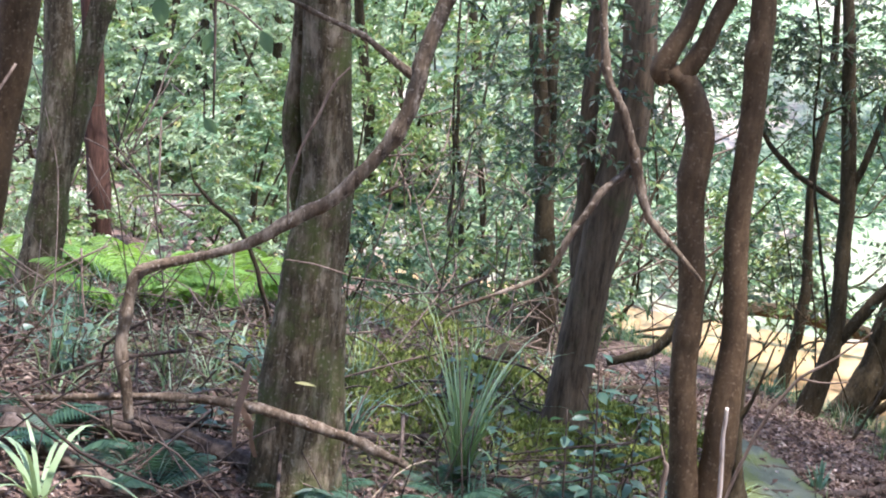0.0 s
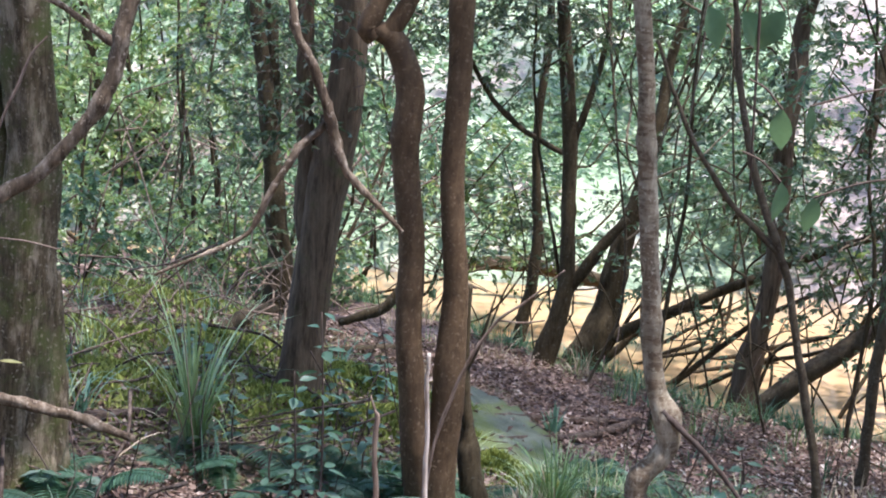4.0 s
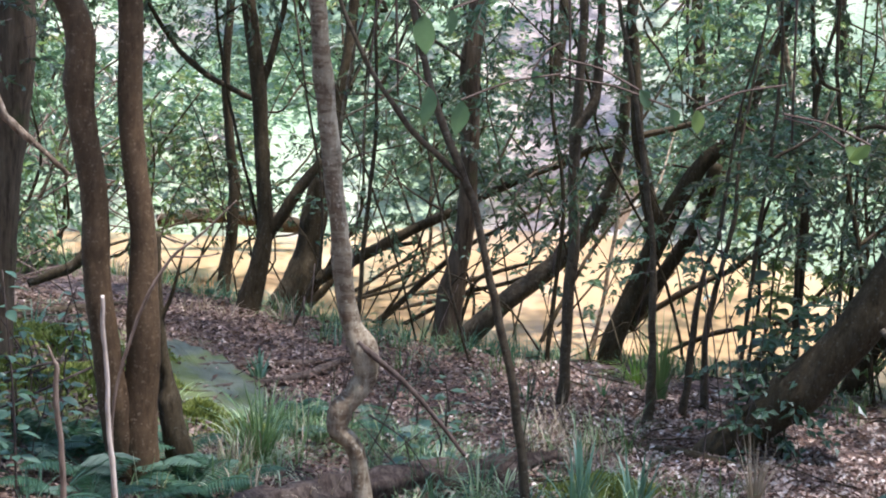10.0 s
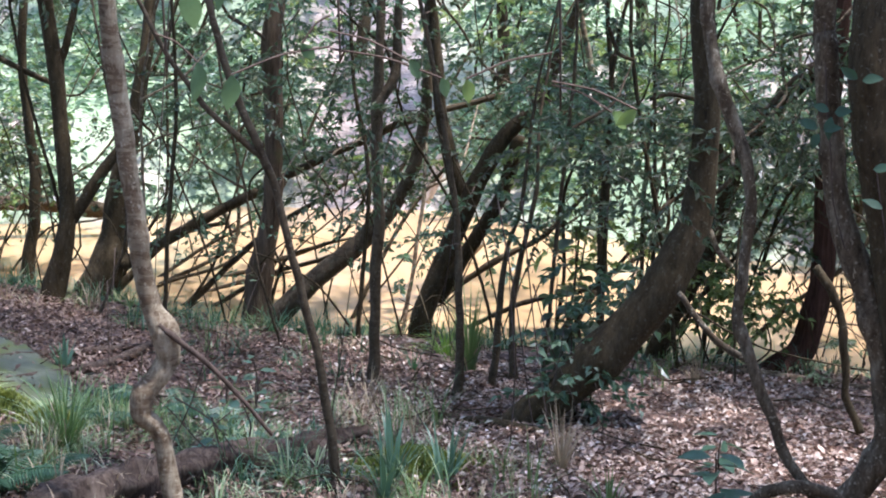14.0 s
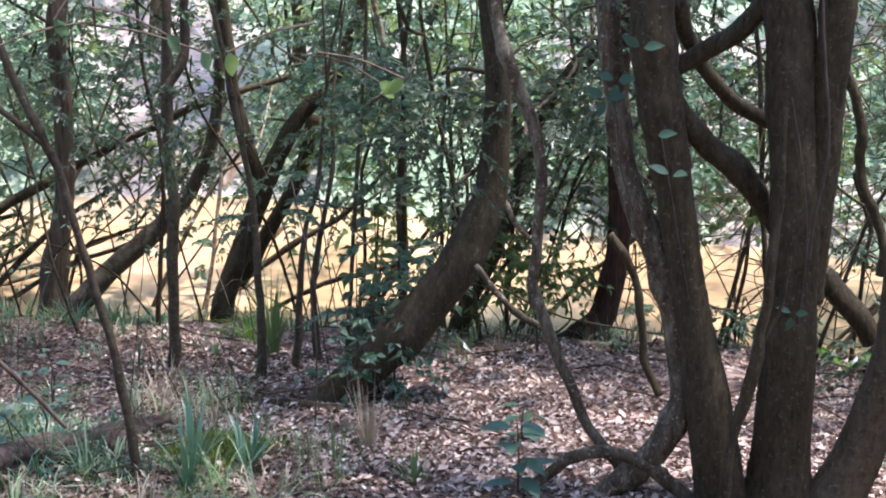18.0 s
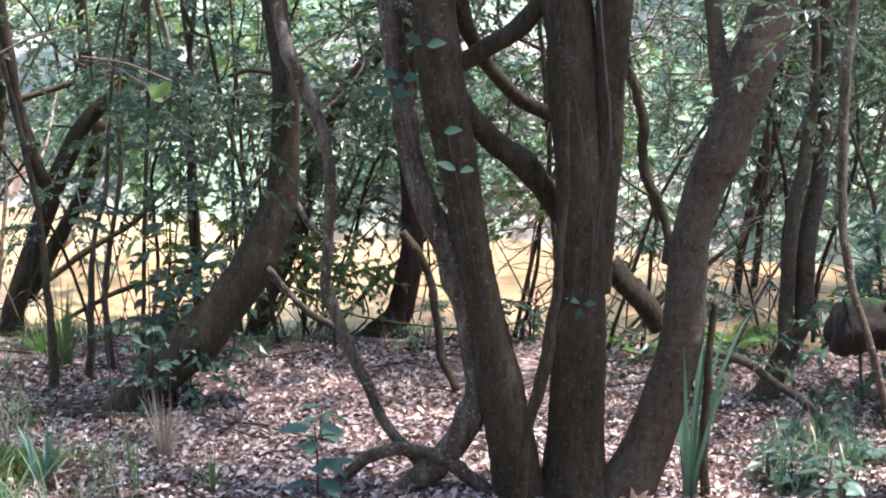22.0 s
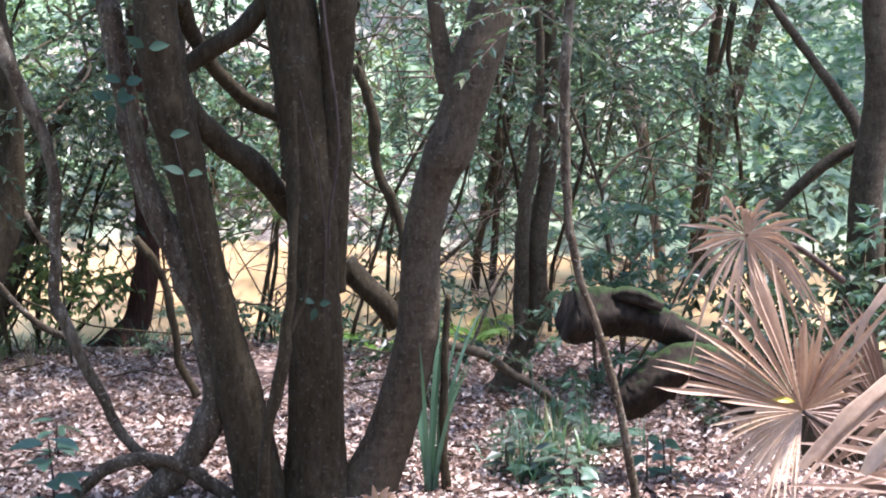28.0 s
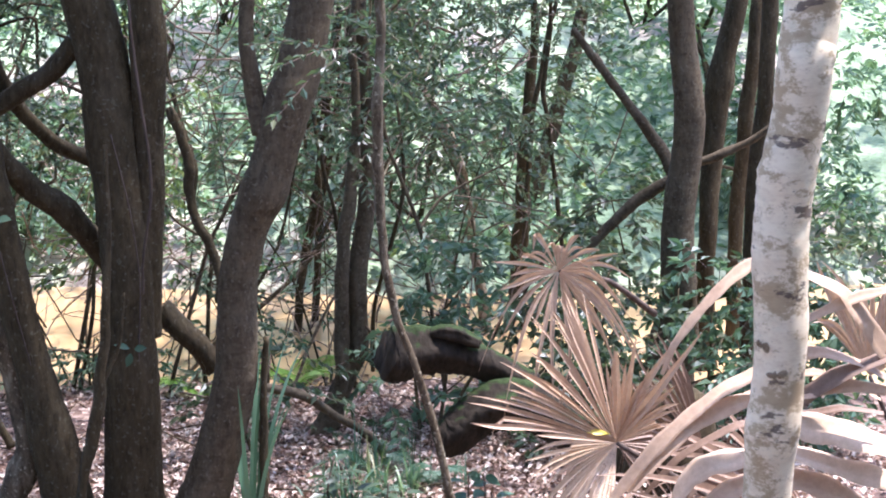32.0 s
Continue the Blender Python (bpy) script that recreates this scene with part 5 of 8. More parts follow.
tree("twin dark trunks behind the mossy mound", M_BARK_DARK, [FAR_DOUBLE_A, FAR_DOUBLE_B], (45, 1.6, 1.0), arms_grow=(0,), blobs=tufts_on(FAR_DOUBLE_A, 11, 1.5, 0.55, 24, seed=17), leaf=M_LEAF_DARK)
tree("leaning tree with rough grey mossy bark", M_BARK_FISSURED, [TREE_BARK, TREE_BARK_SIDE], (18, 1.4, 0.9), sides=16, flute=0.05, arms_grow=(0,), blobs=tufts_on(TREE_BARK, 5, 2.2, 0.50, seed=12), leaf=M_LEAF_DARK)
tree("smooth brown trunk with a sharp bend near its forked top", M_BARK_BROWN, [TREE_BEND, BEND_ARM_A, BEND_ARM_B], None, rise=0, sides=14, arms_grow=())
tree("straight smooth brown trunk beside a bent one", M_BARK_BROWN, [TREE_STRAIGHT], SHADE, sides=14, lumps=0.05)
tree("dark forked tree at the water's edge", M_BARK_DARK, [FAR_FORK, FAR_FORK_ARM, FAR_FORK_TWIG, FAR_FORK_LOW], None, rise=2, arms_grow=(0,), blobs=tufts_on(FAR_FORK, 2, 2.5, 0.4, seed=17) + [(x, 11.5, z, 0.42, 0.35, 0.24, 34) for x, z in ((1.65, 2.6), (1.95, 2.8), (2.25, 2.65), (2.55, 2.8), (2.9, 2.7))], leaf=M_LEAF_DARK)
tree("thin dark tree at the water's edge", M_BARK_DARK, [FAR_THIN], None, rise=2, blobs=tufts_on(FAR_THIN, 2, 2.5, 0.4, seed=15), leaf=M_LEAF_DARK)
tree("dark leaning tree over the creek with a long low arm", M_BARK_DARK, [FAR_LEAN, FAR_LEAN_ARM], None, rise=2, blobs=tufts_on(FAR_LEAN, 4, 1.2, 0.45, seed=17), leaf=M_LEAF_MID)
tree("slender pale trunk with a knotted crooked foot", M_BARK_PALE, [PALE_TRUNK], (70, 1.7, 0.9), sides=18, lumps=0.08, knots=0.3)
tree("reddish brown tree on the creek bank", M_BARK_FISSURED, [BANK_TREE], None, rise=2, flute=0.05, blobs=tufts_on(BANK_TREE, 11, 1.6, 0.50, 24, seed=18), leaf=M_LEAF_DARK)
tree("brown trunk leaning low over the water then upwards", M_BARK_GREY, [BANK_LEAN], None, rise=2, blobs=tufts_on(BANK_LEAN, 4, 1.2, 0.45, seed=19), leaf=M_LEAF_DARK)
tree("thin dark tree forking in a narrow Y", M_BARK_GREY, [[(x, y, z, 0.82 * w) for x, y, z, w in Y_TREE], Y_TREE_ARM], (80, 1.4, 0.8), arms_grow=(0,), blobs=tufts_on(Y_TREE, 5, 1.5, 0.50, seed=13), leaf=M_LEAF_DARK)
# the sapling's crown is added out of view to shade the slope
tree("whip-thin curved sapling with one long side shoot", M_BARK_GREY, [WHIP, WHIP_ARM], (70, 1.4, 0.7), rise=3, category="sapling", name="sapling", sides=8)
tree("cluster of dark stems leaning over the creek", M_BARK_DARK, [CREEK_FORK, CREEK_FORK_B, CREEK_FORK_C], None, rise=1.5, arms_grow=(1,), blobs=tufts_on(CREEK_FORK, 4, 1.2, 0.45, seed=20), leaf=M_LEAF_DARK)
for s in (SAPLING_A, SAPLING_B, SAPLING_C):
    tree("thin dark sapling in leaf litter", M_BARK_GREY, [[(x, y, z, 0.8 * w) for x, y, z, w in s]], None, blobs=tufts_on(s, 3, 1.3, 0.35, 14, seed=int(s[0][0] * 100)), leaf=M_LEAF_MID, rise=1.5, category="sapling", name="sapling", sides=8, group="saplings on the bank")
tree("thin pale sapling by the water", M_BARK_PALE, [PALE_SAPLING], None, rise=1.5, category="sapling", name="sapling", sides=8, group="saplings on the bank")
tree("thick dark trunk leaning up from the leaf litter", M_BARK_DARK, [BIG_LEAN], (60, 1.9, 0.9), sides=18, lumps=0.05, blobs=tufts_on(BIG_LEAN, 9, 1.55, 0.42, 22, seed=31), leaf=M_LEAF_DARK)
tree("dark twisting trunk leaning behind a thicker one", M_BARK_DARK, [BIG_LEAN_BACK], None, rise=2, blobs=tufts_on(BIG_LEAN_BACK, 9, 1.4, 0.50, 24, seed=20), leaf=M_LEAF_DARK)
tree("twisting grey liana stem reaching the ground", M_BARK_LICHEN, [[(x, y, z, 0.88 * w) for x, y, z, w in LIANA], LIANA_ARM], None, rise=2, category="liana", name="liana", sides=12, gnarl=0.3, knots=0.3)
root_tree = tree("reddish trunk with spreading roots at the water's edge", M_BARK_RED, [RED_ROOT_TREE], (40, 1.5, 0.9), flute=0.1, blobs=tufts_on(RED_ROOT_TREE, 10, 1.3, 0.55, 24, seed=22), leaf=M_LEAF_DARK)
for i, a in enumerate((200, 235, 275, 310, 345, 150)):
    bx, by = RED_ROOT_TREE[0][:2]
    d = np.array([math.cos(radians(a)), math.sin(radians(a))])
    p = [(bx + d[0] * q, by + d[1] * q, max(floor_z(bx + d[0] * q, by + d[1] * q), -0.05) + z, w) for q, z, w in ((0.06, 0.10, 0.05), (0.2, 0.02, 0.034), (0.42 + 0.05 * i, 0.0, 0.02), (0.65 + 0.05 * i, -0.04, 0.01))]
    p = [(*RED_ROOT_TREE[1][:3], 0.05)] + p
    v, f = tube(spline(p, 5), 8, 0.1, seed=i, rough=0.03)
    part("root", v, f, M_BARK_RED, root_tree, smooth=True)
# large crown added out of view to shade the slope on its left
tree("crooked lichen-spotted stem curving along the ground", M_BARK_LICHEN, [STEM_CROOK, ROOT_ARCH], (95, 1.7, 0.9), sides=16, grounded=True, gnarl=0.22, knots=0.3)
tree("dark smooth trunk with several crossing limbs", M_BARK_DARK, [STEM_LEFT, DIAG_A, DIAG_B, DIAG_C], (16, 1.4, 0.8), sides=20, lumps=0.05)
tree("thick dark trunk splitting into two stems", M_BARK_DARK, [STEM_CENTRE, STEM_CENTRE_B], (14, 1.4, 0.8), sides=24, arms_grow=(0,), lumps=0.05)
tree("dark trunk bending outwards with a short fork", M_BARK_GREY, [STEM_RIGHT, STEM_RIGHT_B], (18, 1.4, 0.8), sides=20, arms_grow=(0,), lumps=0.05)
tree("slim twin-stemmed tree on a bent knee root", M_BARK_GREY, [KNEE_TREE, KNEE_TREE_B], (30, 1.4, 0.9), arms_grow=(0,), blobs=tufts_on(KNEE_TREE, 9, 1.4, 0.55, 24, seed=14), leaf=M_LEAF_DARK)
tree("thin lichen-spotted vine stem hanging to the ground", M_BARK_LICHEN, [VINE_STEM], None, rise=2, category="liana", name="liana", sides=8, blobs=tufts_on(VINE_STEM, 2, 2.0, 0.2, 5, seed=3), leaf=M_LEAF_DARK)
tree("mottled crooked stem over the creek", M_BARK_PALE, [MOTTLED], None, rise=2, sides=8, blobs=tufts_on(MOTTLED, 9, 1.6, 0.50, seed=15), leaf=M_LEAF_DARK)
for s in (FAR_SLIM_A, FAR_SLIM_B, RT0):
    tree("slim dark tree beside the creek", M_BARK_DARK, [s], None, rise=2, sides=8, blobs=tufts_on(s, 9, 1.2, seed=int(s[0][0] * 100)), leaf=M_LEAF_DARK, group="slim trees by the creek")
tree("dark trunk with long bare side limbs", M_BARK_GREY, [RT1, RT_BRANCH, RT_BRANCH_B, RT_BRANCH_C], (30, 1.6, 0.9), sides=14, blobs=tufts_on(RT1, 4, 2.2, 0.50, seed=8), leaf=M_LEAF_MID)
for s in (RT2, RT3, RT4):
    tree("dark trunk standing behind dead palm fronds", M_BARK_DARK, [s], (25, 1.4, 0.9), sides=12, group="dark trunks")
tree("slender palm trunk with pale ringed blotched bark", M_PALM, [PALM_TRUNK], None, rise=3, name="palm_tree", category="palm", sides=24, lumps=0.015)
M_SCAR = bark("palm_scar", (0.20, 0.14, 0.085), (0.36, 0.27, 0.17), (0.46, 0.36, 0.25), grain=120, stretch=0.6, depth=0.5)
palm = bpy.data.objects["palm_tree"]
scar_rng = np.random.default_rng(15)
palm_line = spline(PALM_TRUNK, 12)
for i in range(6):
    c = palm_line[int(len(palm_line) * scar_rng.uniform(0.05, 0.95))]
    mid, half = scar_rng.uniform(2.6, 5.4), scar_rng.uniform(0.25, 0.9)
    V, F = [], []
    for j, a in enumerate(np.linspace(mid - half, mid + half, 15)):
        w = scar_rng.uniform(0.002, 0.011) * (0.25 if j in (0, 14) else 1)
        dz = 0.006 * math.sin(3 * a)
        o = np.array([math.cos(a), math.sin(a), 0.0])
        V += [c[:3] + o * (c[3] * 0.99) + np.array([0, 0, dz - w]), c[:3] + o * (c[3] * 1.025 + 0.002) + np.array([0, 0, dz]), c[:3] + o * (c[3] * 0.99) + np.array([0, 0, dz + w])]
        if j:
            k = 3 * j
            F += [(k - 3, k, k + 1, k - 2), (k - 2, k + 1, k + 2, k - 1)]
    part("leaf_scar", np.array(V), F, M_SCAR, palm, "brown ring scar", smooth=True)


# ---- fallen wood ----
def branch(name, label, category, mat, stems, sides=9, lumps=0.12, lift=0.0, flute=0.0, rough=0.03, gnarl=0.2, knots=0.2):
    a = stems[0][0]
    t = thing(name, a[:3], label, category)
    for i, s in enumerate(stems):
        s = [(x, y, z + lift * r, r) for x, y, z, r in s]
        v, f = tube(spline(s, 9), sides, lumps, flute=flute, seed=len(label) + i, rough=rough, gnarl=gnarl, knots=knots)
        part("stem" if i == 0 else "side_branch", v, f, mat, t, smooth=True)
    return t


branch("dead_branch", "arching bare dead branch resting on the ground", "branch", M_BRANCH, [[(x, y, z, 0.74 * w) for x, y, z, w in BRANCH_ARCH], [(x, y, z, 0.8 * w) for x, y, z, w in BRANCH_ARCH_SIDE]], 14, 0.08, gnarl=0.1, knots=0.3)
branch("hanging_twig", "thin pale dead twig hanging on a mossy trunk", "twig", M_DEADWOOD, [[(x, y, z, 0.8 * w) for x, y, z, w in TWIG_HANG], TWIG_HANG_B], 5, 0.05)
branch("hanging_twig", "thin dark twig reaching over the mound", "twig", M_BARK_DARK, [TWIG_HANG_C], 5, 0.05)
branch("vine", "thin curling vine high in the thicket", "vine", M_BARK_DARK, [VINE_CURL], 5, 0.05)
branch("fallen_log", "dark fallen log on the litter beside a leaning trunk", "log", M_DEAD_RED, [LOG_FOOT], 12, 0.12, rough=0.05, gnarl=0.08)
branch("fallen_log", "thin pale fallen log on the litter", "log", M_BRANCH, [LOG_PALE], 12, 0.15, rough=0.05)
branch("hanging_branch", "pale dead branch hanging with a side shoot", "branch", M_BRANCH, [DEAD_HOOK, DEAD_HOOK_SIDE], 9, 0.16, rough=0.06)
branch("leaning_log", "dark rotten log leaning behind the trunks", "log", M_BARK_DARK, [DIAG_LOW])
branch("fallen_stick", "lichen-grey crooked stick on the litter", "stick", M_BARK_GREY, [[(x, y, z, 0.75 * w) for x, y, z, w in STICK_PALE]])
branch("dead_branch", "thin brown dead branch leaning on a crooked trunk", "branch", M_TWIG, [[(x, y, z, 0.75 * w) for x, y, z, w in PALE_STICK]], 8, 0.08)
branch("vine", "dark twisting vine hanging between the trunks", "vine", M_BARK_DARK, [TWIST_A], 9, 0.1, gnarl=0.4, knots=0.3)
branch("vine", "thin dark creeper hanging to the litter", "vine", M_BARK_DARK, [CREEPER], 8, 0.1, gnarl=0.4, knots=0.3)
branch("stake", "dark upright dead stick", "stick", M_BARK_DARK, [STAKE])


# ---- leaves on the ground ----
def broad_leaf(base, along, normal, L, W):
    """One broad leaf as a bent, pointed blade with a folded midrib."""
    along = np.array(along, float) / np.linalg.norm(along)
    side = np.cross(along, normal)
    side /= np.linalg.norm(side)
    nor = np.cross(side, along)
    V, F = [], []
    prof = (0.02, 0.40, 0.70, 0.90, 1.0, 0.99, 0.90, 0.74, 0.52, 0.26, 0.0)
    for i, w in enumerate(prof):
        u = i / (len(prof) - 1)
        c = np.array(base) + along * L * u - nor * L * 0.22 * u * u
        V += [c - side * W * w / 2 + nor * W * 0.10 * w, c - nor * W * 0.02, c + side * W * w / 2 + nor * W * 0.10 * w]
        if i:
            k = 3 * i
            F += [(k - 3, k - 2, k + 1, k), (k - 2, k - 1, k + 2, k + 1)]
    return np.array(V), F


def build_litter(count):
    r = np.random.default_rng(11)
    x, y = r.uniform(-4.5, 9.5, count * 3), r.uniform(2.6, 12.5, count * 3)
    thick = slice(0, int(count * 0.36))
    x[thick], y[thick] = 3.5 + (x[thick] + 4.5) / 14 * 4.2, 3.9 + (y[thick] - 2.6) / 9.9 * 4.9
    s = side_distance(SHORE, x, y)
    a = np.degrees(np.arctan2(x, y))
    k = (s > 0.3 + 0.45 * r.random(len(x)) ** 2 + 0.12 * np.sin(3 * x + 2 * y)) & ((((x - 1.88) / 0.26) ** 2 + ((y - 8.7) / 1.1) ** 2 > 1) | (r.random(len(x)) < 0.12)) & (a > -20) & (a < 75) & (x * x + y * y > 16)
    x, y = x[k][:count], y[k][:count]
    n = len(x)
    z = height(x, y) + r.uniform(0.01, 0.05, n)
    th = r.uniform(0, 6.28, n)
    along = np.stack([np.cos(th), np.sin(th), r.normal(0, 0.35, n)], 1)
    nor = np.stack([r.normal(0, 0.45, n), r.normal(0, 0.45, n), np.ones(n)], 1)
    L, W = r.uniform(0.022, 0.060, n), r.uniform(0.014, 0.032, n)
    damp = x + 0.35 * (y - 7) + r.normal(0, 0.7, n) + 0.5 * np.sin(2.3 * x + 1.7 * y) < 3.8 + 1.1 * np.clip(y - 8.2, 0, 2)
    for k, mat, label in ((damp, M_LITTER_DAMP, "damp brown leaf litter of the upper slope"), (~damp, M_LITTER, "thick litter of dry pinkish-brown fallen leaves")):
        v, f = leaf_mesh(np.stack([x, y, z], 1)[k], along[k], nor[k], L[k], W[k], 0.3)
        tagged(new("leaf_litter", make_mesh("leaf_litter", v, f, mat)), label, "leaf litter", kind="stuff")


def loose_leaves(count):
    """Single curled leaves lying on the litter where the path comes nearest."""
    r = np.random.default_rng(13)
    litter = bpy.data.objects["leaf_litter.001"]
    kinds = []
    for k in range(24):
        L, W = r.uniform(0.05, 0.085), r.uniform(0.022, 0.04)
        v, f = broad_leaf((-L / 2, 0, 0), (1, r.normal() * 0.1, r.normal() * 0.15), (r.normal() * 0.3, r.normal() * 0.4, 1), L, W)
        kinds.append(make_mesh("leaf", v, f, M_LITTER, True))
    for i in range(count):
        x, y = r.uniform(3.7, 5.9), r.uniform(3.7, 6.8)
        ob = new("leaf", kinds[i % 24])
        ob.matrix_world = pose(x, y, floor_z(x, y) + 0.06, r.normal() * 14, r.normal() * 14, r.uniform(0, 360))
        ob.parent = litter


build_litter(140000)
loose_leaves(300)


# ---- foliage ----
def shrub(label, at, blobs, leaf, leaf_size, stems=4, per=16, reach=0.35, name="shrub", category="shrub", group="", seed=0, mat=M_BARK_DARK, rad=0.02):
    r = np.random.default_rng(seed)
    x, y = at
    z = floor_z(x, y)
    t = thing(name, (x, y, z), label, category, group)
    for i in range(stems):
        b = blobs[i % len(blobs)]
        e = np.array(b[:3]) + r.normal(size=3) * np.array(b[3:6]) * 0.4
        m = (np.array([x, y, z]) + e) / 2 + r.normal(size=3) * 0.12
        q = np.array([x, y, z]) + r.normal(size=3) * np.array([0.08, 0.08, 0]) - np.array([0, 0, 0.05])
        v, f = tube(spline([(*q, rad), (*m, rad * 0.75), (*e, rad * 0.3)], 5), 6, 0.06, seed=seed + i)
        part("stem", v, f, mat, t, smooth=True)
    (v, f), (v2, f2) = foliage(blobs, leaf_size, r, per, reach)
    part("leafage", v, f, leaf, t, kind="stuff")
    part("twig_work", v2, f2, M_TWIG, t, kind="stuff")
    return t


def along_line(line, u):
    p = np.array(line, float)
    d = np.concatenate([[0], np.cumsum(np.hypot(*np.diff(p, axis=0).T))])
    return np.interp(u, d, p[:, 0]), np.interp(u, d, p[:, 1])




def far_bank():
    """Bushes and small trees that cover the far side of the creek."""
    r = np.random.default_rng(21)
    line = FAR[2:14]
    total = sum(math.dist(a, b) for a, b in zip(line, line[1:]))
    count = 100
    for k in range(count):
        u = total * (k * 0.618 % 1)
        x, y = along_line(line, u)
        row = k % 5
        back = (0.35, 1.4, 3.2, 6.5, 12.0)[row] + r.uniform(0, 1.0)
        a = math.atan2(x - 2, y - 2)
        x, y = x + math.sin(a) * back, y + math.cos(a) * back
        clearing = 8.4 < math.degrees(math.atan2(x - 0.2, y)) < 14.0
        if bare_soil(x, y) > 0.6 and row < 3:
            continue
        z = floor_z(x, y)
        tall = r.uniform(0.7, 1.5) if row == 0 else r.uniform(1.6, 3.6)
        w = r.uniform(0.5, 0.9) if row == 0 else r.uniform(0.9, 1.7)
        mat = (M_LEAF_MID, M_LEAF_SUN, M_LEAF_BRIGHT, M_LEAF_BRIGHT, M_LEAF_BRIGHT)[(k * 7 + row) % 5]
        # left end takes the paler leaves, with the sun put into their colour
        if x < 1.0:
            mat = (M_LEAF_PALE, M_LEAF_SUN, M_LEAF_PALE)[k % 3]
        blobs = [(x + r.normal() * 0.3, y + r.normal() * 0.3, z + tall * q, w, w, tall * 0.17, 22) for q in (0.28, 0.62, 0.95)]
        if clearing and row < 4:
            continue
        label = ("low leafy shrub overhanging the far waterline", "dense green shrub on the far creek bank", "tall leafy bush on the far slope", "pale green bush on the sunlit slope", "sunlit bush high on the far slope")[row]
        shrub(label, (x, y), blobs, mat, (0.092, 0.042), 3, 22, 0.42, group="shrubs on the far bank", seed=100 + k, rad=0.022)
    for k in range(22):
        u = total * ((k + 0.5) / 22)
        x, y = along_line(line, u)
        a = math.atan2(x - 2, y - 2)
        back = r.uniform(0.6, 6)
        x, y = x + math.sin(a) * back, y + math.cos(a) * back
        z = floor_z(x, y)
        p = [(x, y, z, 0.07)]
        dx, dy = r.normal(0, 0.16, 2)
        for i in range(1, 5):
            p.append((x + dx * i + r.normal() * 0.08, y + dy * i + r.normal() * 0.08, z + 1.1 * i, 0.07 - 0.01 * i))
        q = p[3]
        arm = [q, (q[0] + 0.4 * r.choice([-1, 1]), q[1], q[2] + 0.5, 0.03), (q[0] + 0.7 * r.normal(), q[1], q[2] + 1.2, 0.015)]
        if 8.4 < math.degrees(math.atan2(x - 0.2, y)) < 14.0:
            continue
        tree("slim dark tree on the far creek bank", M_BARK_DARK, [p, arm], None, rise=2, sides=8, group="trees on the far bank", leaf=M_LEAF_PALE if x < 1.0 else M_LEAF_MID, blobs=tufts_on(p, 6, z + 1.2, 0.7, 26, seed=k), leaf_size=(0.09, 0.042))
    for k in range(20):
        x, y = r.uniform(-6, 1.6), r.uniform(12.6, 18.5)
        if x / y < -0.14:
            continue
        z = floor_z(x, y)
        tall = r.uniform(1.2, 3.2)
        mat = (M_LEAF_SUN, M_LEAF_PALE, M_LEAF_SUN, M_LEAF_BRIGHT)[k % 4]
        blobs = [(x, y, z + tall * q, 0.8, 0.8, tall * 0.18, 20) for q in (0.35, 0.7, 1.0)]
        shrub("leafy understorey shrub behind the mound", (x, y), blobs, mat, (0.08, 0.038), 4, 18, 0.36, group="understorey shrubs", seed=300 + k, rad=0.02)

    for k in range(30):
        a, dist = radians(r.uniform(-20, -2)), r.uniform(20, 31)
        x, y = dist * math.sin(a), dist * math.cos(a)
        z = floor_z(x, y)
        tall = r.uniform(0.9, 2.0) if a < -0.12 else r.uniform(1.5, 3.0)
        blobs = [(x + r.normal() * 0.4, y + r.normal() * 0.4, z + tall * q, 1.5, 1.5, tall * 0.2, 20) for q in (0.25, 0.6, 0.95)]
        # the pale leaf adds painted sunlight to these bushes
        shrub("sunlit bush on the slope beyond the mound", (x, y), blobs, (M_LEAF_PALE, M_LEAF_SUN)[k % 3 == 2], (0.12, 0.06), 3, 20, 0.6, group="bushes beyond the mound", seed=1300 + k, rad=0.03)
    for k in range(26):
        x, y = r.uniform(-4.6, -1.2), r.uniform(11.5, 17.5)
        z = floor_z(x, y)
        tall = r.uniform(0.25, 0.8)
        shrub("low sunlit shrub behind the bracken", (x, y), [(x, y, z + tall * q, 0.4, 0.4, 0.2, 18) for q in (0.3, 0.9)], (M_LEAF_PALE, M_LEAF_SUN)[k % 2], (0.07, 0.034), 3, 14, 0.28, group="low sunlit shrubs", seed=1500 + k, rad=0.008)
    for k in range(15):
        y = r.uniform(12.0, 13.4)
        x = y * (-0.06 + 0.155 * (k + r.uniform(0, 1)) / 15)
        z = floor_z(x, y)
        tall = r.uniform(0.45, 0.9)
        shrub("low leafy shrub where the mound meets the creek", (x, y), [(x, y, z + tall * q, 0.36, 0.36, 0.2, 16) for q in (0.35, 0.9)], (M_LEAF_MID, M_LEAF_SUN, M_LEAF_BRIGHT)[k % 3], (0.07, 0.034), 3, 14, 0.28, group="low shrubs on the mound", seed=1400 + k, rad=0.01)


far_bank()


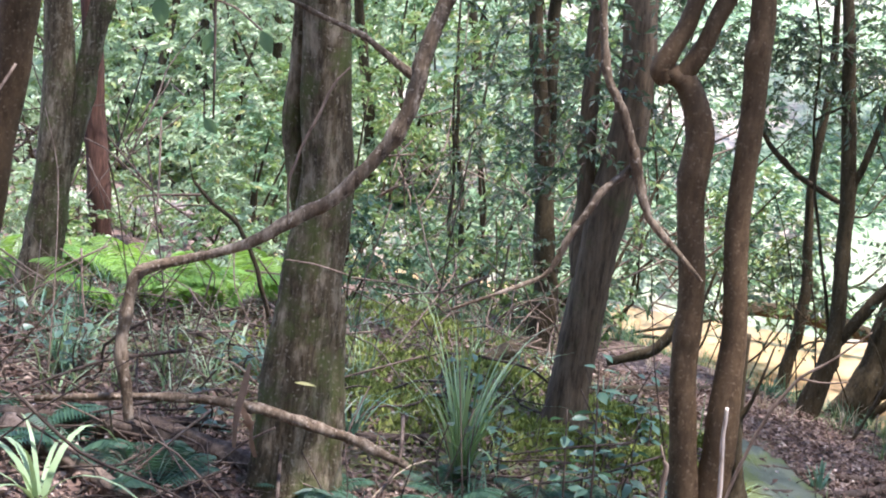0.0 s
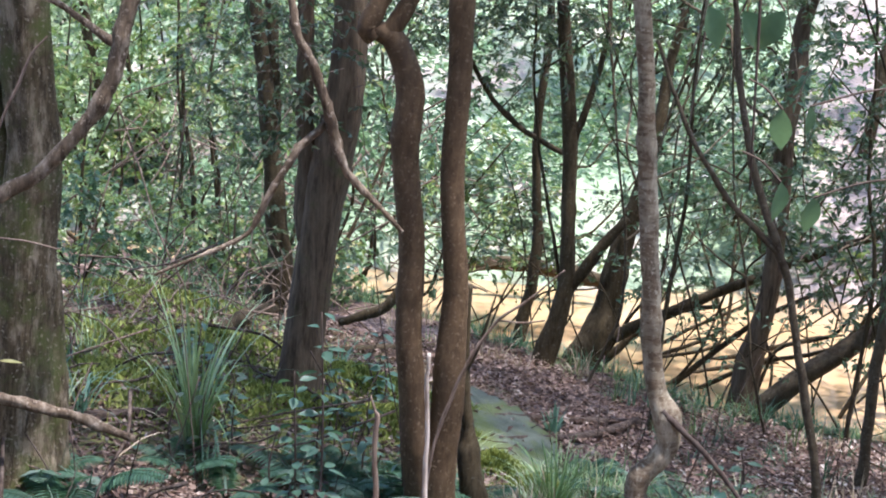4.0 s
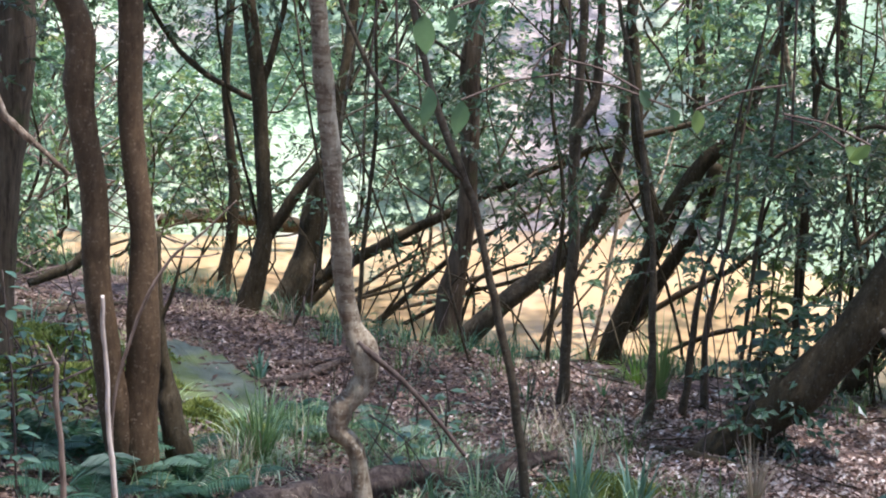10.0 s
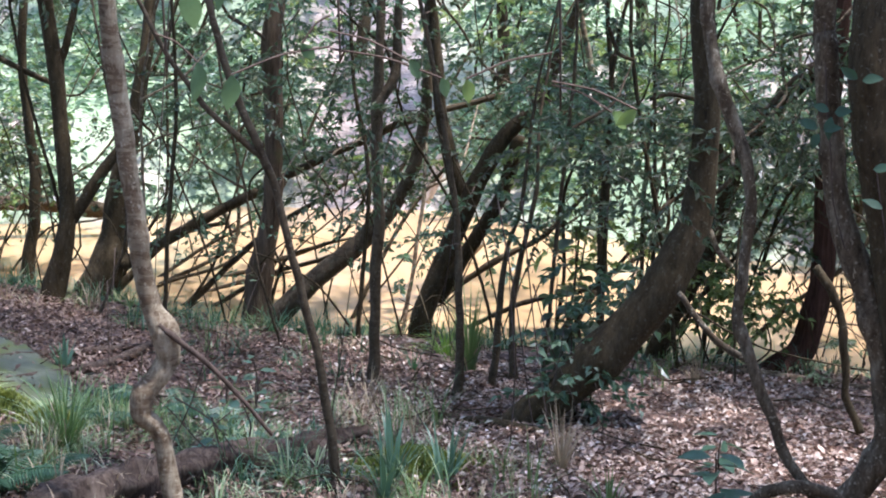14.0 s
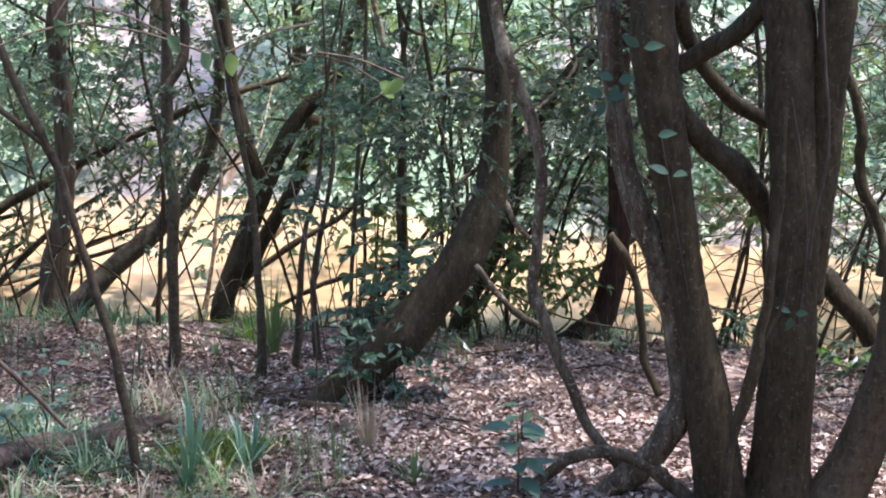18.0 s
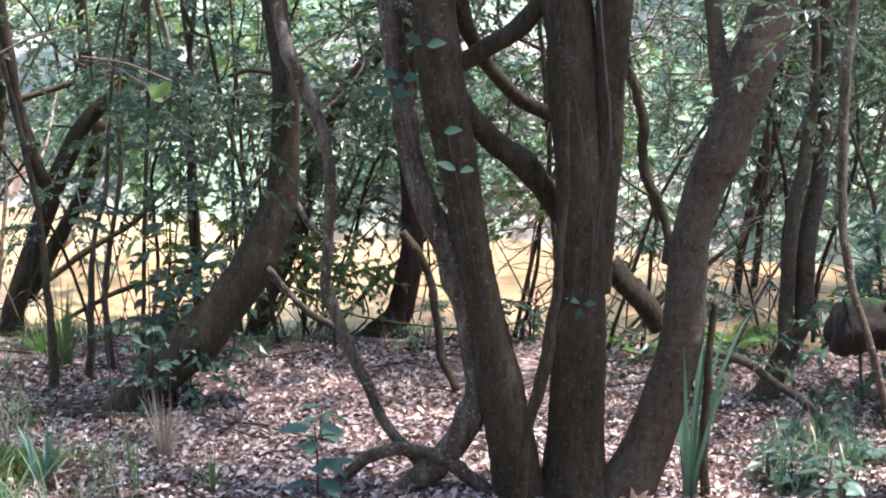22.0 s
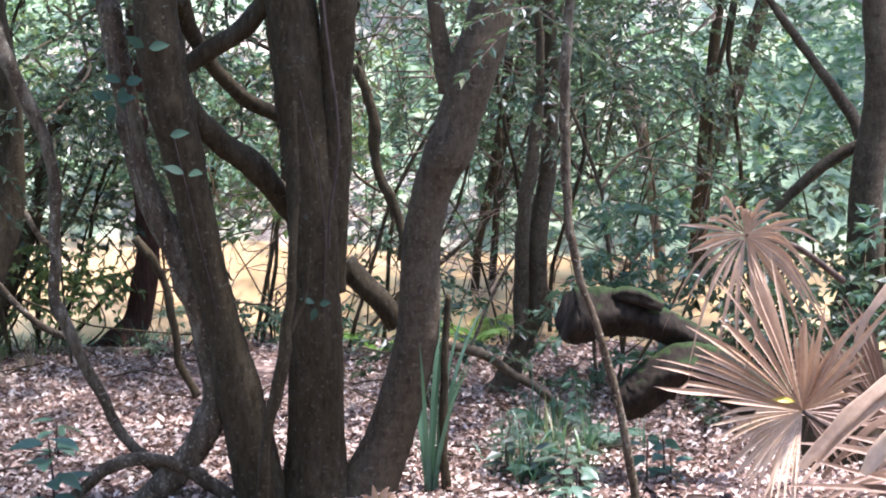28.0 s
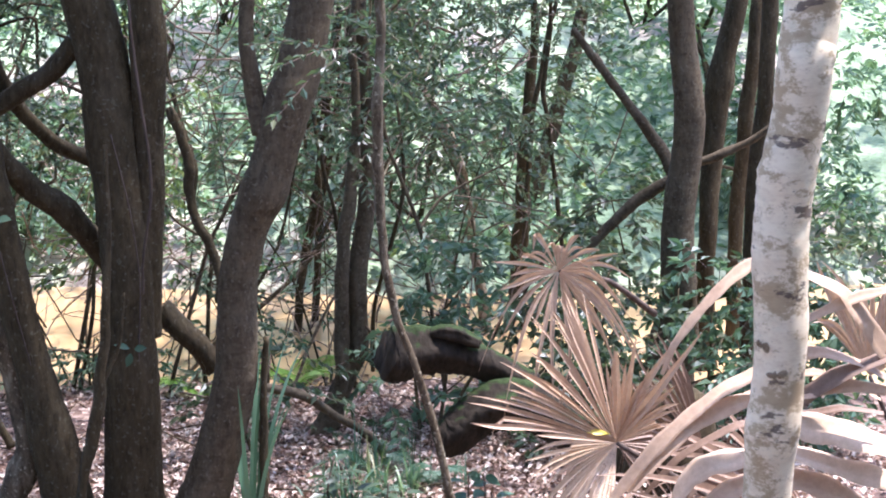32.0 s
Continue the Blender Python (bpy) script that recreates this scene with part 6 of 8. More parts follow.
def slope_cover(count):
    """Low leafy ground cover on the far slope."""
    r = np.random.default_rng(51)
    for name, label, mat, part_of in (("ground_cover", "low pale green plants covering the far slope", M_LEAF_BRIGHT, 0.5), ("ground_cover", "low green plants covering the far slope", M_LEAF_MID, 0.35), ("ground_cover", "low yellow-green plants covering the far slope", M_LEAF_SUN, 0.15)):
        n = int(count * part_of)
        u = r.uniform(0, 1, n)
        line = FAR[2:14]
        total = sum(math.dist(a, b) for a, b in zip(line, line[1:]))
        x, y = along_line(line, u * total)
        back = 0.15 + 15 * r.uniform(0, 1, n) ** 1.6
        a = np.arctan2(x - 2, y - 2)
        x, y = x + np.sin(a) * back + r.normal(0, 0.4, n), y + np.cos(a) * back + r.normal(0, 0.4, n)
        f = -side_distance(FAR, x, y)
        clump = np.sin(2.1 * x + 1.3 * np.sin(1.7 * y)) + np.sin(1.9 * y + 0.8 * np.sin(2.3 * x))
        k = (f > 0.1) & (bare_soil(x, y) < r.uniform(0.3, 1.8, n)) & (clump + r.normal(0, 0.5, n) > -0.35)
        x, y = x[k], y[k]
        z = height(x, y) + 0.25 * np.sin(1.3 * x + 0.7 * np.sin(y)) * np.sin(1.1 * y + 0.5) * (f[k] > 0.8) + r.uniform(0, 0.45, len(x)) ** 1.5 * np.clip(clump[k] + 0.8, 0.1, 2)
        m = len(x)
        th = r.uniform(0, 6.28, m)
        al = np.stack([np.cos(th), np.sin(th), r.normal(0.15, 0.5, m)], 1)
        nor = np.stack([r.normal(0, 0.5, m), r.normal(0, 0.5, m) - 0.3, np.ones(m)], 1)
        v, fc = leaf_mesh(np.stack([x, y, z], 1), al, nor, r.uniform(0.06, 0.16, m), r.uniform(0.03, 0.06, m))
        tagged(new(name, make_mesh(name, v, fc, mat)), label, "plants", kind="stuff")


slope_cover(120000)


def unseen_wood_behind():
    """Unseen wood added behind and beside the path to keep light off the trunks."""
    r = np.random.default_rng(61)
    k = 0
    for ring, dist in ((0, 5.5), (1, 9.0)):
        for a in np.arange(118, 312, 27 if ring == 0 else 19):
            b = radians(a + r.normal() * 5)
            x, y = dist * math.sin(b) + r.normal() * 0.5, dist * math.cos(b) + r.normal() * 0.5
            if side_distance(SHORE, np.array([x]), np.array([y]))[0] < 1.0:
                continue
            z = floor_z(x, y)
            p = [(x + r.normal() * 0.1 * i, y + r.normal() * 0.1 * i, z + 0.9 * i, 0.13 - 0.015 * i) for i in range(5)]
            tree("unseen tree added behind the path to block light", M_BARK_DARK, [p], (170, 2.3, 1.6), rise=2.5, sides=10, group="wood behind the path", leaf=M_LEAF_DARK)
            w = 1.3
            shrub("unseen leafy undergrowth added behind the path to block light", (x + 0.6, y + 0.3), [(x + 0.6, y + 0.3, z + 0.9, w, w, 0.8, 100), (x, y, z + 2.6, w, w, 1.2, 110)], M_LEAF_DARK, (0.17, 0.09), 4, 12, 0.7, group="undergrowth behind the path", seed=900 + k)
            k += 1


unseen_wood_behind()
# unseen trees added overhead: their crowns stop sun bouncing onto the trunk fronts
for k, (x, y) in enumerate(((-2.2, 1.2), (2.0, -3.6), (-1.2, -2.4), (-3.4, 3.6))):
    z = floor_z(x, y)
    tree("unseen tree added beside the path, its crown shading the ground", M_BARK_DARK, [[(x, y, z, 0.12), (x + 0.05, y, z + 1.2, 0.11), (x + 0.1, y + 0.1, z + 2.5, 0.1)]], (210, 2.7, 0.9), rise=3.2, sides=10, group="wood behind the path", leaf=M_LEAF_DARK)


def waterside():
    """Thickets of leaning stems along the near waterline."""
    r = np.random.default_rng(31)
    line = SHORE[4:14]
    total = sum(math.dist(a, b) for a, b in zip(line, line[1:])) * 0.75
    for k in range(14):
        u = total * (k + r.uniform(-0.3, 0.3)) / 14
        x, y = along_line(line, max(0, u))
        x, y = x + r.normal() * 0.25, y + r.normal() * 0.25
        z = floor_z(x, y)
        t = thing("thicket", (x, y, max(z, 0)), "tangled waterside thicket of thin dark leaning stems", "shrub", "thickets along the creek")
        blobs = []
        for i in range(int(r.integers(2, 5))):
            top = r.uniform(1.2, 3.0)
            lean = r.uniform(0.1, 1.5) * top
            b = np.array([x + r.normal() * 0.1, y + r.normal() * 0.1, z - 0.05])
            e = b + np.array([lean * r.uniform(0.4, 1.0), -lean * r.uniform(-0.3, 0.4), top])
            m = (b + e) / 2 + np.array([r.normal() * 0.28, r.normal() * 0.28, -0.2 * lean + r.normal() * 0.15])
            q1, q2 = (b + m) / 2 + r.normal(size=3) * 0.07, (m + e) / 2 + r.normal(size=3) * 0.09
            w = r.uniform(0.008, 0.02)
            v, f = tube(spline([(*b, w), (*q1, w * 0.9), (*m, w * 0.8), (*q2, w * 0.6), (*e, w * 0.35)], 5), 6, 0.06, seed=k * 9 + i)
            part("stem", v, f, M_BARK_DARK, t, smooth=True)
            if r.random() < 0.7:
                q = m * 0.7 + e * 0.3
                blobs.append((*q, 0.34, 0.34, 0.24, 12))
            blobs.append((*e, 0.42, 0.42, 0.3, 16))
        (v, f), (v2, f2) = foliage(blobs, (0.07, 0.034), r, 13, 0.28)
        part("leafage", v, f, (M_LEAF_DARK, M_LEAF_MID, M_LEAF_SUN)[k % 3], t, kind="stuff")
        part("twig_work", v2, f2, M_TWIG, t, kind="stuff")


waterside()


def arching_twigs(count):
    """Thin arching twigs with sparse small leaves over the water's edge."""
    r = np.random.default_rng(33)
    line = SHORE[5:14]
    total = sum(math.dist(a, b) for a, b in zip(line, line[1:])) * 0.72
    for k in range(count):
        x, y = along_line(line, total * (k + r.uniform(0, 1)) / count)
        off = r.uniform(-0.4, 0.5)
        x, y = x - 0.6 * off, y - 0.8 * off
        z = max(floor_z(x, y), -0.05)
        way = r.uniform(0, 6.28)
        d = np.array([math.cos(way), math.sin(way) * 0.6, 0.0])
        L, top, w = r.uniform(0.8, 1.9), r.uniform(0.7, 1.7), r.uniform(0.004, 0.009)
        b = np.array([x, y, z - 0.03])
        sp = spline([(*b, w), (*(b + d * L * 0.25 + UP * top * 0.6), w * 0.85), (*(b + d * L * 0.6 + UP * top * 0.95), w * 0.6), (*(b + d * L + UP * top * r.uniform(0.75, 1.05)), w * 0.3)], 7)
        t = thing("arching_twig", (x, y, max(z, 0)), "thin arching twig with sparse small leaves over the creek", "shrub", "arching twigs along the creek")
        v, f = tube(sp, 5, 0.05, seed=k)
        part("stem", v, f, M_BARK_DARK, t, smooth=True)
        tw = []
        for i in range(int(r.integers(4, 8))):
            q = sp[int(r.integers(6, len(sp)))][:3]
            e = q + d * r.uniform(-0.1, 0.35) + r.normal(size=3) * np.array([0.2, 0.2, 0.14])
            tw.append((q, (q + e) / 2 + UP * 0.03, e))
        v, f = twig_mesh(tw, 0.0028)
        part("twig_work", v, f, M_BARK_DARK, t, kind="stuff")
        B = np.array([a + (c - a) * u + r.normal(size=3) * 0.015 for a, m, c in tw for u in r.uniform(0.2, 1.05, 9)])
        n = len(B)
        v, f = leaf_mesh(B, r.normal(size=(n, 3)) + d * 0.4 - UP * 0.25, r.normal(size=(n, 3)) * 0.5 + UP, r.uniform(0.035, 0.07, n), r.uniform(0.018, 0.032, n))
        part("leafage", v, f, M_LEAF_DARK if k % 3 else M_LEAF_MID, t, kind="stuff")


UP = np.array([0.0, 0.0, 1.0])
arching_twigs(46)


# ---- logs, sticks, thin stems ----
branch("fallen_log", "rotten reddish-brown fallen log with a broken stub", "log", M_DEAD_RED, [LOG_BIG, LOG_BIG_STUB], 24, 0.18, lift=0.3, flute=0.13, rough=0.05)
branch("fallen_log", "dark fallen log beside the foot of a leaning trunk", "log", M_BARK_DARK, [LOG_FOOT, LOG_FOOT_B], lift=0.5)
branch("fallen_log", "brown fallen log lying across the slope", "log", M_DEAD_RED, [LOG_MID, LOG_MID_B], lift=0.5)
branch("fallen_log", "reddish-brown rotting log in brushwood", "log", M_DEAD_RED, [LOG_BROWN, LOG_RED_SIDE], 20, 0.14, flute=0.10, rough=0.06)
branch("fallen_log", "pale broken log with peeled wood", "log", M_DEADWOOD, [LOG_CUT], 16, 0.12, flute=0.08, rough=0.05)
branch("fallen_log", "low brown log behind grass", "log", M_DEAD_RED, [LOG_BACK], lift=0.5)
branch("fallen_log", "dark curved log on the mossy mound", "log", M_BARK_DARK, [LOG_DARK], lift=0.5)
branch("fallen_log", "thin dark log on the mossy mound", "log", M_BARK_DARK, [LOG_DARK_B], lift=0.5)
branch("dead_branch", "dark crooked limb near the water", "branch", M_BARK_DARK, [LIMB_LOW])
branch("fallen_stick", "pale stick lying along the shore", "stick", M_DEADWOOD, [LOG_SHORE])
for s in (STICK_LITTER_A, STICK_LITTER_B, STICK_LITTER_C, STICK_LITTER_D, STICK_LITTER_E):
    branch("fallen_stick", "thin dark stick lying on leaf litter", "stick", M_BARK_DARK, [s], 6)
branch("curled_log", "thick curled moss-covered fallen log", "log", M_LOG_MOSS, [[(6.045, 4.225, 1.0, 0.112)] + CURL_UPPER[2:], CURL_RIDGE, [(x, y, z - 0.055, w) for x, y, z, w in CURL_LOWER]], 40, 0.10, flute=0.07, rough=0.035, gnarl=0.08, knots=0.10)
branch("pale_log", "bleached log leaning on the far shore", "log", M_BLEACHED, [PALE_LOG], 14, 0.08)
branch("pale_log", "bleached stick lying across the far bank", "log", M_BARK_PALE, [FAR_WHITE], 6)
branch("fallen_log", "dark fallen log along the far waterline", "log", M_BARK_DARK, [FAR_EDGE_LOG], 12, 0.15)
branch("driftwood", "dark half-sunken branch in the creek", "driftwood", M_BARK_DARK, [SUNK_A], 6)
branch("driftwood", "dark half-sunken branch in the creek", "driftwood", M_BARK_GREY, [SUNK_B], 6)
branch("driftwood", "grey driftwood sticking out of the creek", "driftwood", M_BARK_PALE, [FLOAT_WOOD], 7)
branch("dead_cane", "thin grey leaning dead cane", "stick", M_DEADWOOD, [[(x, y, z, 0.62 * w) for x, y, z, w in foot(CANE, 1.0)], [(x, y, z, 0.62 * w) for x, y, z, w in CANE_B]], 7, 0.05)
branch("dead_sapling", "dark dead sapling beside a brown trunk", "stick", M_BARK_DARK, [foot(DEAD_STEM, 1.5), [(1.38, 7.19, 1.14, 0.012), (1.44, 7.15, 1.3, 0.008), (1.49, 7.12, 1.52, 0.004)]], 10)
branch("upright_stick", "white peeled upright stick", "stick", M_BLEACHED, [foot(WHITE_STICK, 1.0)], 7, 0.05)
branch("upright_stick", "short pale broken stick with a twig", "stick", M_DEADWOOD, [foot([(x, y, z, 0.8 * w) for x, y, z, w in WHITE_STICK_B], 1.0), TWIG_FORK], 8, 0.05)
branch("snag", "pale dead snag on a leaning trunk", "branch", M_BARK_PALE, [SNAG], 7)
branch("dead_sapling", "dark leaning dead sapling behind the trunks", "stick", M_BARK_DARK, [grow(foot([(x, y, z, max(r, 0.022)) for x, y, z, r in reversed(ROOT_A)], 1.6), 0.8), [(4.91, 4.80, 1.03, 0.012), (4.97, 4.74, 1.2, 0.008), (5.0, 4.72, 1.42, 0.004)]], 9)
branch("vine", "thin brown vine hanging on a trunk", "vine", M_TWIG, [grow(VINE_LINE, 2.5) if VINE_LINE[-1][2] > VINE_LINE[0][2] else grow(VINE_LINE[::-1], 2.5)], 5, 0.02)
for s in (CREEK_ARM_A, CREEK_ARM_B, CREEK_ARM_C, CREEK_ARM_D, CROOK_TOP_A):
    branch("leaning_branch", "bare dark branch leaning over the creek", "branch", M_BARK_DARK, [s], 7)
for s in (FAR_BARE_A, FAR_BARE_B, THIN_A, THIN_B, THIN_C, THIN_D, THIN_E, THIN_F, THIN_G, HEDGE_STEM_A, HEDGE_STEM_B):
    tree("thin bare dark stem in the understorey", M_BARK_DARK, [s], None, rise=1.5, category="sapling", name="sapling", sides=7, group="thin stems", blobs=tufts_on(s, 2, 1.2, 0.35, 14, seed=int(s[0][1] * 37)), leaf=M_LEAF_DARK)


def thin_stems(count):
    """Slim wandering stems of the waterside undergrowth."""
    r = np.random.default_rng(71)
    line = SHORE[6:13]
    total = sum(math.dist(a, b) for a, b in zip(line, line[1:])) * 0.85
    for k in range(count):
        x, y = along_line(line, total * (k + r.uniform(0, 1)) / count)
        off = r.uniform(-0.2, 1.3)
        x, y = x - 0.6 * off, y - 0.8 * off
        z = floor_z(x, y)
        w = r.uniform(0.007, 0.018)
        p = [(x, y, z, w)]
        d = r.normal(0, 0.12, 2)
        for i in range(1, 7):
            d = d * 0.7 + r.normal(0, 0.10, 2)
            p.append((p[-1][0] + d[0], p[-1][1] + d[1], z + 0.52 * i, w * (1 - 0.07 * i)))
        q = p[int(r.integers(2, 5))]
        s = r.choice([-1, 1])
        arm = [q, (q[0] + 0.25 * s, q[1] + r.normal() * 0.1, q[2] + 0.15, w * 0.6), (q[0] + 0.6 * s, q[1] + r.normal() * 0.2, q[2] + r.uniform(0.2, 0.7), w * 0.3)]
        tree("slim wandering stem in the waterside undergrowth", (M_BARK_DARK, M_BARK_GREY, M_BARK_PALE)[k % 3], [p, arm], None, rise=1.2, category="sapling", name="sapling", sides=6, group="thin stems", blobs=tufts_on(p, 2, 1.4, 0.3, 10, seed=k + 7), leaf=M_LEAF_DARK)


thin_stems(17)


# ---- rock slab and moss ----
def rock(name, label, corners, thick, mat, seed=0, rise=0.1):
    """A worn slab over a few ground corners: rounded edges, uneven top."""
    r = np.random.default_rng(seed)
    c = np.array([(x, y, floor_z(x, y)) for x, y in corners])
    mid = c.mean(0)
    n = 48
    ring = []
    ang = np.linspace(0, 1, n, endpoint=False) * len(c)
    for a in ang:
        i, u = int(a), a % 1
        ring.append(c[i] * (1 - u) + c[(i + 1) % len(c)] * u)
    ring = np.array(ring)
    verts = []
    for k, (s, h) in enumerate(((1.06, -thick), (1.03, 0.0), (1.0, rise * 0.75), (0.95, rise), (0.6, rise * 1.05), (0.3, rise * 1.0))):
        p = mid + (ring - mid) * np.array([s, s, s])
        p[:, 2] += h + r.normal(0, 0.006, n) * (k > 0)
        p[:, :2] += r.normal(0, 0.006, (n, 2))
        verts.append(p)
    verts = np.vstack(verts + [mid[None] + np.array([[0, 0, rise * 1.0]])])
    faces = [(k * n + j, k * n + (j + 1) % n, (k + 1) * n + (j + 1) % n, (k + 1) * n + j) for k in range(5) for j in range(n)]
    faces += [(5 * n + j, 5 * n + (j + 1) % n, 6 * n) for j in range(n)]
    tagged(new(name, make_mesh(name, verts, faces, mat, True)), label, "rock")


rock("rock_slab", "flat sloping grey-green rock slab edged with moss", SLAB, 0.2, M_ROCK, 4, 0.05)


def moss_cushions(name, label, spots, seed):
    """Low mats of moss, each a mound of fine upright tips."""
    r = np.random.default_rng(seed)
    for x, y, w in spots:
        n = 1100
        d = r.normal(0, 0.45, (n, 2)) * w
        px, py = x + d[:, 0] * 1.4, y + d[:, 1]
        pz = height(px, py) + 0.10 * np.exp(-(d ** 2).sum(1) / (w * w * 0.5)) - 0.01
        al = np.stack([r.normal(0, 0.5, n), r.normal(0, 0.5, n), np.ones(n)], 1)
        v, f = leaf_mesh(np.stack([px, py, pz], 1), al, unit(n, r), r.uniform(0.02, 0.06, n), r.uniform(0.015, 0.03, n))
        tagged(new(name, make_mesh(name, v, f, M_MOSS)), label, "moss", kind="stuff")


M_MOSS = leaf_material("yellow_green_moss", [(0.0, (0.10, 0.13, 0.026)), (0.6, (0.20, 0.24, 0.047)), (1.0, (0.33, 0.36, 0.085))], (0.22, 0.26, 0.04), 0.8, 0.2)
moss_cushions("moss", "yellow-green moss cushion on the mound", [(*MOSS_A, 0.5), (*MOSS_B, 0.4), (-0.5, 8.8, 0.6), (0.4, 9.0, 0.6), (0.1, 10.1, 0.6), (-0.3, 11.0, 0.5), (0.7, 8.3, 0.35), (1.3, 8.4, 0.3), (*MOSS_D, 0.25), (*MOSS_E, 0.2), *[(0.5 * (a[0] + b[0]) - 0.03, 0.5 * (a[1] + b[1]) - 0.05, 0.12) for a, b in zip(SLAB[5:] + SLAB[:1], SLAB[6:] + SLAB[:2])]], 5)


# ---- grasses, ferns, seedlings ----
def blades(x, y, n, tall, wide, spread, r, droop=0.55, steps=5):
    """Arching strap leaves from one foot."""
    z = floor_z(x, y) - 0.02
    V, F, k = [], [], 0
    for i in range(n):
        a, h = r.uniform(0, 6.28), tall * r.uniform(0.55, 1.1)
        out = spread * r.uniform(0.15, 1.0)
        w = wide * r.uniform(0.7, 1.2)
        b = np.array([x, y, z]) + np.array([math.cos(a), math.sin(a), 0]) * r.uniform(0, 0.04)
        side = np.array([-math.sin(a), math.cos(a), 0])
        for s in range(steps + 1):
            u = s / steps
            p = b + np.array([math.cos(a), math.sin(a), 0]) * out * u ** 1.6 + np.array([0, 0, h * (u - droop * (out / (tall + 0.01)) * u ** 3)])
            ww = w * (1 - u ** 2.5) * 0.5 + 0.0004
            V += [p - side * ww, p + side * ww]
            if s:
                F.append((k + 2 * s - 2, k + 2 * s - 1, k + 2 * s + 1, k + 2 * s))
        k += 2 * (steps + 1)
    return np.array(V), F


def tuft(label, at, n, tall, wide, spread, mat, seed, name="grass_tuft", category="grass", group="", droop=0.55):
    """A tussock, each strap leaf a part."""
    r = np.random.default_rng(seed)
    t = thing(name, (*at, floor_z(*at)), label, category, group)
    for i in range(n):
        dry = i % 9 == 8
        v, f = blades(at[0], at[1], 1, tall * (0.7 if dry else 1), wide, spread * (1.2 if dry else 1), r, 0.9 if dry else droop, 8)
        part("blade", v, f, M_GRASS_DRY if dry else mat, t, "dry tan blade" if dry else "", smooth=True)
    return t


def small_tuft(label, at, n, tall, wide, spread, mat, seed, group=""):
    r = np.random.default_rng(seed)
    sets = []
    for i in range(4):
        k = r.uniform(0.55, 1.25)
        sets.append(blades(at[0] + r.normal() * 0.05, at[1] + r.normal() * 0.05, max(3, n // 4), tall * k, wide, spread * r.uniform(0.6, 1.5), r, r.uniform(0.4, 1.0)))
    v, f = join(sets)
    z = floor_z(*at)
    ob = new("grass_tuft", make_mesh("grass_tuft", v - np.array([*at, z]), f, mat, True))
    ob.location = (*at, z)
    tagged(ob, label, "grass", group)


tuft("tall arching tussock of strap-leaved grass", TUFT_MAIN, 36, 1.08, 0.012, 0.5, M_GRASS_PALE, 1, droop=0.7)
tuft("green arching blades within the strap-leaved tussock", (TUFT_MAIN[0] + 0.03, TUFT_MAIN[1] - 0.03), 34, 0.95, 0.010, 0.75, M_GRASS, 21, droop=0.95)
tuft("wide bright green blades at the foot of the brush", TUFT_LEFT, 11, 0.62, 0.028, 0.85, M_GRASS_PALE, 2, droop=0.85)
tuft("small pale blue-green blade plant", TUFT_PALE, 18, 0.24, 0.02, 0.12, M_GRASS_BLUE, 3)
tuft("dark upright grass tussock", TUFT_DARK, 45, 0.5, 0.010, 0.3, M_GRASS, 4)
tuft("fine green grass clump on the slope", GRASS_FINE, 60, 0.28, 0.006, 0.3, M_GRASS, 5)
tuft("loose grass tussock by the rock slab", TUFT_13A, 40, 0.45, 0.010, 0.3, M_GRASS, 6)
tuft("fine green grass clump under a pale trunk", GRASS_13B, 60, 0.26, 0.006, 0.35, M_GRASS, 7)
tuft("yellow-green grass tussock by the shore", TUFT_FAR, 80, 0.62, 0.010, 0.22, M_GRASS, 8)
tuft("low bright grass tussock by the shore", TUFT_FAR_B, 60, 0.28, 0.010, 0.26, M_FERN, 9)
tuft("broad blue-green blades behind a fallen log", TUFT_13C, 14, 0.42, 0.022, 0.16, M_GRASS_BLUE, 10)
tuft("broad blue-green blades behind a fallen log", TUFT_13D, 14, 0.36, 0.020, 0.2, M_GRASS_BLUE, 11)
tuft("broad blue-green blades on the slope", TUFT_21A, 16, 0.40, 0.020, 0.2, M_GRASS_BLUE, 12)
tuft("broad blue-green blades on the slope", TUFT_21B, 12, 0.40, 0.018, 0.2, M_GRASS_BLUE, 13)
tuft("dry yellowing grass clump", DRY_21, 40, 0.42, 0.008, 0.18, M_GRASS_DRY, 14)
tuft("thin green grass clump in litter", GRASS_21C, 24, 0.26, 0.010, 0.16, M_GRASS, 15)
tuft("tall stiff blue-green sword leaves", IRIS, 13, 1.0, 0.027, 0.34, M_GRASS_BLUE, 16)
tuft("thin green grass clump beside herbs", (6.15, 4.2), 26, 0.32, 0.010, 0.16, M_GRASS, 17)


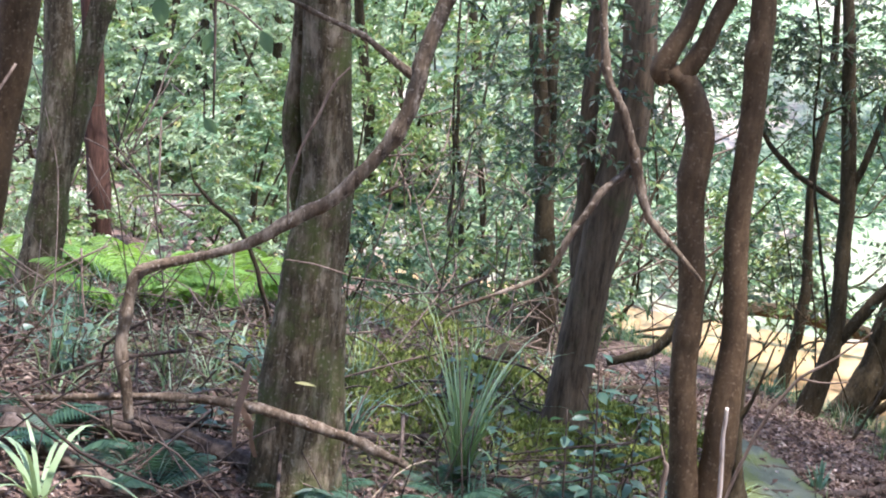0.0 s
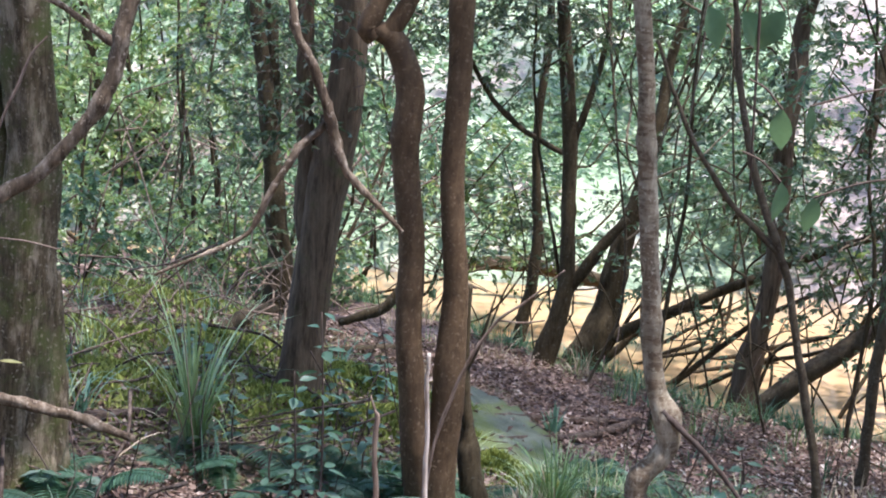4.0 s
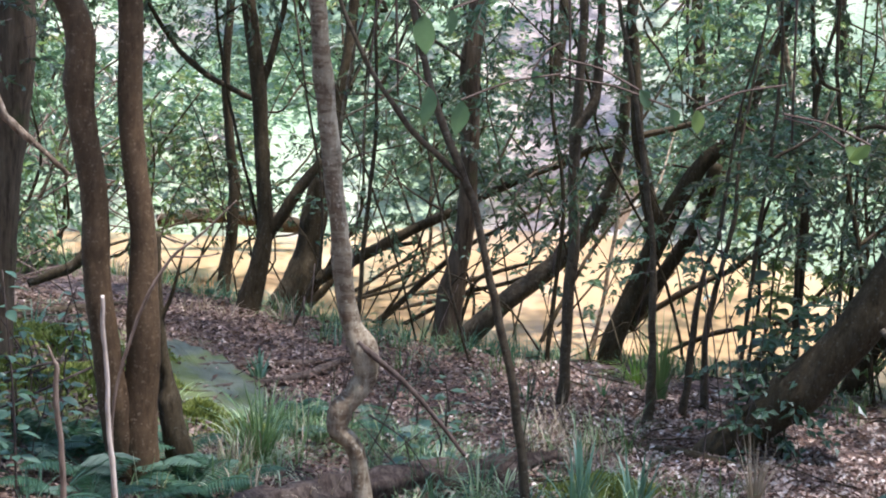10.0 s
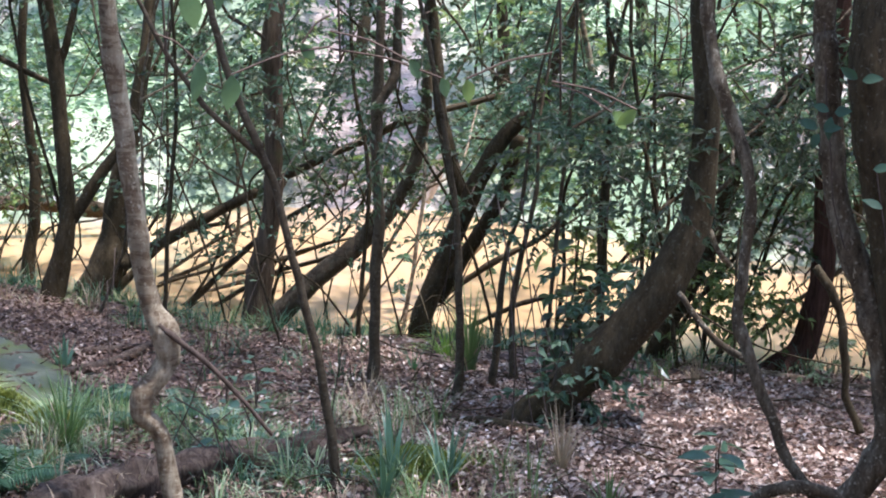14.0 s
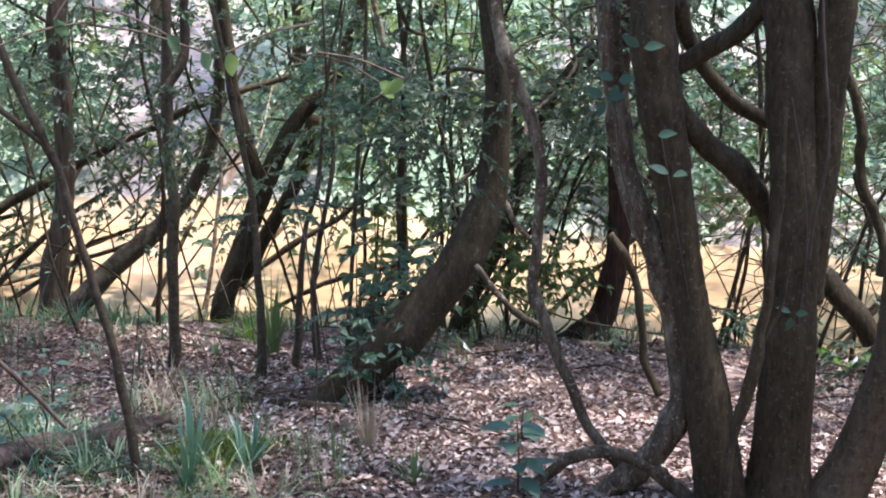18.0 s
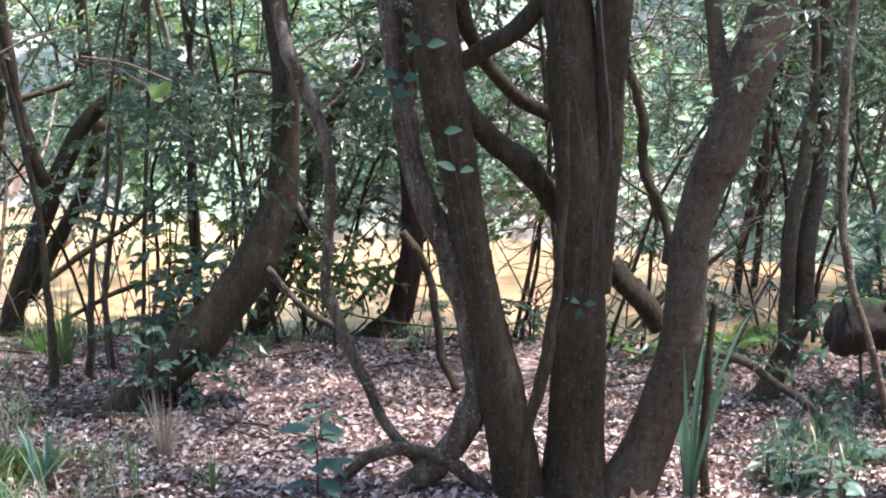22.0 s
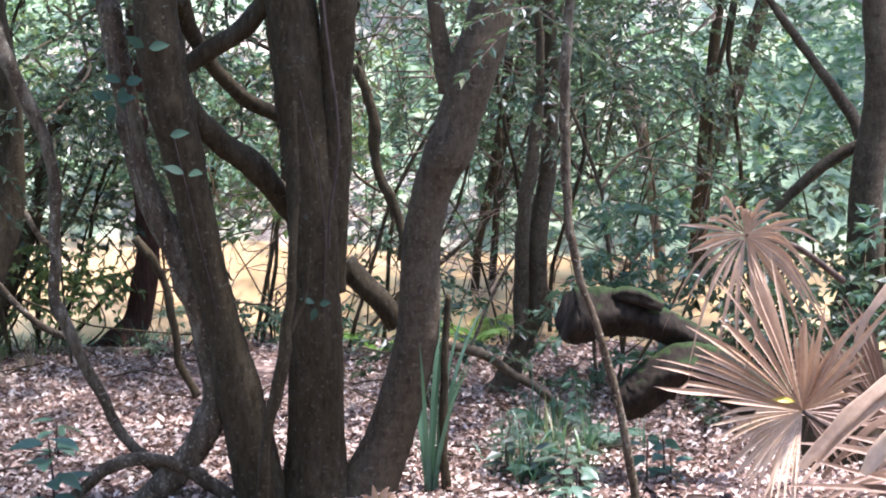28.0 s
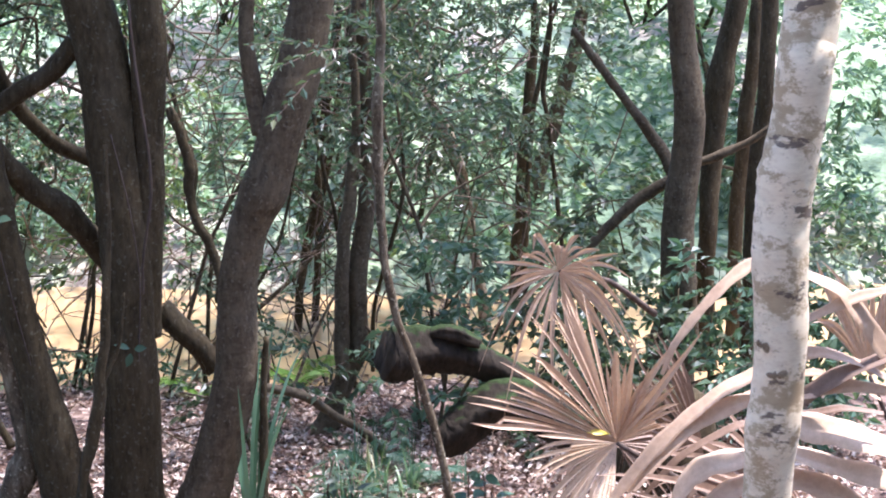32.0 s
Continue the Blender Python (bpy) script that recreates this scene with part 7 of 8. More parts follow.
def shore_grass():
    r = np.random.default_rng(41)
    line = SHORE[4:12]
    total = sum(math.dist(a, b) for a, b in zip(line, line[1:])) * 0.8
    for k in range(64):
        x, y = along_line(line, total * (k + r.uniform(0, 1)) / 64)
        x, y = x - r.uniform(-0.1, 1.5) * 0.6, y - r.uniform(-0.1, 1.5) * 0.75
        small_tuft("small grass tuft near the waterline", (x, y), int(r.integers(14, 34)), r.uniform(0.12, 0.32), 0.007, r.uniform(0.1, 0.22), M_GRASS if k % 3 else M_GRASS_DRY, 700 + k, group="shoreline grass tufts")
    for k in range(30):
        x, y = r.uniform(-3.2, 3.2), r.uniform(6.6, 10.5)
        if side_distance(SHORE, np.array([x]), np.array([y]))[0] > 0.6:
            small_tuft("small grass tuft on the forest floor", (x, y), int(r.integers(10, 22)), r.uniform(0.15, 0.38), 0.008, r.uniform(0.12, 0.26), M_GRASS if k % 2 else M_GRASS_BLUE, 800 + k, group="forest floor grass tufts")
    for k in range(18):
        x, y = r.uniform(-2.3, -0.2), r.uniform(7.3, 9.0)
        small_tuft("arching pale grass among brushwood", (x, y), int(r.integers(18, 30)), r.uniform(0.3, 0.5), 0.011, r.uniform(0.35, 0.6), (M_GRASS_PALE, M_GRASS_BLUE)[k % 2], 1160 + k, group="brushwood grass tufts")
    for k in range(34):
        x, y = r.uniform(-2.4, 1.0), r.uniform(8.3, 11.5)
        small_tuft("fine pale grass tuft on the mossy mound", (x, y), int(r.integers(16, 34)), r.uniform(0.18, 0.42), 0.006, r.uniform(0.2, 0.4), (M_GRASS_PALE, M_GRASS, M_GRASS_BLUE)[k % 3], 930 + k, group="mound grass tufts")
    # verge grass; its dark blades also draw the line of shade by the water
    verge = {True: [], False: []}
    for k in range(110):
        x, y = along_line(line, total * (k + r.uniform(0, 1)) / 110)
        off = r.uniform(-0.02, 0.45)
        x, y = x - 0.6 * off, y - 0.8 * off
        for i in range(4):
            verge[k % 3 == 1].append(blades(x + r.normal() * 0.05, y + r.normal() * 0.05, int(r.integers(9, 15)), r.uniform(0.08, 0.3), 0.007, r.uniform(0.14, 0.42), r, r.uniform(0.4, 1.0)))
    for green, sets in verge.items():
        v, f = join(sets)
        x, y = along_line(line, total * 0.5)
        foot_at = np.array([x, y, floor_z(x, y)])
        ob = new("verge_grass", make_mesh("verge_grass", v - foot_at, f, M_GRASS if green else M_FERN_BLUE, True))
        ob.location = foot_at
        tagged(ob, "short green grass along the verge of the creek" if green else "short dark blue-green grass along the verge of the creek", "grass", kind="stuff")
    for k in range(26):
        x, y = r.normal(2.35, 0.35), r.normal(7.35, 0.4)
        small_tuft("dense fine green grass on the slope", (x, y), int(r.integers(36, 60)), r.uniform(0.2, 0.36), 0.006, r.uniform(0.25, 0.42), (M_GRASS_PALE, M_GRASS, M_GRASS_BLUE)[k % 3], 1200 + k, group="slope grass tufts")
    for k in range(100):
        x, y = r.uniform(1.5, 3.9), r.uniform(5.9, 8.3)
        if (x - 1.88) ** 2 / 0.1 + (y - 8.7) ** 2 / 1.3 > 1:
            small_tuft("fine green grass clump on the slope", (x, y), int(r.integers(14, 36)), r.uniform(0.14, 0.36), 0.006, r.uniform(0.15, 0.36), (M_GRASS, M_GRASS_PALE, M_GRASS, M_GRASS_DRY)[k % 4], 860 + k, group="slope grass tufts")
    sets = []
    for k in range(70):
        x, y = (r.uniform(2.3, 3.3), r.uniform(6.5, 7.5)) if k % 2 else (r.uniform(2.9, 4.3), r.uniform(8.6, 10.4))
        sets.append(blades(x, y, int(r.integers(7, 16)), r.uniform(0.12, 0.30), 0.007, r.uniform(0.12, 0.3), r, r.uniform(0.5, 1.0)))
    v, f = join(sets)
    foot_at = np.array([3.2, 8.2, floor_z(3.2, 8.2)])
    ob = new("sparse_grass", make_mesh("sparse_grass", v - foot_at, f, M_FERN_BLUE, True))
    ob.location = foot_at
    tagged(ob, "sparse thin dark grass growing through the leaf litter", "grass", kind="stuff")


shore_grass()


def fern(label, at, fronds, long, mat, seed, lift=0.5):
    """Feathered fronds rising from a crown: a midrib and two rows of tapering leaflets each."""
    r = np.random.default_rng(seed)
    x, y = at
    z = floor_z(x, y)
    t = thing("fern", (x, y, z), label, "fern")
    for i in range(fronds):
        a, L = r.uniform(0, 6.28), long * r.uniform(0.7, 1.1)
        d = np.array([math.cos(a), math.sin(a), 0])
        s = np.array([-math.sin(a), math.cos(a), 0])
        n = 22
        u = np.linspace(0.12, 1, n)
        p = np.array([x, y, z]) + d * (L * u)[:, None] * 0.85 + np.array([0, 0, 1]) * (L * lift * (1.6 * u - 1.1 * u * u))[:, None]
        w = L * 0.26 * np.sin(np.pi * np.clip(u * 0.9 + 0.1, 0, 1)) ** 0.8 + 0.006
        base = np.vstack([p, p])
        al = np.vstack([s * 0.95 + d * 0.35 + np.array([0, 0, -0.12])] * n + [-s * 0.95 + d * 0.35 + np.array([0, 0, -0.12])] * n)
        v, f = leaf_mesh(base, al, np.tile([0, 0, 1.0], (2 * n, 1)) + r.normal(0, 0.12, (2 * n, 3)), np.tile(w, 2), np.full(2 * n, L * 0.045), 0.1)
        rib = tube(np.column_stack([p, np.linspace(0.004, 0.001, n)]), 4, 0.0)
        blade = part("frond", v, f, mat, t)
        part("midrib", *rib, mat, blade)
    return t


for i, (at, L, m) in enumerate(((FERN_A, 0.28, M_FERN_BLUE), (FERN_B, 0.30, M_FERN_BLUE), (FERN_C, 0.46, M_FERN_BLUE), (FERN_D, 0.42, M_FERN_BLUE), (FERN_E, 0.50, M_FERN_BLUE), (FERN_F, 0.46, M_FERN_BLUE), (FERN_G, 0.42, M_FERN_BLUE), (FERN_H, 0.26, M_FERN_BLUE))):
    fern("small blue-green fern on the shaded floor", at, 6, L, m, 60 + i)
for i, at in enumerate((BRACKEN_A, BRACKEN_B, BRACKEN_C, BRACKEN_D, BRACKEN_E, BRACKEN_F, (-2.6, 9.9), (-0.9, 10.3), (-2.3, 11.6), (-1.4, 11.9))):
    fern("bright green bracken fern coloured as if in a sun patch", at, 9, 0.55, M_FERN, 80 + i, 0.9)
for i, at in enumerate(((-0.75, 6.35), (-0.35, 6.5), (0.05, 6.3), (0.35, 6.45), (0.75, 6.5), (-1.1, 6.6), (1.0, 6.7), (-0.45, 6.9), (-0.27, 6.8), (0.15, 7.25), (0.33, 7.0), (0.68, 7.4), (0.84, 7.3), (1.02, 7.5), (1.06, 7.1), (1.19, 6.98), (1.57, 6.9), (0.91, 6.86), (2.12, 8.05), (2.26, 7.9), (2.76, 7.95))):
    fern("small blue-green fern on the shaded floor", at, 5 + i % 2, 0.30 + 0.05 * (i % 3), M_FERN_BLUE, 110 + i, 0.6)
fern("bright fern near the waterline", FERN_FAR, 9, 0.42, M_FERN, 95, 0.8)
fern("bright fern near the waterline", (7.3, 6.6), 8, 0.36, M_FERN, 96, 0.8)


def seedling(label, at, tall, leaves, L, W, mat, seed, lean=(0, 0), name="seedling", stems=1):
    """A young plant with broad leaves in pairs up a thin stem."""
    r = np.random.default_rng(seed)
    x, y = at
    z = floor_z(x, y)
    t = thing(name, (x, y, z), label, "plant")
    for s in range(stems):
        bx, by = x + r.normal() * 0.07 * (stems > 1), y + r.normal() * 0.07 * (stems > 1)
        h = tall * (1 if s == 0 else r.uniform(0.5, 1))
        line = [(bx, by, z - 0.02, 0.006), (bx + lean[0] * 0.5 + r.normal() * 0.03, by + lean[1] * 0.5, z + h * 0.5, 0.005), (bx + lean[0], by + lean[1], z + h, 0.003)]
        sp = spline(line, 6)
        v, f = tube(sp, 5, 0.02)
        stem = part("stem", v, f, M_TWIG, t, smooth=True)
        for i in range(leaves):
            u = 0.25 + 0.75 * i / max(1, leaves - 1)
            p = sp[min(len(sp) - 1, int(u * (len(sp) - 1)))][:3]
            a = i * 2.4 + r.normal() * 0.4
            d = np.array([math.cos(a), math.sin(a), r.uniform(-0.3, 0.35)])
            v, f = broad_leaf(p + d * 0.02, d, np.array([0, 0, 1]) + r.normal(size=3) * 0.3, L * r.uniform(0.7, 1.15), W * r.uniform(0.8, 1.1))
            part("leaf", v, f, mat, stem, smooth=True)
    return t


seedling("broad-leaved green seedling on pale leaf litter", SEEDLING, 0.36, 11, 0.16, 0.075, M_LEAF_BLUE, 1)
seedling("small broad-leaved seedling on leaf litter", SEEDLING_B, 0.2, 7, 0.13, 0.06, M_LEAF_BLUE, 2)
seedling("blue-green sapling with broad leaves", (0.56, 6.75), 1.0, 24, 0.085, 0.040, M_LEAF_BLUE, 3, (-0.03, 0.0), stems=2)
seedling("blue-green broad-leaved undergrowth plant", BLUE_B, 0.35, 12, 0.085, 0.040, M_LEAF_BLUE, 4, stems=3)
seedling("blue-green broad-leaved undergrowth plant", BLUE_C, 0.3, 10, 0.085, 0.040, M_LEAF_BLUE, 5, stems=2)
seedling("blue-green broad-leaved undergrowth plant", BLUE_D, 0.4, 12, 0.085, 0.040, M_LEAF_BLUE, 6, stems=3)
seedling("leafy climber at the foot of a leaning trunk", CLIMBER, 0.75, 18, 0.12, 0.07, M_LEAF_DARK, 7, (0.05, 0.1), stems=3)
seedling("tall herb with broad heart-shaped leaves", HEART_SHRUB, 0.9, 14, 0.15, 0.12, M_LEAF_DARK, 8, (-0.1, 0), stems=2)
seedling("green herb with upright leaves", HERB_A, 0.3, 10, 0.12, 0.036, M_LEAF_DARK, 9, stems=4)
seedling("green herb with upright leaves", HERB_B, 0.28, 10, 0.11, 0.036, M_LEAF_DARK, 10, stems=4)
for k, (x, y) in enumerate(((-1.0, 7.3), (-1.7, 7.8), (-0.9, 8.3), (-2.2, 8.2), (0.9, 7.6), (1.3, 7.7), (2.6, 7.2), (2.9, 7.9), (6.3, 3.9), (5.6, 3.8))):
    seedling("small dark green undergrowth plant", (x, y), 0.25 + 0.03 * (k % 4), 8, 0.09, 0.045, (M_LEAF_BLUE, M_LEAF_MID)[k % 2], 20 + k, stems=3)

r = np.random.default_rng(91)
for k in range(10):
    x, y = r.uniform(-0.25, 1.3), r.uniform(6.7, 8.4)
    seedling("blue-green leafy undergrowth plant", (x, y), r.uniform(0.22, 0.42), 8, 0.08, 0.038, (M_LEAF_BLUE, M_LEAF_BLUE, M_LEAF_DARK)[k % 3], 130 + k, stems=3)

for k, (gx, gy) in enumerate(((6.26, 4.51), (6.55, 4.49), (5.89, 4.44), (6.62, 4.87))):
    for i in range(4):
        small_tuft("thin green grass before the curled log", (gx + r.normal() * 0.12, gy + r.normal() * 0.12), 18, r.uniform(0.2, 0.38), 0.007, r.uniform(0.1, 0.22), (M_GRASS, M_GRASS_BLUE, M_FERN_BLUE)[(i + k) % 3], 1900 + 10 * k + i, group="grass before the log")
    fern("soft green fern before the curled log", (gx + 0.06, gy - 0.05), 5, 0.26, M_FERN_BLUE, 140 + k, 0.9)

shrub("leafy blue-green climber covering a trunk's foot", (4.62, 7.45), [(4.55, 7.42, 0.32, 0.2, 0.2, 0.2, 16), (4.7, 7.5, 0.6, 0.2, 0.18, 0.25, 18), (4.85, 7.58, 0.85, 0.2, 0.2, 0.2, 12)], M_LEAF_MID, (0.07, 0.038), 4, 12, 0.25, seed=79, rad=0.006)
shrub("small bright green bush over the waterline", (6.15, 8.2), [(6.1, 8.2, 0.58, 0.24, 0.24, 0.19, 44), (6.3, 8.1, 0.48, 0.2, 0.2, 0.16, 26)], M_LEAF_SUN, (0.055, 0.03), 4, 14, 0.18, seed=77, rad=0.008)
shrub("low ferny green clump at the water's edge", (7.1, 7.35), [(7.1, 7.35, 0.28, 0.25, 0.25, 0.13, 30), (7.3, 7.2, 0.25, 0.2, 0.2, 0.12, 18)], M_LEAF_MID, (0.05, 0.022), 3, 16, 0.2, seed=80, rad=0.006)
shrub("small pale green plant at the water's edge", (6.5, 7.6), [(6.5, 7.6, 0.3, 0.15, 0.15, 0.2, 20)], M_LEAF_PALE, (0.045, 0.022), 3, 12, 0.16, seed=81, rad=0.005)
branch("fallen_log", "grey fallen log lying along the near waterline", "log", M_BRANCH, [[(x, y, floor_z(x, y) + 0.035, w) for x, y, w in ((5.7, 8.5, 0.022), (5.95, 8.22, 0.03), (6.25, 7.9, 0.034), (6.5, 7.55, 0.034), (6.72, 7.2, 0.03))]], 10, 0.14, rough=0.05)
shrub("dark green shrub between the trunks", (6.6, 5.5), [(6.6, 5.5, 0.55, 0.35, 0.35, 0.25, 40)], M_LEAF_DARK, (0.06, 0.03), 4, 14, 0.25, seed=78, rad=0.01)
for k, (x, y, h) in enumerate(((7.9, 4.5, 0.9), (8.4, 4.0, 0.8), (7.6, 4.2, 0.7), (7.4, 5.0, 1.0), (8.8, 3.6, 0.9), (8.3, 3.3, 0.8), (9.2, 5.2, 1.1))):
    shrub("leafy green shrub behind the dead palm fronds", (x, y), [(x, y, h * 0.55, 0.4, 0.4, 0.3, 34), (x + 0.15, y - 0.1, h, 0.35, 0.35, 0.25, 30)], M_LEAF_MID if k % 2 else M_LEAF_DARK, (0.075, 0.040), 4, 14, 0.3, group="shrubs behind the fronds", seed=400 + k, rad=0.012)


# ---- brushwood ----
def brushwood(name, label, spot, count, long, thick, lift, mat, seed, high=0.0, curl=0.06):
    r = np.random.default_rng(seed)
    x0, x1, y0, y1 = spot
    pieces = []
    for i in range(count):
        x, y = r.uniform(x0, x1), r.uniform(y0, y1)
        L, a, e = long * r.uniform(0.4, 1.2), r.uniform(0, 6.28), r.normal(0, lift)
        d = np.array([math.cos(a), math.sin(a), e])
        b = np.array([x, y, floor_z(x, y) + r.uniform(0.01, 0.08) + abs(e) * L * 0.5 + r.uniform(0, high)])
        w = thick * r.uniform(0.5, 1.2)
        pieces.append((b, tube(spline([(*(b - d * L / 2), w), (*(b - d * L * 0.1 + r.normal(size=3) * curl * L), w * 0.8), (*(b + d * L * 0.25 + r.normal(size=3) * curl * L), w * 0.6), (*(b + d * L / 2), w * 0.4)], 3), 5, 0.05, seed=i)))
    t = thing(name, (*pieces[0][0][:2], floor_z(*pieces[0][0][:2])), label, "twigs")
    for b, (v, f) in pieces:
        part("twig", v, f, mat, t, smooth=True)


brushwood("brushwood", "tangle of thin bare grey twigs on the slope", (-3.2, -0.4, 6.4, 9.2), 190, 0.9, 0.006, 0.55, M_DEADWOOD, 1)
brushwood("brushwood", "dark brown twigs scattered on the slope", (-3.2, 0.8, 6.2, 9.0), 120, 0.8, 0.009, 0.25, M_DEAD_RED, 2)
brushwood("twig_litter", "thin twigs scattered over the leaf litter", (1.2, 8.2, 4.2, 9.2), 260, 0.45, 0.005, 0.08, M_BARK_DARK, 3)
brushwood("brushwood", "bare twigs standing along the waterline", (2.5, 7.5, 8.2, 11.0), 40, 0.6, 0.005, 0.6, M_BARK_DARK, 4, 0.0, 0.22)
brushwood("brushwood", "bare grey twigs beside the hanging branch", (-0.2, 1.1, 9.5, 12.0), 90, 0.9, 0.007, 0.7, M_DEADWOOD, 5)

brushwood("bare_thicket", "tangle of bare grey twigs over the water's edge", (6.8, 9.6, 5.4, 9.2), 300, 0.7, 0.006, 0.6, M_DEADWOOD, 6, 2.5, 0.2)
brushwood("bare_thicket", "tangle of bare dark twigs over the water's edge", (5.5, 9.8, 6.0, 9.8), 120, 0.8, 0.006, 0.8, M_BARK_DARK, 7, 2.4, 0.24)
brushwood("bare_thicket", "tangle of bare grey twigs high over the creek", (8.2, 10.6, 5.5, 8.8), 130, 0.9, 0.007, 0.7, M_DEADWOOD, 12, 3.2, 0.22)
brushwood("bare_thicket", "tangle of bare pale twigs on the far bank", (-0.5, 2.5, 13.5, 15.5), 110, 1.2, 0.010, 0.8, M_DEADWOOD, 8, 1.2)

brushwood("brushwood", "reddish dead twigs in the sunlit gap", (-5.0, -2.4, 12.5, 17.0), 60, 1.2, 0.010, 0.9, M_DEAD_RED, 9, 0.8, 0.1)


brushwood("dead_stalks", "thin bare stalks standing in the litter", (2.0, 4.6, 6.4, 8.8), 46, 0.42, 0.004, 2.2, M_TWIG, 10, 0.0, 0.04)
brushwood("dead_stalks", "thin bare stalks standing on the mound", (-1.6, 1.2, 6.6, 8.6), 40, 0.4, 0.004, 2.2, M_TWIG, 11, 0.0, 0.05)


def wavy_lianas(count):
    """Thin twisting lianas strung through the waterside trees."""
    r = np.random.default_rng(77)
    for k in range(count):
        u = (k + r.uniform(0, 1)) / count
        x, y = along_line(SHORE[6:13], u * 7.5)
        x, y = x + r.normal() * 0.5, y + r.normal() * 0.4
        w = r.uniform(0.006, 0.016)
        at, d = np.array([x, y, r.uniform(1.2, 2.0)]), np.array([r.normal(), r.normal() * 0.4, 0.5])
        p = []
        for i in range(11):
            p.append((*at, w * (1 - 0.04 * i)))
            d = d * 0.62 + np.array([r.normal() * 0.55, r.normal() * 0.3, 0.16 + r.normal() * 0.4])
            at = at + d / np.linalg.norm(d) * 0.3
        p = p + [(*(at + np.array([0.1, 0.1, 1.0])), w * 0.5), (*(at + np.array([0.1, 0.2, 2.4])), w * 0.5)]
        branch("liana", "thin twisting bare liana among waterside trees", "liana", (M_BARK_DARK, M_BARK_LICHEN)[k % 2], [p], 6, 0.06)


wavy_lianas(14)


# ---- dead palm fronds ----
RIGHT, UP, FRONT = np.array([0.63, -0.78, 0.0]), np.array([0.0, 0.0, 1.0]), np.array([-0.77, -0.62, 0.12])


def leaflet(hub, way, normal, L, W, droop, fold, web, r):
    """One folded segment of a fan leaf: joined to its neighbours as far as the web, then narrowing to a tip; some are snapped."""
    way = way / np.linalg.norm(way)
    side = np.cross(way, normal)
    side /= np.linalg.norm(side)
    nor = np.cross(side, way)
    V, F = [], []
    steps = 11
    bend, snap = r.normal(0, 0.06), (r.uniform(0.5, 0.8) if r.random() < 0.16 else 2.0)
    twist = r.normal(0, 0.5)
    for i in range(steps + 1):
        u = i / steps
        c = hub + way * L * u + side * bend * L * max(0, u - web) ** 2 * 4 - UP * droop * L * max(0, u - 0.3) ** 2 * 1.8
        if u > snap:
            c = c - way * L * (u - snap) * 0.7 - UP * L * (u - snap) * 0.75
        w = W * (0.03 + 0.97 * u / web if u < web else max(0.0, (1 - u) / (1 - web)) ** 0.8) * 0.5
        tw = twist * max(0, u - web)
        s2 = side * math.cos(tw) + nor * math.sin(tw)
        V += [c - s2 * w + nor * w * fold, c, c + s2 * w + nor * w * fold]
        if i:
            k = 3 * i
            F += [(k - 3, k - 2, k + 1, k), (k - 2, k - 1, k + 2, k + 1)]
    return np.array(V), F


def fan_frond(label, hub, main, normal, R, n, half, droop, seed, stalk=None, mat=M_PALM_DEAD, ragged=0.25, gap=0.0, hang=0.0, web=0.5, onto=None):
    """A dry fan leaf: a stalk and a spread of folded leaflets, each its own part; onto: one more sector of a leaf."""
    r = np.random.default_rng(seed)
    hub = np.array(hub, float)
    t = onto or thing("palm_frond", tuple(hub), label, "palm frond", "dead palm fronds")
    main = np.array(main, float) / np.linalg.norm(main)
    normal = np.array(normal, float)
    normal -= main * (normal @ main)
    normal /= np.linalg.norm(normal)
    side = np.cross(normal, main)
    step = 2 * half / n
    p1, p2 = r.uniform(0, 6.28, 2)
    for i in range(n):
        a = radians(-half + (i + 0.5) * step + r.normal(0, step * 0.08))
        if r.random() < gap:
            continue
        d = main * math.cos(a) + side * math.sin(a) + normal * (0.12 + 0.13 * math.sin(2 * a + p1) + 0.09 * math.sin(5 * a + p2) + r.normal(0, 0.03))
        L = R * (1 - ragged * r.random() ** 1.5) * (1 - hang * (1 + math.cos(a)) / 2)
        wb = web * R / L * r.uniform(0.8, 1.15)
        wb = min(0.75, wb)
        v, f = leaflet(hub, d, normal, L, 2.1 * L * wb * math.tan(radians(step) / 2), droop * r.uniform(0.2, 1.8), 0.5, wb, r)
        part("leaflet", v, f, mat, t)
    if stalk:
        v, f = tube(spline([(*hub, 0.008), (*((hub + np.array(stalk)) / 2 + np.array([0, 0, 0.05])), 0.011), (*stalk, 0.016)], 6), 7, 0.05)
        part("stalk", v, f, M_TWIG, t, smooth=True)
    return t


def heading(degrees):
    """A direction in the upright plane that faces the walker; 0 along RIGHT, 90 up."""
    return RIGHT * math.cos(radians(degrees)) + UP * math.sin(radians(degrees))


fan_frond("dry tan fan palm frond hanging over shrubs", (5.95, 3.27, 1.50), UP, FRONT + 0.45 * UP, 0.40, 44, 174, 0.5, 1, (6.6, 3.2, 1.2), M_PALM_DEAD, 0.55, 0.08, 0.30, 0.42)
FAN = (5.60, 2.80, 0.97)
big_fan = fan_frond("large dry fan palm frond spread over a log", FAN, heading(134), FRONT + 0.9 * UP, 0.70, 24, 34, 0.06, 2, (5.95, 2.2, 0.45), M_PALM_DEAD, 0.22, 0.0, 0.0, 0.62)
fan_frond("", FAN, heading(60), FRONT + 0.7 * UP, 0.36, 17, 38, 0.12, 3, None, M_PALM_DEAD, 0.4, 0.0, 0.0, 0.62, onto=big_fan)
fan_frond("", FAN, heading(72), FRONT + 0.6 * UP, 0.58, 4, 24, 0.05, 12, None, M_PALM_DEAD, 0.2, 0.0, 0.0, 0.3, onto=big_fan)
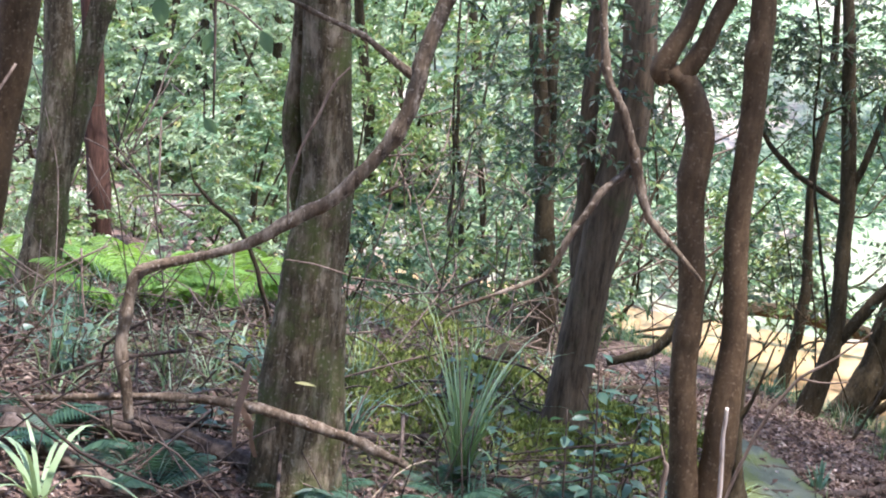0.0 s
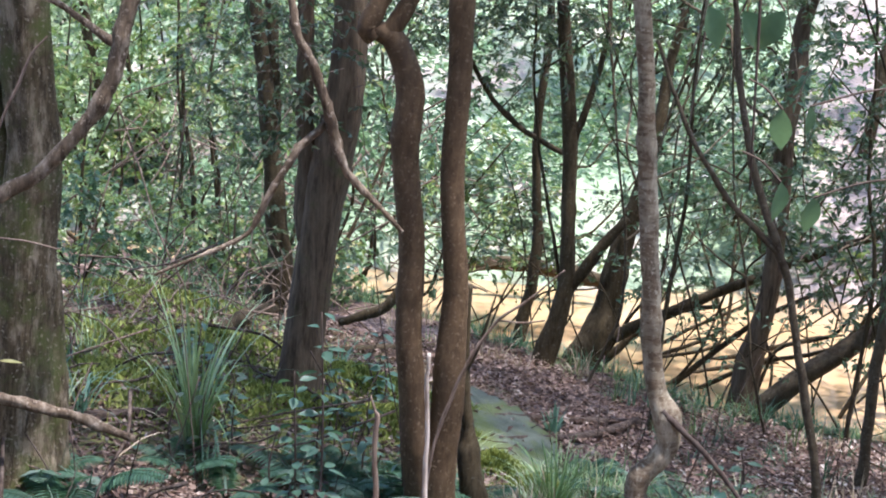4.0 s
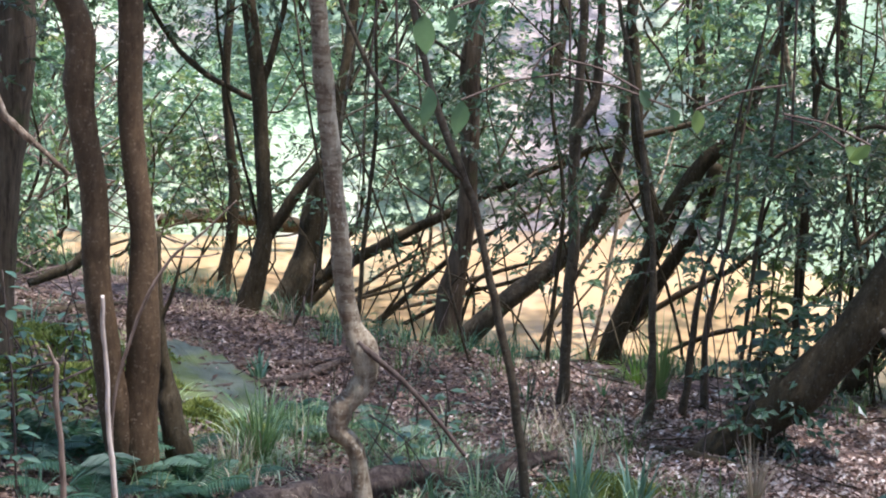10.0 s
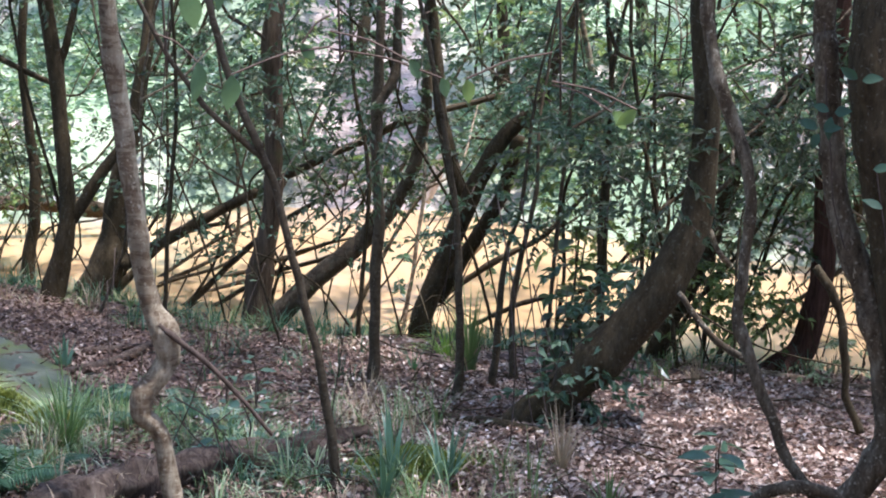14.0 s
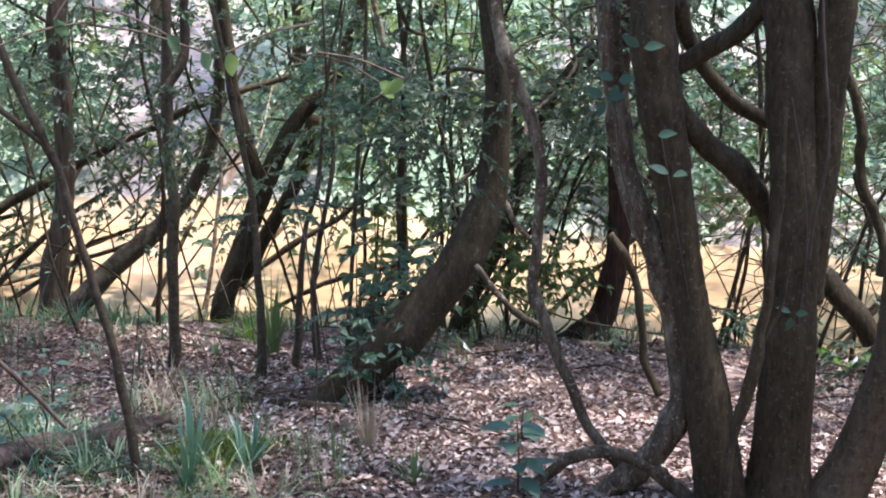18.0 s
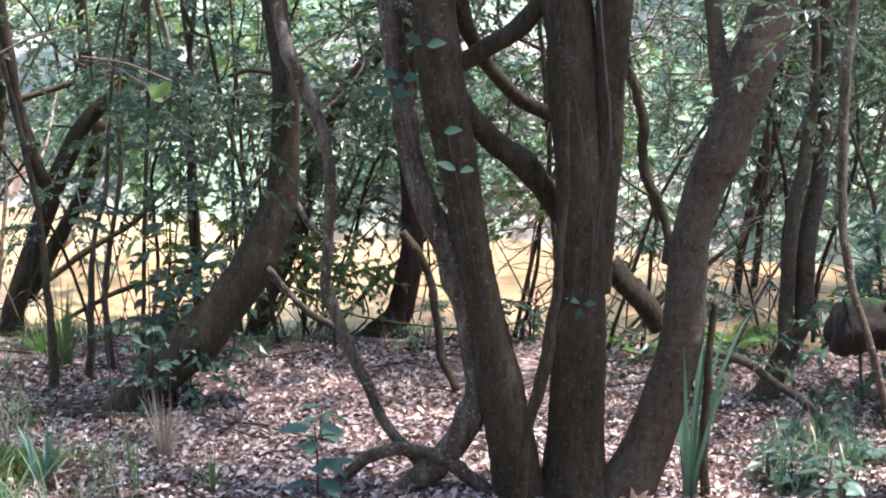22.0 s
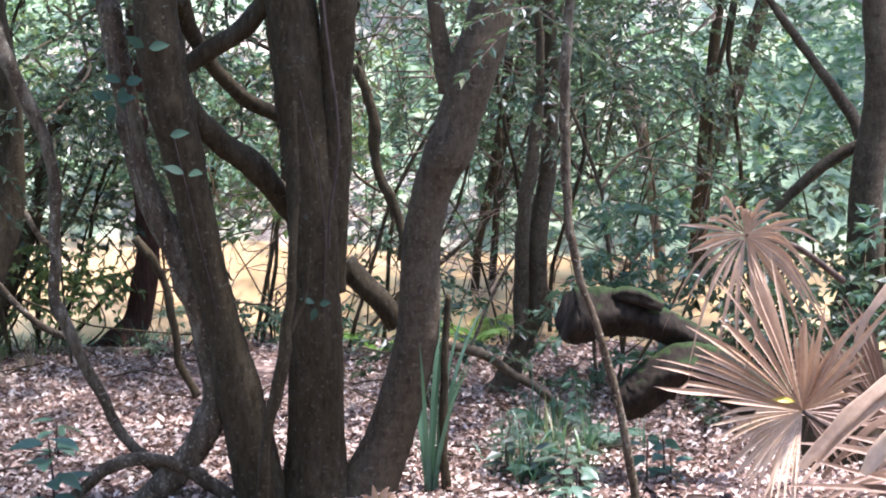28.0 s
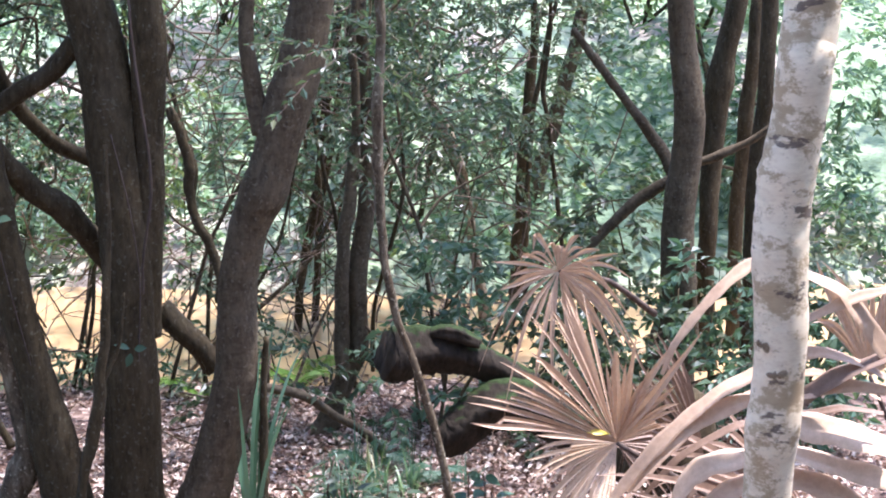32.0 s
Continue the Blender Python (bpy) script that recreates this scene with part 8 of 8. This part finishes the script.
fan_frond("", FAN, heading(224), FRONT + 1.1 * UP, 0.36, 24, 52, 0.15, 13, None, M_PALM_BLEACHED, 0.15, 0.0, 0.0, 0.66, onto=big_fan)
fan_frond("", FAN, heading(-25), FRONT + 0.6 * UP, 0.32, 11, 40, 0.4, 14, None, M_PALM_BROWN, 0.5, 0.0, 0.0, 0.4, onto=big_fan)
fan_frond("brown crumpled palm frond fallen on the heap", (5.0, 1.75, 1.05), -RIGHT + 0.1 * UP, UP + FRONT, 0.75, 30, 60, 0.3, 6, (5.5, 0.9, 0.8), M_PALM_BROWN)
fan_frond("brown crumpled palm frond lying below the heap", (4.75, 1.75, 1.0), -RIGHT - 0.15 * UP, UP + 0.6 * FRONT, 0.55, 24, 50, 0.35, 16, (5.2, 1.1, 0.8), M_PALM_BROWN, 0.5)
fan_frond("upright dry palm frond behind the palm trunk", (6.68, 2.27, 1.05), UP + 0.15 * RIGHT, FRONT, 0.62, 18, 48, 0.3, 7, (6.8, 2.1, 0.45))
fan_frond("dry palm frond behind the palm trunk", (5.5, 1.35, 1.35), UP + 0.7 * RIGHT, FRONT + 0.4 * UP, 0.7, 14, 60, 0.5, 8, (5.7, 1.0, 0.9))
fan_frond("stiff dry splinters of a broken frond", (4.89, 2.92, 0.52), UP - 0.35 * RIGHT, FRONT, 0.42, 9, 48, 0.0, 9, None, M_PALM_DEAD, 0.5)
fan_frond("small curled dry frond at a trunk's foot", (5.01, 4.39, 0.35), UP - 0.1 * RIGHT, FRONT + 0.4 * UP, 0.20, 7, 62, 0.5, 10, (5.01, 4.39, 0.2), M_PALM_DEAD)
fan_frond("small curled dry frond between two trunks", (4.70, 4.68, 0.35), UP - 0.5 * RIGHT, FRONT + 0.4 * UP, 0.13, 4, 40, 0.5, 18, (4.70, 4.68, 0.2), M_PALM_DEAD)
fan_frond("dry brown frond crumpled behind the log", (6.2, 2.75, 0.75), UP - 0.9 * RIGHT, FRONT + 0.5 * UP, 0.72, 22, 34, 0.25, 11, None, M_PALM_BROWN, 0.5)
fan_frond("dry brown frond hanging under the large one", (5.45, 2.95, 0.62), -RIGHT - 0.5 * UP, FRONT + 0.5 * UP, 0.45, 14, 40, 0.4, 17, None, M_PALM_BROWN, 0.6, 0.2)


def strap(line, seed):
    """A long dry ribbon leaf along an arch (x, y, z, half width), folded along its middle, its edges a little wavy."""
    r = np.random.default_rng(seed)
    sp = spline(line, 9)
    p, half = sp[:, :3], sp[:, 3]
    d = np.gradient(p, axis=0)
    face = FRONT * 0.7 + UP * 0.75
    side = np.cross(d, face)
    side /= np.linalg.norm(side, axis=1)[:, None]
    ph = r.uniform(0, 6.28, 3)
    V, F = [], []
    for i in range(len(p)):
        w = 1.02 * half[i] * (1 + 0.08 * math.sin(0.7 * i + ph[0]))
        lift = face * w * 0.3 * math.sin(0.17 * i + ph[1])
        V += [p[i] - side[i] * w - lift, p[i] - side[i] * w * 0.5 + face * w * 0.16 - lift * 0.5, p[i] - face * w * 0.14, p[i] + side[i] * w * 0.5 + face * w * 0.16 + lift * 0.5, p[i] + side[i] * w + lift]
        if i:
            k = 5 * i
            F += [(k - 5 + q, k - 4 + q, k + 1 + q, k + q) for q in range(4)]
    return np.array(V), F


arch = thing("palm_frond", (4.75, 1.65, 1.2), "long arching dry ribbons of a palm frond", "palm frond", "dead palm fronds")
for i, (line, m) in enumerate(((RIB_A, M_PALM_DEAD), (RIB_B, M_PALM_DEAD), (RIB_C, M_PALM_DEAD), (RIB_D, M_PALM_BLEACHED), (RIB_E, M_PALM_DEAD), (RIB_F, M_PALM_DEAD), (RIB_G, M_PALM_BLEACHED), (RIB_H, M_PALM_BROWN))):
    v, f = strap(line, 200 + i)
    part("leaflet", v, f, m, arch, smooth=True)
    if i in (0, 5, 7):
        continue
    back = [(x + 0.16 + 0.03 * i, y + 0.10, z - 0.10 - 0.02 * (i % 3), 0.55 * w) for x, y, z, w in line]
    v, f = strap(back, 220 + i)
    part("leaflet", v, f, (M_PALM_BROWN, M_PALM_DEAD)[i % 2], arch, smooth=True)

sheath = thing("dead_leaf_sheath", SHEATH[-1][:3], "curled reddish dead leaf hanging over a rotten log", "leaf")
for i, line in enumerate((SHEATH, SHEATH_B)):
    v, f = strap(line, 240 + i)
    part("blade", v, f, M_PALM_BROWN, sheath, smooth=True)

v, f = broad_leaf((5.49, 2.86, 1.03), RIGHT, UP + FRONT, 0.09, 0.025)
t = thing("fallen_leaf", (5.49, 2.86, 1.03), "small yellow fallen leaf on a dry frond", "leaf")
part("blade", v, f, M_YELLOW, t)
v, f = broad_leaf((-0.42, 5.0, 1.70), (1, 0, 0.05), (0, -0.8, 1), 0.070, 0.013)
t = thing("fallen_leaf", (-0.42, 5.0, 1.70), "yellowing leaf caught in a spider thread", "leaf")
part("blade", v, f, M_OLIVE, t)
v, f = tube([(-0.37, 5.0, 1.71, 0.0006), (-0.37, 5.0, 2.6, 0.0006), (-0.3, 5.2, 4.5, 0.0006)], 3, 0.0)
part("thread", v, f, M_TWIG, t)


# ---- leaves hanging near the path ----
def hanging_vine(label, at, leaves, seed, mat=M_LEAF_NEAR):
    """A thin shoot from the canopy with single broad leaves."""
    r = np.random.default_rng(seed)
    x, y = at
    top = [(x + 0.15, y + 0.2, 6.0, 0.006), (x + 0.05, y + 0.1, 4.2, 0.005), (x, y, 3.25, 0.004), (x + 0.02, y, leaves[-1][2] + 0.02, 0.002)]
    t = thing("hanging_shoot", (x, y, 6.0), label, "vine", "hanging shoots")
    v, f = tube(spline(top, 6), 5, 0.02)
    part("stem", v, f, M_TWIG, t, smooth=True)
    for lx, ly, lz, L, tilt in leaves:
        L = 0.8 * L
        b = np.array([lx, ly, lz + L * 0.5])
        d = np.array([tilt, 0.15, -1.0])
        v, f = broad_leaf(b, d, np.array([0.25 * r.normal(), -1, 0.35]), L, L * 0.52)
        leaf = part("leaf", v, f, mat, t, smooth=True)
        s = np.array([x, y, lz + L * 0.5 + 0.05])
        v, f = tube(spline([(*s, 0.0015), (*((s + b) / 2 + np.array([0, 0, 0.01])), 0.0012), (*b, 0.001)], 4), 4, 0)
        part("leaf_stalk", v, f, M_TWIG, leaf)


hanging_vine("shoot with broad green leaves hanging into view", (-0.45, 2.95), [(-0.54, 2.95, 2.88, 0.075, 0.1), (-0.44, 2.97, 2.83, 0.06, -0.6), (-0.36, 2.98, 2.84, 0.06, 0.5), (-0.45, 2.97, 2.68, 0.05, 0.8)], 1)
hanging_vine("shoot with broad drooping green leaves", (1.12, 2.84), [(1.04, 2.86, 2.88, 0.11, 0.5), (1.10, 2.85, 2.87, 0.12, 0.9), (1.17, 2.83, 2.88, 0.11, -0.6), (1.18, 2.82, 2.71, 0.10, 0.05), (1.19, 2.82, 2.58, 0.10, 0.1)], 2, M_LEAF_NEAR)
hanging_vine("shoot with single green leaves", (1.42, 2.76), [(1.23, 2.82, 2.73, 0.07, 0.2), (1.37, 2.77, 2.63, 0.055, 0.8), (1.25, 2.81, 2.56, 0.09, 0.0), (1.60, 2.67, 2.57, 0.055, 0.5), (1.54, 2.68, 2.60, 0.06, 0.9)], 3, M_LEAF_NEAR)
hanging_vine("shoot with yellow-green leaves", (1.8, 2.62), [(1.66, 2.69, 2.56, 0.065, 0.3), (1.90, 2.57, 2.50, 0.07, 1.4), (1.94, 2.55, 2.51, 0.06, -1.2)], 4, M_LEAF_SUN)


M_LEAF_CLIMB = leaf_material("climber_leaf", [(0.0, (0.022, 0.055, 0.03)), (1.0, (0.045, 0.09, 0.045))], (0.08, 0.18, 0.05), 0.7, 0.2)


def climber_leaves(label, line, clusters, L, seed):
    """A climber's thin stem close to a trunk, with small clusters of leaves at a few places (x, y, z, leaves)."""
    r = np.random.default_rng(seed)
    t = thing("climbing_vine", tuple(line[0][:3]), label, "vine")
    v, f = tube(spline(line, 8), 5, 0.02)
    stem = part("stem", v, f, M_TWIG, t, smooth=True)
    for x, y, z, count in clusters:
        for i in range(count):
            d = RIGHT * math.cos(2.1 * i + 0.4 + r.normal() * 0.2) + UP * (math.sin(2.1 * i + 0.4) - 0.2) + FRONT * 0.35
            p = np.array([x, y, z]) + d * 0.012
            v, f = broad_leaf(p, d, FRONT + UP * 0.6 + r.normal(size=3) * 0.3, L * r.uniform(0.8, 1.2), L * r.uniform(0.45, 0.6))
            part("leaf", v, f, M_LEAF_CLIMB, stem, smooth=True)


def beside(stem, off, rad=0.003):
    """A line that follows a stem on the walker's side."""
    return [(x + FRONT[0] * (r + 0.01) + off * RIGHT[0], y + FRONT[1] * (r + 0.01) + off * RIGHT[1], z, rad) for x, y, z, r in stem]


climber_leaves("thin leafy climber on a dark trunk", beside(STEM_CENTRE[3:-1], 0.03), [(5.05, 4.75, 1.17, 3)], 0.062, 5)
climber_leaves("thin leafy climber on a slanting trunk", beside(STEM_LEFT[4:], 0.0), [(4.62, 5.12, 1.89, 1), (4.67, 5.08, 1.73, 2), (4.57, 5.16, 2.24, 2)], 0.08, 6)
climber_leaves("thin leafy climber on a crooked stem", beside(STEM_CROOK[9:], 0.0), [(4.54, 5.28, 2.10, 3), (4.51, 5.31, 2.03, 3)], 0.08, 7)

v, f = tube(spline([(7.3, 3.55, 0.05, 0.24), (7.3, 3.5, 0.35, 0.2), (7.32, 3.5, 0.6, 0.17), (7.33, 3.5, 0.66, 0.1)], 6), 30, 0.2, flute=0.22, seed=3)
tagged(new("palm_stump", make_mesh("palm_stump", v, f, M_BARK_DARK, True)), "brown fibrous palm stump behind dry fronds", "stump")
